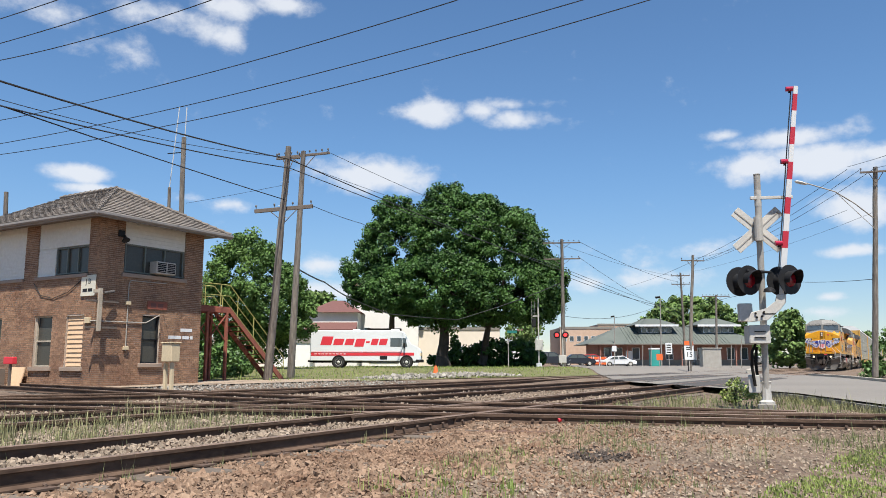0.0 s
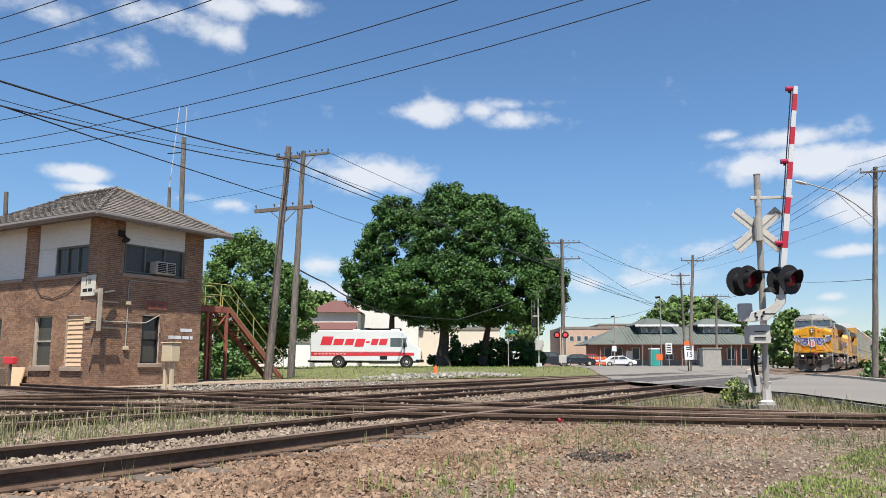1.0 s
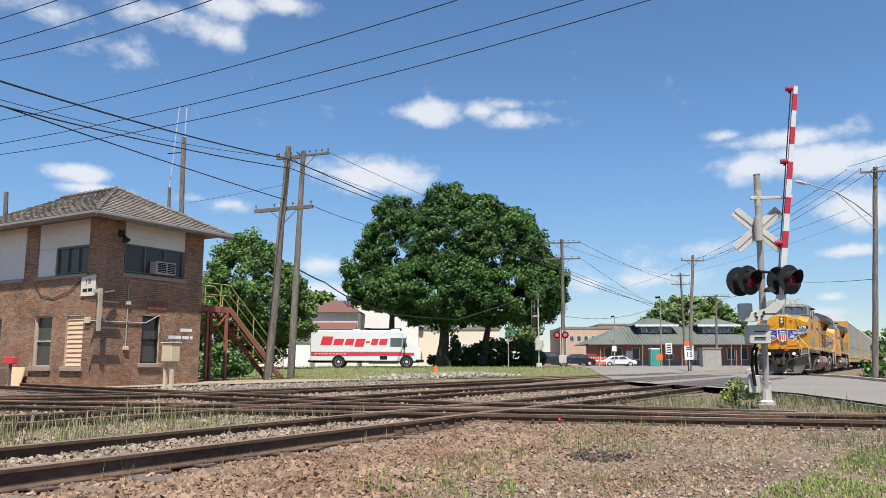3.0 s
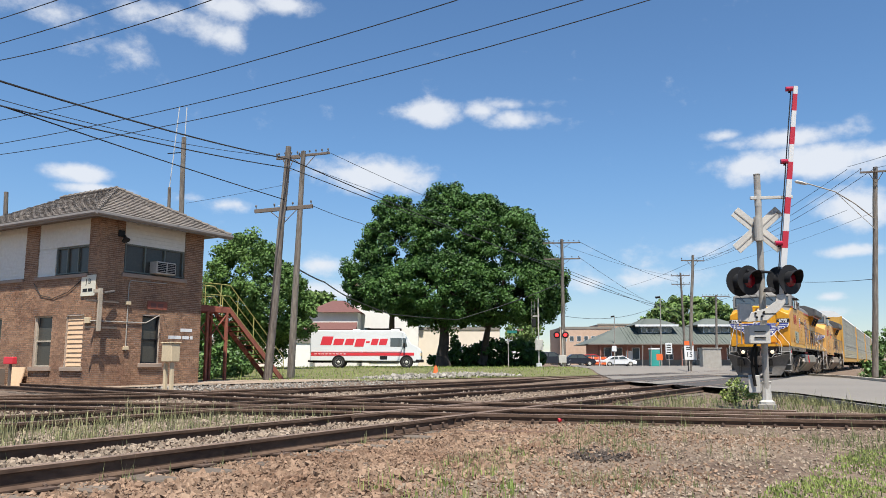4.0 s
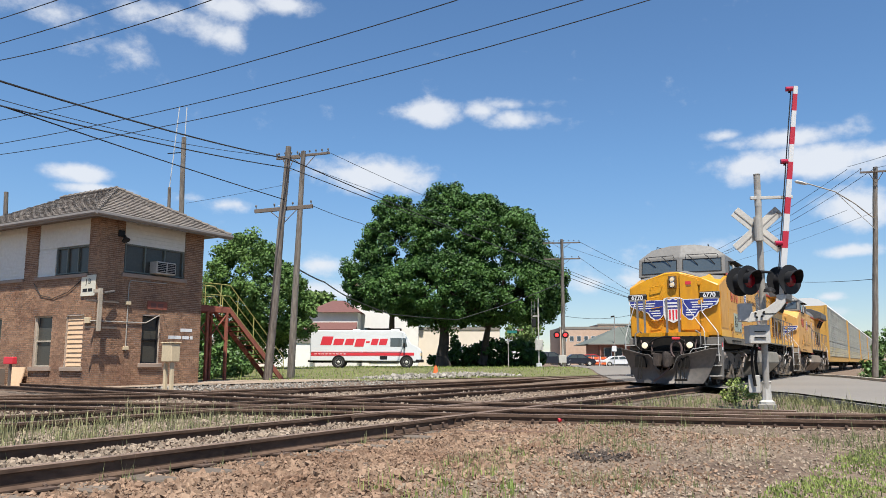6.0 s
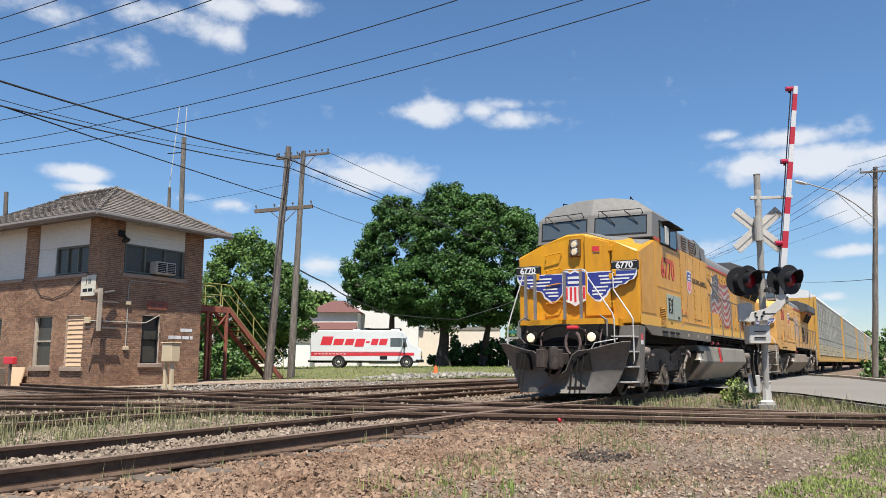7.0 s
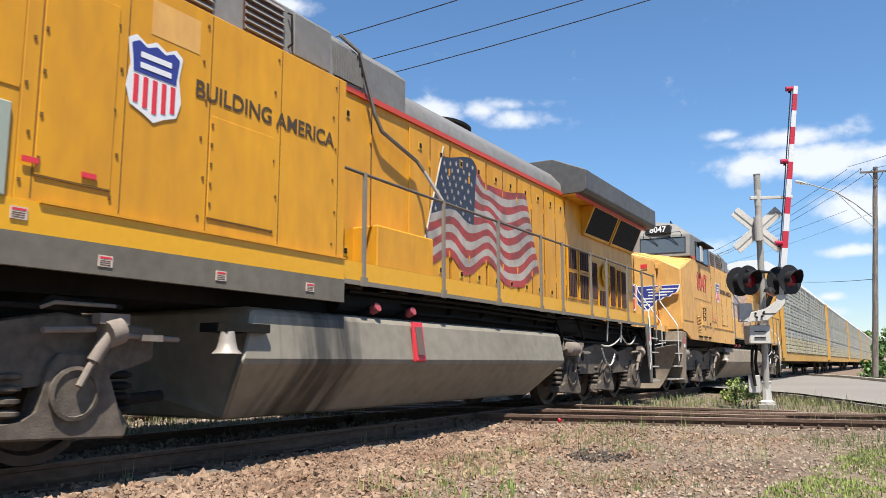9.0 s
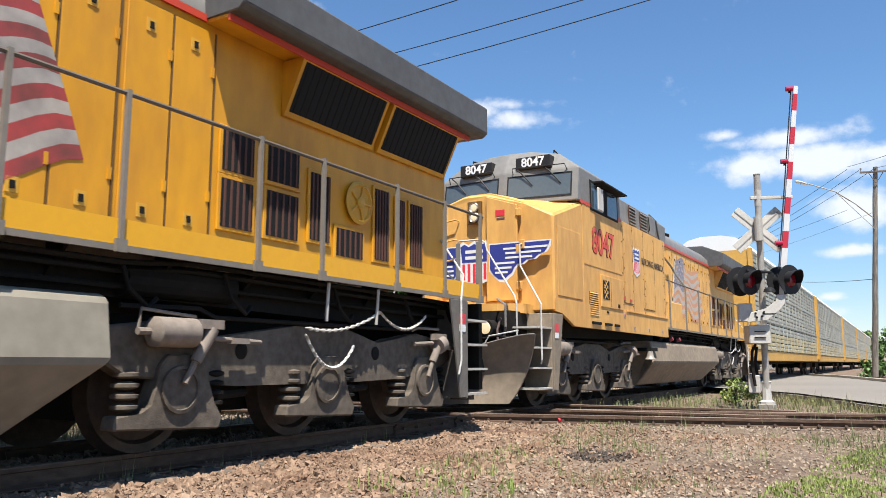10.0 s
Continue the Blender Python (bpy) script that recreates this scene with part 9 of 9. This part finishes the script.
cone = thing("traffic_cone", "small orange marker cone on the gravel", "cone", Matrix.Translation((35.71, 14.75, level(35.71, 14.75) + 0.03)))
part("base", bx(-0.2, -0.2, 0, 0.2, 0.2, 0.04), "orange", cone, bevel=0.01)
part("cone_body", lathe(bmesh.new(), [(0.17, 0.04), (0.1, 0.45), (0.06, 0.6)], Matrix.Identity(4), 16), "orange", cone, smooth=True)
fsig = thing("crossing_signal", "far crossing signal with two lit red lamps", "crossing signal", Matrix.Translation((69.35, 21.14, 0.26)) @ Matrix.Rotation(radians(-60), 4, "Z"))
part("mast", rod(bmesh.new(), (0.2, 0, -0.4), (0.2, 0, 3.6), 0.06, 10), "alu", fsig)
part("gate_box", bx(-0.2, -0.2, 0.5, 0.5, 0.2, 1.2), "alu", fsig, bevel=0.02)
for x_ in (-0.35, 0.45):
    d_ = part("lamp_shield", lathe(bmesh.new(), [(0.02, 0), (0.32, 0), (0.32, 0.02), (0.02, 0.02)], Matrix.Translation((x_, -0.1, 3.1)) @ Matrix.Rotation(math.pi / 2, 4, "X"), 24), "black", fsig)
    part("lens", lathe(bmesh.new(), [(0.17, 0.02), (0.15, 0.05), (0.05, 0.06)], Matrix.Translation((x_, -0.1, 3.1)) @ Matrix.Rotation(math.pi / 2, 4, "X"), 20), "red_glow", d_, "lit red lens")
    part("visor", lathe(bmesh.new(), [(0.19, 0.02), (0.2, 0.2), (0.195, 0.2), (0.18, 0.03)], Matrix.Translation((x_, -0.1, 3.1)) @ Matrix.Rotation(math.pi / 2, 4, "X"), 20), "black", d_)
gsig = thing("signal_mast", "silver railway signal mast with ladder and cabinet", "signal mast", Matrix.Translation((69.25, 23.32, 0.25)) @ Matrix.Rotation(radians(-60), 4, "Z"))
part("mast", rod(bmesh.new(), (0, 0, -0.4), (0, 0, 7.1), 0.07, 10), "alu", gsig)
part("bracket", bx(-0.5, -0.04, 4.9, 0.1, 0.04, 5.0), "alu", gsig)
part("signal_head", bx(-0.6, -0.2, 3.9, -0.25, 0.1, 4.7), "black", gsig, bevel=0.04)
part("cabinet", bx(-0.35, -0.3, 1.7, 0.4, 0.1, 2.7), "alu", gsig, bevel=0.02)
part("base", bx(-0.25, -0.25, -0.3, 0.25, 0.25, 0.5), "white", gsig, bevel=0.02)
for k_ in range(8):
    part("rung", rod(bmesh.new(), (-0.6, 0.1, 3.8 + k_ * 0.36), (-0.3, 0.1, 3.8 + k_ * 0.36), 0.02, 5), "alu", gsig)
for x_ in (-0.6, -0.3):
    part("ladder_side", rod(bmesh.new(), (x_, 0.1, 3.2), (x_, 0.1, 6.6), 0.025, 6), "alu", gsig)
lit = thing("litter", "crumpled red and white paper cup on the dirt", "litter", Matrix.Translation((11.11, -2.04, ground_height(11.11, -2.04) + 0.05)) @ Matrix.Rotation(radians(-35), 4, "Z"))
part("cup", lathe(bmesh.new(), [(0.035, 0), (0.045, 0.12), (0.04, 0.12), (0.03, 0.005)], Matrix.Rotation(radians(80), 4, "Y"), 12), "red", lit)
part("paper", slab(bmesh.new(), [[(0.1 + 0.06 * i, -0.05 + 0.07 * j, 0.03 * ((i + j) % 2)) for j in range(3)] for i in range(4)], (0, 0, 0.004)), "white", lit)
lit = thing("litter", "scrap of white paper between the rails", "litter", Matrix.Translation((20.06, 1.38, -0.12)))
part("paper", slab(bmesh.new(), [[(-0.15 + 0.08 * i, -0.1 + 0.07 * j, 0.04 * ((i + j) % 2)) for j in range(4)] for i in range(5)], (0, 0, 0.006)), "white", lit)
M["cinders"] = surf("damp_cinders", (0.05, 0.038, 0.028), (0.1, 0.072, 0.052), 0.95, big=5, fine=30, mix=1.2, bump=0.9, bump_scale=50, dist=0.03)
mud = thing("oil_patch", "dark damp patch of cinders in the gravel", "dirt patch")
part("patch", lathe(bmesh.new(), [(0.36, -0.03), (0.3, 0.0), (0.16, 0.01), (0.02, 0.012)], Matrix.Translation((9.21, -3.36, ground_height(9.21, -3.36))) @ Matrix.Diagonal((0.9, 0.6, 1, 1)), 18), "cinders", mud, smooth=True)

for k_ in range(4):
    old = thing("old_tie", "rotten reddish timber lying in the dirt", "timber", Matrix.Translation((10.1 + 0.28 * k_, -1.75 - 0.16 * k_, -0.22)) @ Matrix.Rotation(radians(-64 + 5 * k_), 4, "Z"), group="old timbers")
    part("timber", bx(-0.75 + 0.1 * k_, -0.09, -0.08, 0.75, 0.09, 0.045), "old_timber", old, bevel=0.02)

blades("dry_grass", tufts(160, 10, 0.12, x0=15.5, x1=24.5, y0=-6.2, y1=-2.0, seed=71, keep=lambda x, y, r: off_road(x + 0.35, y) and not off_road(x + 1.1, y)), 0.13, 0.005, 72, "grass_dry", "dry grass along the kerb", lean=0.6)
blades("grass", tufts(55, 9, 0.1, x0=5.0, x1=8.5, y0=-4.6, y1=-2.6, seed=73, keep=lambda x, y, r: patch(x, y, 14) > 0.1), 0.07, 0.004, 74, "grass", "small green weeds among the stones")


def motions():
    track = [(0, 81.74), (0.5, 76.85), (1, 72.02), (2.5, 57.6), (4, 43.41), (4.5, 38.77), (5, 34.17), (5.5, 29.59), (7, 15.87), (7.5, 11.25), (8, 6.61), (8.5, 2.02), (9, -2.47), (9.5, -6.99), (10, -11.49)]
    train = [(lead, 0.0), (second, 22.3)] + [(r, 44.6 + 28.0 * k) for k, r in enumerate(racks)]
    for ob, behind in train:
        walk(ob, [(t, pose(x + behind, 0, 0)) for t, x in track])

    def place(t):
        for (t0, x0), (t1, x1) in zip(track, track[1:]):
            if t <= t1:
                return x0 + (x1 - x0) * (t - t0) / (t1 - t0)
        return track[-1][1]
    # the wheels roll: radius 0.53 m, a turn of under 90 degrees from row to row
    for w in WHEELSETS:
        at = w.location.copy()
        walk(w, [(k / 15, pose(at.x, 0, at.z, 0, math.degrees((place(k / 15) - track[0][1]) / 0.53), 0)) for k in range(151)])


motions()
